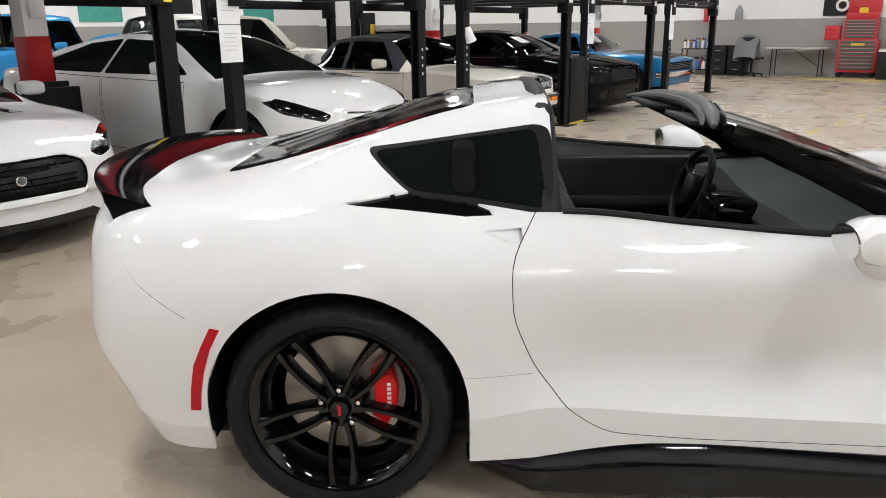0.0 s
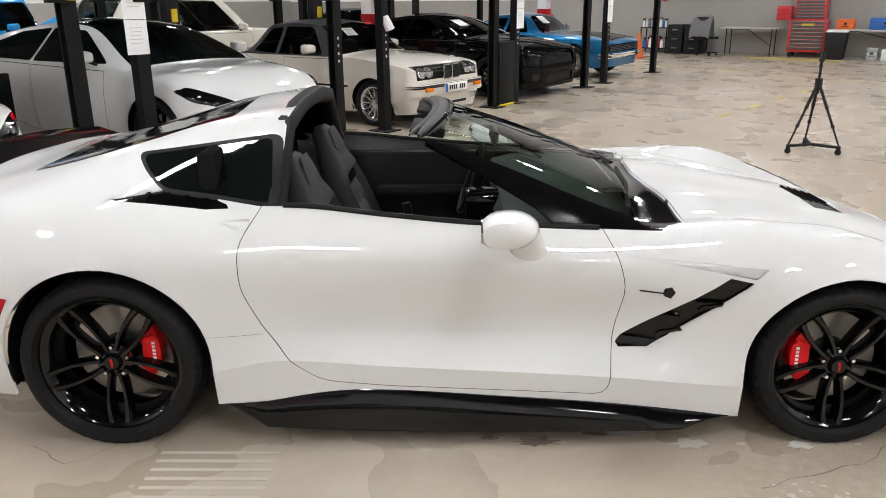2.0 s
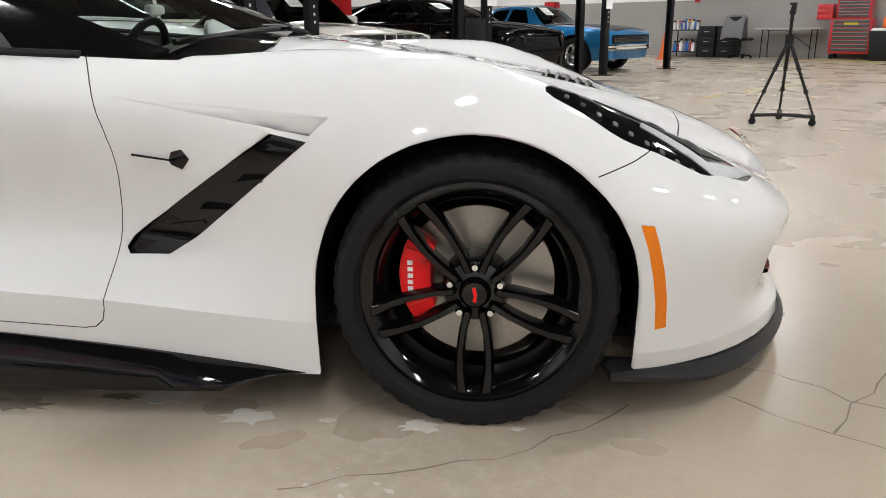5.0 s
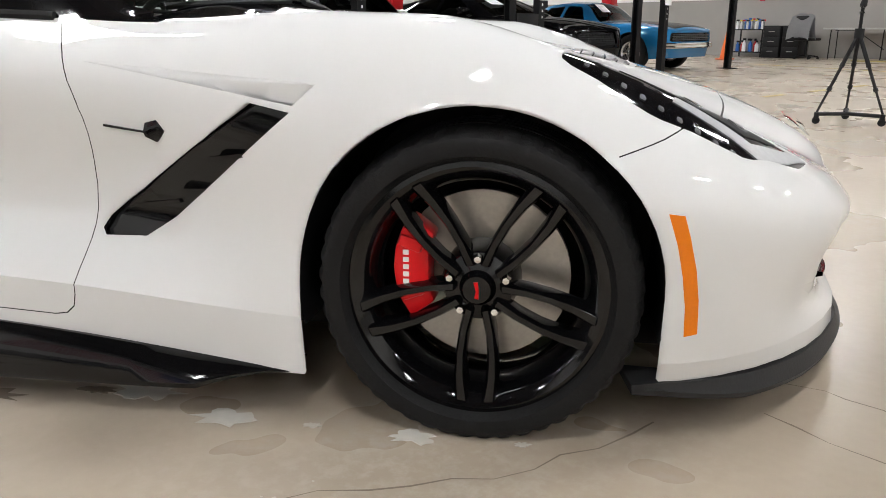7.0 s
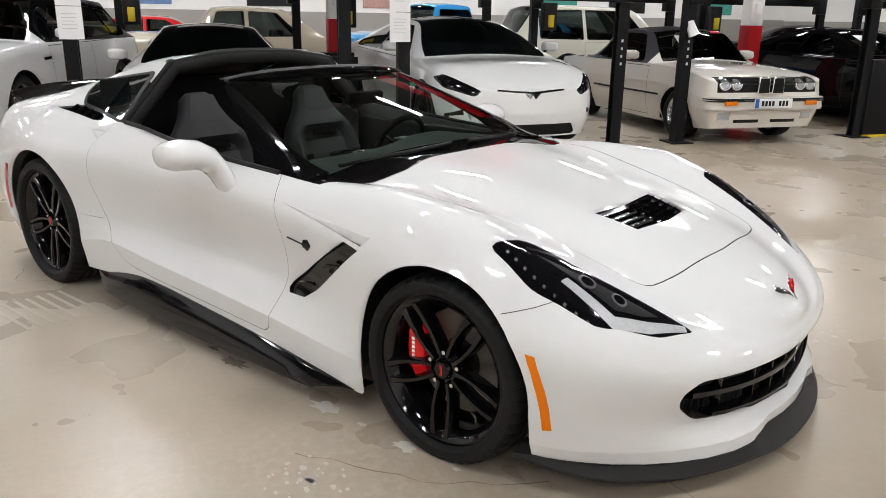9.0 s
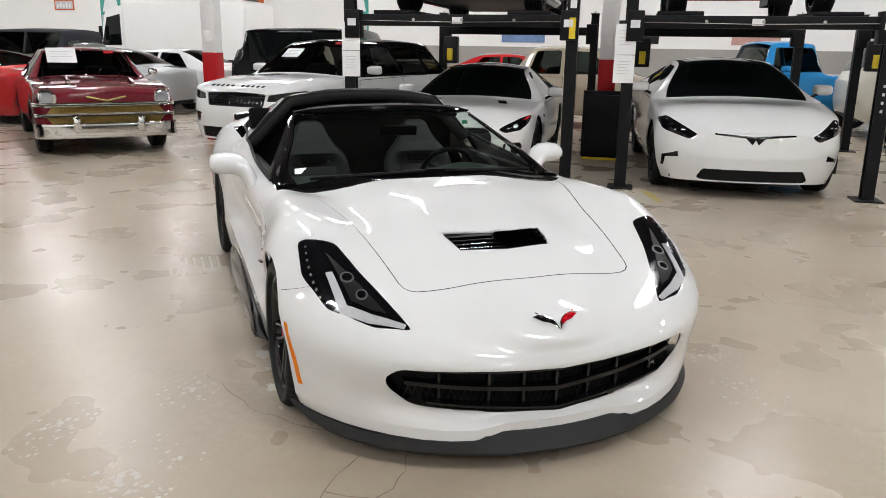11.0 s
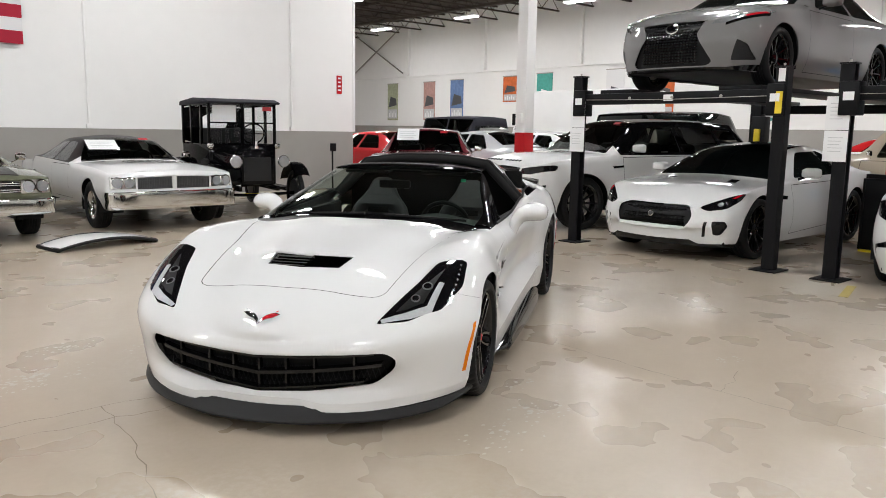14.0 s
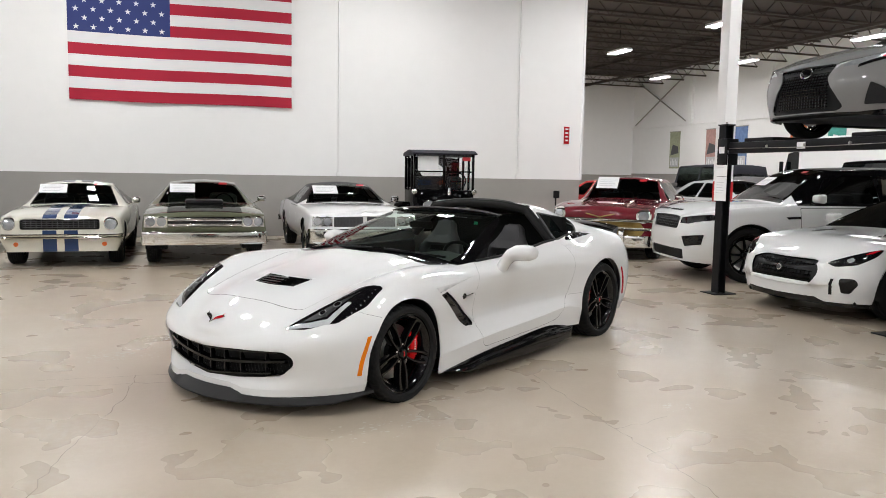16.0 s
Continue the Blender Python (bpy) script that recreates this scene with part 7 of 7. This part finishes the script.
def banner(y0, y1, z0, z1, mat, label):
    root = empty("wall_banner", HALL, label, "banner", "wall banners")
    part("sheet", box(X0 + .01, X0 + .03, y0, y1, z0, z1), mat, root, smooth=False)
    h = z1 - z0
    w = y1 - y0
    part("print_band", box(X0 + .03, X0 + .034, y0 + .06 * w, y1 - .06 * w, z0 + .05 * h, z0 + .30 * h), "ink" if mat != "flag_white" else "wall_grey", root, smooth=False)
    part("print_block", prism([(y0 + .1 * w, z0 + .36 * h), (y1 - .1 * w, z0 + .42 * h), (y1 - .18 * w, z0 + .60 * h), (y0 + .3 * w, z0 + .66 * h)], X0 + .03, X0 + .034, "x"), "drawer" if mat != "banner_teal" else "paper", root, smooth=False)
    for k in range(5):
        part("print_stroke", box(X0 + .034, X0 + .037, y0 + (.15 + .15 * k) * w, y0 + (.22 + .15 * k) * w, z0 + .09 * h, z0 + (.20 + .05 * (k % 2)) * h), "paper", root, smooth=False)
    part("rail", box(X0 + .01, X0 + .05, y0 - .02, y1 + .02, z1, z1 + .04), "steel", root)


banner(-30.2, -29.3, 1.9, 3.85, "banner_green", "tall green and white printed wall banner")
banner(-27.1, -26.2, 1.9, 3.85, "banner_rose", "tall rose printed wall banner")
banner(-25.0, -24.05, 1.9, 3.88, "banner_blue", "tall blue printed wall banner")
banner(-21.3, -20.4, 2.75, 3.9, "banner_orange", "tall orange and red printed wall banner")
banner(-19.2, -18.3, 2.0, 3.95, "banner_teal", "tall teal printed wall banner")
banner(-15.4, -14.5, 2.0, 3.95, "flag_white", "tall white printed wall banner")
banner(-13.2, -12.2, 1.75, 4.0, "banner_orange", "tall orange printed wall banner")
banner(-9.0, -8.1, 1.9, 3.95, "banner_teal", "tall teal printed wall banner")
for y, mt in ((-3.2, "banner_blue"), (.6, "plastic_black"), (4.4, "banner_rose"), (10.8, "banner_teal"), (13.6, "plastic_black"), (17.4, "banner_teal")):
    ob = part("wall_poster", box(X0 + .01, X0 + .03, y, y + 1.5, 1.75, 2.5), mt, None, m=HALL, smooth=False)
    tagged(ob, "framed dark printed poster on the far wall", "poster", "wall posters")
cross = empty("wall_brace", HALL, "grey steel cross bracing on the far wall", "brace", kind="structure")
part("brace", tube([(X0 + .1, -33.6, 4.4), (X0 + .1, -28.8, 6.9)], .035, 6), "steel", cross)
part("brace", tube([(X0 + .1, -33.6, 6.9), (X0 + .1, -28.8, 4.4)], .035, 6), "steel", cross)
ledge = part("wall_ledge", box(X0, X0 + .1, Y0, Y1, 4.18, 4.26), "wall_white", m=HALL, smooth=False)
tagged(ledge, "white horizontal ledge along the hall wall", "ledge", kind="structure")
for y in (-28.4, -22.6, -16.8, -11.0, -5.2, .6):
    p = part("wall_pilaster", box(X0, X0 + .16, y - .14, y + .14, 4.26, ZC), "wall_white", m=HALL, smooth=False)
    tagged(p, "white painted steel wall post", "post", "wall posts", "structure")
sg = empty("post_sign", at(-6.5, -10.75), "small square sign on a thin post", "sign")
part("pole", tube([(0, 0, 0), (0, 0, .95)], .02, 8), "post", sg)
part("plate", box(-.08, .08, .02, .04, .88, 1.06, .006), "post", sg)
part("foot", lathe([(0, .02), (.15, .015), (.16, 0)], 20, "z"), "post", sg)

# ---- work bench side ----
def tool_chest():
    root = empty("tool_chest", at(-2.43, 20.95), "red tool chest with many dark drawers", "tool chest")
    part("lower_cabinet", box(-.48, .48, -.26, .26, .14, 1.0, .015), "tool_red", root)
    part("upper_cabinet", box(-.40, .40, -.18, .24, 1.0, 1.52, .015), "tool_red", root)
    part("top_tray", box(-.38, .40, -.16, .24, 1.52, 1.68, .01), "tool_red", root)
    part("lid", box(-.40, .40, .18, .24, 1.68, 2.02, .01), "tool_red", root)
    part("side_box", box(-.86, -.49, -.16, .2, .98, 1.36, .01), "tool_red", root)
    for k in range(8):
        z = .20 + k * .098
        d = part("drawer", box(-.42, .42, -.275, -.26, z, z + .082, .006), "drawer", root)
        part("handle", box(-.40, .40, -.287, -.272, z + .068, z + .080, .003), "steel", d)
    for k in range(6):
        z = 1.03 + k * .08
        d = part("drawer", box(-.35, .35, -.195, -.18, z, z + .066, .005), "drawer", root)
        part("handle", box(-.34, .34, -.205, -.192, z + .054, z + .064, .003), "steel", d)
    for k in range(3):
        part("side_drawer", box(-.84, -.51, -.175, -.16, 1.0 + k * .115, 1.1 + k * .115, .006), "tool_red", root)
    part("maker_plate", box(-.16, .16, -.281, -.276, .84, .90), "yellow", root)
    for x in (-.4, .4):
        for y in (-.2, .2):
            part("caster", lathe([(0, -.02), (.06, -.02), (.065, 0), (.06, .02), (0, .02)], 16, "y"), "rubber", root, "", pose(x, y, .066))
    part("gold_tool", box(-.1, .12, -.05, .05, 1.68, 1.82, .03), "yellow", root)


tool_chest()


def table(x0, x1, y, z, label):
    root = empty("work_table", at((x0 + x1) / 2, y), label, "table", "work tables")
    w = (x1 - x0) / 2
    part("top", box(-w, w, -.34, .34, z - .04, z, .008), "table_top", root)
    for x in (-w + .18, w - .18):
        part("leg_frame", tube([(x, -.28, 0), (x, -.26, z - .05), (x, .26, z - .05), (x, .28, 0)], .014, 8), "post", root)
    part("brace_bar", tube([(-w + .2, 0, z - .06), (-w + .7, 0, z - .06), (w - .2, 0, .25)], .010, 6), "post", root)


table(-4.75, -3.15, 20.9, .78, "grey folding table against the wall")
table(-1.9, .9, 20.9, .76, "long dark work table with tool cases")


def cabinet(x, y, w, h, d):
    root = empty("drawer_cabinet", at(x, y), "black metal filing cabinet with drawers", "cabinet", "filing cabinets")
    part("body", box(-w / 2, w / 2, -d / 2, d / 2, 0, h, .008), "plastic_black", root)
    for k in range(3):
        z0 = .04 + k * (h - .06) / 3
        dr = part("drawer", box(-w / 2 + .015, w / 2 - .015, -d / 2 - .018, -d / 2, z0, z0 + (h - .06) / 3 - .02, .006), "plastic_black", root)
        part("handle", box(-.08, .08, -d / 2 - .034, -d / 2 - .016, z0 + .12, z0 + .14, .004), "steel", dr)


cabinet(-6.05, 20.85, .46, .84, .6)
cabinet(-5.53, 20.85, .46, .84, .6)


def bottle(x, y, z, h, r, mat, cap):
    root = empty("spray_bottle", at(x, y, z, (x * 97) % 90), "plastic cleaning bottle on the bench", "bottle", "cleaning bottles")
    part("body", lathe([(0, 0), (r, 0), (r, h * .55), (r * .8, h * .68), (r * .35, h * .76), (r * .35, h * .84)], 14, "z"), mat, root)
    part("trigger", box(-.035, .05, -.015, .015, h * .84, h, .006), cap, root)


rb = random.Random(4)
bench = empty("supply_cart", at(-6.75, 20.9), "dark cart crowded with cleaning supplies", "cart")
part("top_shelf", box(-.42, .42, -.25, .25, .72, .75, .005), "plastic_black", bench)
part("low_shelf", box(-.42, .42, -.25, .25, .12, .15, .005), "plastic_black", bench)
for x in (-.4, .4):
    for y in (-.23, .23):
        part("upright", box(x - .015, x + .015, y - .015, y + .015, 0, .75), "post", bench)
for k in range(13):
    bottle(-7.10 + k * .058, 20.72 + .12 * (k % 3), .75, .24 + .06 * rb.random(), .03, ("paper", "paper", "plastic_blue", "lamp_clear")[k % 4], ("plastic_black", "yellow", "plastic_blue", "tool_red")[k % 4])
for k in range(8):
    bottle(-7.05 + k * .09, 20.75 + .1 * (k % 2), .15, .28 + .08 * rb.random(), .05, ("plastic_blue", "tool_red", "paper", "cloth_grey")[k % 4], "plastic_black")


def office_chair():
    root = empty("office_chair", at(-5.0, 20.25, 0, 160), "black swivel chair with a grey jacket over its back", "chair")
    part("seat", box(-.24, .24, -.24, .24, .46, .53, .03), "plastic_black", root)
    part("back", box(-.22, .22, .20, .27, .60, 1.08, .03), "plastic_black", root)
    part("stem", tube([(0, 0, .1), (0, 0, .46)], .03, 10), "post", root)
    part("back_bar", tube([(0, .1, .45), (0, .26, .5), (0, .25, .66)], .018, 8), "post", root)
    for k in range(5):
        a = k * math.tau / 5
        lg = part("leg", tube([(0, 0, .10), (.30 * math.cos(a), .30 * math.sin(a), .07)], .02, 6), "post", root)
        part("caster", lathe([(0, -.015), (.03, -.015), (.03, .015), (0, .015)], 12, "y"), "rubber", lg, "", pose(.30 * math.cos(a), .30 * math.sin(a), .031))
    bm = bmesh.new()
    rows = []
    for i in range(13):
        u = i / 12
        row = []
        for j in range(15):
            v = j / 14
            drop = .58 * (abs(v - .5) * 2) ** 1.2
            row.append(bm.verts.new((-.34 + .68 * u + .02 * math.sin(9 * v), .235 + (.5 - v) * .30 + .02 * math.sin(7 * u + 3 * v), 1.14 - drop - .07 * (abs(u - .5) * 2) ** 2 + .012 * math.sin(12 * u))))
        rows.append(row)
    for p, q in zip(rows, rows[1:]):
        for k in range(14):
            bm.faces.new((p[k], p[k + 1], q[k + 1], q[k]))
    bmesh.ops.solidify(bm, geom=bm.faces, thickness=.015)
    jk = part("jacket", bm, "cloth_grey", None, m=at(-5.0, 20.25, 0, 160))
    tagged(jk, "grey jacket draped over an office chair", "jacket")


office_chair()


def case(name, x, y, z, w, d, h, mat, label, cat, rz=0):
    root = empty(name, at(x, y, z, rz), label, cat)
    part("body", box(-w / 2, w / 2, -d / 2, d / 2, 0, h * .55, .012), mat, root)
    part("lid", box(-w / 2, w / 2, -d / 2, d / 2, h * .56, h, .012), mat, root)
    part("latch", box(-.04, .04, -d / 2 - .012, -d / 2, h * .45, h * .65, .004), "plastic_black", root)
    part("handle", tube([(-.08, -d / 2, h * .3), (-.08, -d / 2 - .03, h * .3), (.08, -d / 2 - .03, h * .3), (.08, -d / 2, h * .3)], .01, 6), "plastic_black", root)


case("tool_case", -.55, 20.8, .76, .75, .4, .30, "plastic_blue", "blue plastic tool case on the work table", "case")
case("tool_case", .25, 20.85, .76, .6, .3, .42, "plastic_black", "black plastic tool case on the work table", "case")
case("parts_box", -1.5, 20.8, .76, .42, .35, .26, "plastic_orange", "orange and white carton on the work table", "box")
case("fuel_can", .35, 20.3, 0, .45, .3, .34, "tool_red", "red plastic fuel can on the floor", "can", 12)
case("fluid_box", -.25, 20.45, 0, .5, .34, .28, "paper", "white carton of fluid on the floor", "box", -8)
case("fluid_box", -.75, 20.5, 0, .24, .24, .32, "lamp_clear", "clear fluid jug on the floor", "jug", 5)
case("tool_cart_box", -.02, 20.35, .29, .3, .25, .08, "yellow", "yellow tool box on a carton", "box", 3)
bin_ = empty("waste_bin", at(-1.62, 20.35), "black plastic waste bin", "bin")
part("body", prism([(-.22, 0), (.22, 0), (.27, .70), (-.27, .70)], -.2, .2, "y", .02), "plastic_black", bin_)
part("liner", box(-.24, .26, -.18, .18, .68, .76, .03), "paper", bin_)
for x, w in ((-3.5, .95), (-1.0, 1.1)):
    ob = part("wall_poster", box(x, x + w, Y1 - .03, Y1 - .01, 1.62, 2.3), "plastic_black", None, m=HALL, smooth=False)
    tagged(ob, "dark framed poster on the grey-banded wall", "poster", "wall posters")
    part("poster_ring", lathe([(.10, -.004), (.17, -.004), (.17, .004), (.10, .004)], 24, "y", True), "paper", ob, "", pose(x + w / 2, Y1 - .034, 1.9))
fl = empty("hanging_shirt", at(-5.75, 21.3), "pale shirt hanging on a wall hook", "shirt")
part("cloth", prism([(-.12, 1.55), (.12, 1.55), (.10, 1.85), (0, 1.98), (-.10, 1.85)], -.03, .03, "y", .01), "cloth_grey", fl)
ex = empty("extinguisher", at(-6.7, 21.28), "red fire extinguisher hung on the wall", "extinguisher")
part("cylinder", lathe([(0, 1.5), (.07, 1.5), (.075, 1.54), (.075, 1.9), (.03, 1.98), (.02, 2.03)], 16, "z"), "tool_red", ex)
cone = empty("traffic_cone", at(-6.4, 18.6), "orange plastic traffic cone on the floor", "cone")
part("base", box(-.18, .18, -.18, .18, 0, .03, .01), "plastic_orange", cone)
part("body", lathe([(.14, .03), (.03, .66), (.025, .68), (0, .68)], 20, "z"), "plastic_orange", cone)


def tripod():
    root = empty("tripod", at(.42, 6.12, 0, 20), "black camera tripod on a wheeled dolly", "tripod")
    feet = [Vector((.30 * math.cos(a), .30 * math.sin(a), .10)) for a in (math.radians(90), math.radians(215), math.radians(325))]
    top = Vector((0, 0, .74))
    for f in feet:
        lg = part("leg", tube([top + (f - top) * .06, top + (f - top) * .4, top + (f - top) * .41, top + (f - top) * .7, top + (f - top) * .71, f], .014, 8, scale=[1.2, 1.2, .95, .95, .72, .72]), "plastic_black", root)
        for u in (.4, .7):
            part("leg_lock", tube([top + (f - top) * (u - .02), top + (f - top) * (u + .02)], .02, 8), "plastic_black", lg)
        arm = part("dolly_arm", tube([Vector((0, 0, .08)), Vector((f.x, f.y, .085))], .016, 8), "plastic_black", root)
        part("caster_fork", box(f.x - .02, f.x + .02, f.y - .02, f.y + .02, .05, .10, .004), "plastic_black", arm)
        part("caster", lathe([(0, -.014), (.03, -.014), (.032, 0), (.03, .014), (0, .014)], 14, "y"), "rubber", arm, "", pose(f.x, f.y, .0325))
    part("centre_column", tube([(0, 0, .62), (0, 0, .98)], .014, 10), "plastic_black", root)
    part("collar", tube([(0, 0, .70), (0, 0, .78)], .038, 12), "plastic_black", root)
    part("head", tube([(0, 0, .90), (0, 0, .96), (.01, 0, 1.03)], .026, 10, scale=[1, 1.1, .8]), "plastic_black", root)
    part("head_plate", box(-.03, .03, -.02, .02, 1.03, 1.05, .004), "plastic_black", root)


tripod()


def roof_panel():
    """The show car's lift-out roof, lying white side up on the floor."""
    root = empty("roof_panel", at(.55, -5.0, 0, 10), "white lift-out car roof panel lying on the floor", "roof panel")
    bm = bmesh.new()
    rows = []
    for i in range(17):
        u = -1 + 2 * i / 16
        row = []
        for j in range(9):
            v = -1 + 2 * j / 8
            row.append(bm.verts.new((.60 * u, .27 * v * (1 - .08 * u * u), .03 + .085 * (1 - u * u) + .02 * (1 - v * v))))
        rows.append(row)
    for p, q in zip(rows, rows[1:]):
        for k in range(8):
            bm.faces.new((p[k], p[k + 1], q[k + 1], q[k]))
    bmesh.ops.recalc_face_normals(bm, faces=bm.faces)
    bmesh.ops.solidify(bm, geom=bm.faces, thickness=.03)
    part("skin", bm, "white", root)
    pts = []
    for u in [-1 + 2 * i / 16 for i in range(17)]:
        pts.append((.60 * u, .27 * (1 - .08 * u * u), .02 + .085 * (1 - u * u)))
    for s in (1, -1):
        part("edge_seal", tube([(x, s * y, z) for x, y, z in pts], .018, 8), "rubber", root)
    for x in (-.58, .58):
        part("foot_seal", box(x - .02, x + .02, -.25, .25, .0, .05, .01), "rubber", root)


roof_panel()


# ---- floor marks ----
def crack(pts, w=.010, seed=1):
    w *= .65
    r = random.Random(seed)
    path = []
    for (ax, ay), (bx, by) in zip(pts, pts[1:]):
        n = max(3, int(math.hypot(bx - ax, by - ay) / .07))
        for i in range(n):
            u = i / n
            path.append((ax + (bx - ax) * u + r.uniform(-.018, .018), ay + (by - ay) * u + r.uniform(-.018, .018)))
    path.append(pts[-1])
    bm = bmesh.new()
    vs = []
    for i, (x, y) in enumerate(path):
        a, b = path[max(0, i - 1)], path[min(len(path) - 1, i + 1)]
        d = Vector((b[0] - a[0], b[1] - a[1])).normalized()
        h = w * r.uniform(.1, .4)
        vs.append((bm.verts.new((x - d.y * h, y + d.x * h, .0012)), bm.verts.new((x + d.y * h, y - d.x * h, .0012))))
    for p, q in zip(vs, vs[1:]):
        bm.faces.new((p[0], p[1], q[1], q[0]))
    tagged(part("floor_crack", bm, "crack", m=HALL, smooth=False), "thin dark crack in the concrete floor", "crack", "floor cracks", "structure")


crack([(-.47, .86), (-.45, 1.34), (-.42, 1.74), (-.42, 2.34), (-.41, 2.9), (-.37, 3.5)], .013, 2)
crack([(-.40, 2.34), (-.62, 2.30), (-.84, 2.22)], .008, 3)
crack([(2.28, .48), (2.28, .80), (2.34, 1.2), (2.44, 1.66), (2.54, 2.12), (2.61, 2.6)], .013, 4)
crack([(4.6, .60), (3.06, .62), (2.5, .65), (2.05, .68), (1.7, .64)], .011, 5)
crack([(1.48, -.46), (1.67, -.22), (1.79, -.02), (1.86, .3)], .012, 6)
crack([(2.02, .48), (2.24, .47), (2.5, .46), (2.9, .44)], .012, 8)
crack([(-.57, -3.6), (-.55, -2.5), (-.50, -2.0)], .011, 10)
crack([(-.85, -1.73), (-.62, -1.71), (-.58, -1.5)], .010, 13)
crack([(-2.2, 1.3), (-2.9, 2.6), (-3.0, 4.4)], .008, 11)
crack([(-9.0, 17.2), (-2, 14.4), (4, 12.6)], .008, 12)


def patch(x, y, r, mat, seed, squash=.7, rz=0.0):
    k = random.Random(seed)
    pts = []
    for i in range(22):
        a = i * math.tau / 22
        q = r * k.uniform(.45, 1.05)
        px, py = q * math.cos(a), squash * q * math.sin(a)
        pts.append((px * math.cos(rz) - py * math.sin(rz), px * math.sin(rz) + py * math.cos(rz)))
    tagged(part("floor_patch", prism(pts, .0004, .0014, "z"), mat, m=at(x, y), smooth=False), "pale worn or dark patch on the concrete floor", "patch", "floor patches", "structure")


for i, (x, y, r) in enumerate(((1.20, -.31, .075), (1.54, -.09, .06), (.97, -.36, .09), (.62, -.50, .05), (1.36, -.20, .022), (1.72, .04, .02))):
    patch(x, y, r, "flake", i + 20, .55, .6)
# dark long patches in a row along the show car's sill, in the crack colour
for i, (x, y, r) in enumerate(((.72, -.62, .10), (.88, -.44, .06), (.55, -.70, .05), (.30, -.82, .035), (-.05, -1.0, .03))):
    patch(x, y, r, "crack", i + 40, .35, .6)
for k in range(7):
    bm = box(-.22, .22, -.010, .010, .0006, .0016)
    tagged(part("floor_scuff", bm, "scuff", m=at(-.22 + .03 * k, -1.35 - .045 * k, 0, 34), smooth=False), "faint pale tyre scuff on the floor", "scuff", "tyre scuffs", "structure")


def flakes(x, y, r, count, seed):
    """A patch of small pale chips where the floor's seal has worn off."""
    k = random.Random(seed)
    bm = bmesh.new()
    for _ in range(count):
        a, d = k.uniform(0, math.tau), r * k.random() ** .7
        cx, cy, q = d * math.cos(a), .7 * d * math.sin(a), k.uniform(.004, .022) * (1.2 - d / r * .6)
        n = k.randint(5, 8)
        bm.faces.new([bm.verts.new((cx + q * k.uniform(.5, 1.2) * math.cos(i * math.tau / n), cy + .7 * q * k.uniform(.5, 1.2) * math.sin(i * math.tau / n), .0011)) for i in range(n)])
    tagged(part("floor_chips", bm, "flake", m=at(x, y), smooth=False), "pale chips worn out of the concrete floor", "floor wear", "floor wear", "stuff")


for i, (x, y, r, n) in enumerate(((2.36, -.26, .34, 90), (2.55, -.16, .24, 50), (.97, 2.01, .25, 40), (-1.0, 2.07, .13, 22), (.36, 1.54, .13, 22), (.63, 1.87, .24, 50), (1.66, -.42, .20, 45), (2.12, -.73, .26, 60))):
    flakes(x, y, r, n, 70 + i)
patch(-3.75, 1.45, .55, "scuff", 91, .55, .25)


def stripe_line(pts, w, label):
    for (ax, ay), (bx, by) in zip(pts, pts[1:]):
        L_ = math.hypot(bx - ax, by - ay)
        a = math.degrees(math.atan2(by - ay, bx - ax))
        tagged(part("floor_line", box(0, L_, -w / 2, w / 2, .0005, .002), "yellow_line", m=at(ax, ay, 0, a), smooth=False), label, "floor line", "floor lines", "structure")


stripe_line([(-4.9, 16.6), (-1.0, 14.8)], .09, "worn yellow painted floor line")
stripe_line([(-.6, 14.5), (3.5, 12.8)], .09, "worn yellow painted floor line")
for k in range(4):
    stripe_line([(-1.15 + .12 * k, 8.2 + 1.2 * k), (-1.10 + .12 * k, 8.7 + 1.2 * k)], .09, "worn yellow painted floor dash")
tagged(part("floor_paint", prism([(-3.6, 19.5), (-1.4, 19.2), (-1.2, 19.8), (-2.2, 20.3), (-3.9, 20.2)], .0005, .002, "z"), "yellow_line", m=HALL, smooth=False), "worn yellow painted floor area by tool chest", "floor paint", kind="structure")
stripe_line([(-2.9, -5.9), (-2.2, -5.6)], .06, "worn yellow painted floor dash")
stripe_line([(-4.2, 1.6), (-3.6, 1.75)], .08, "worn yellow painted floor dash")
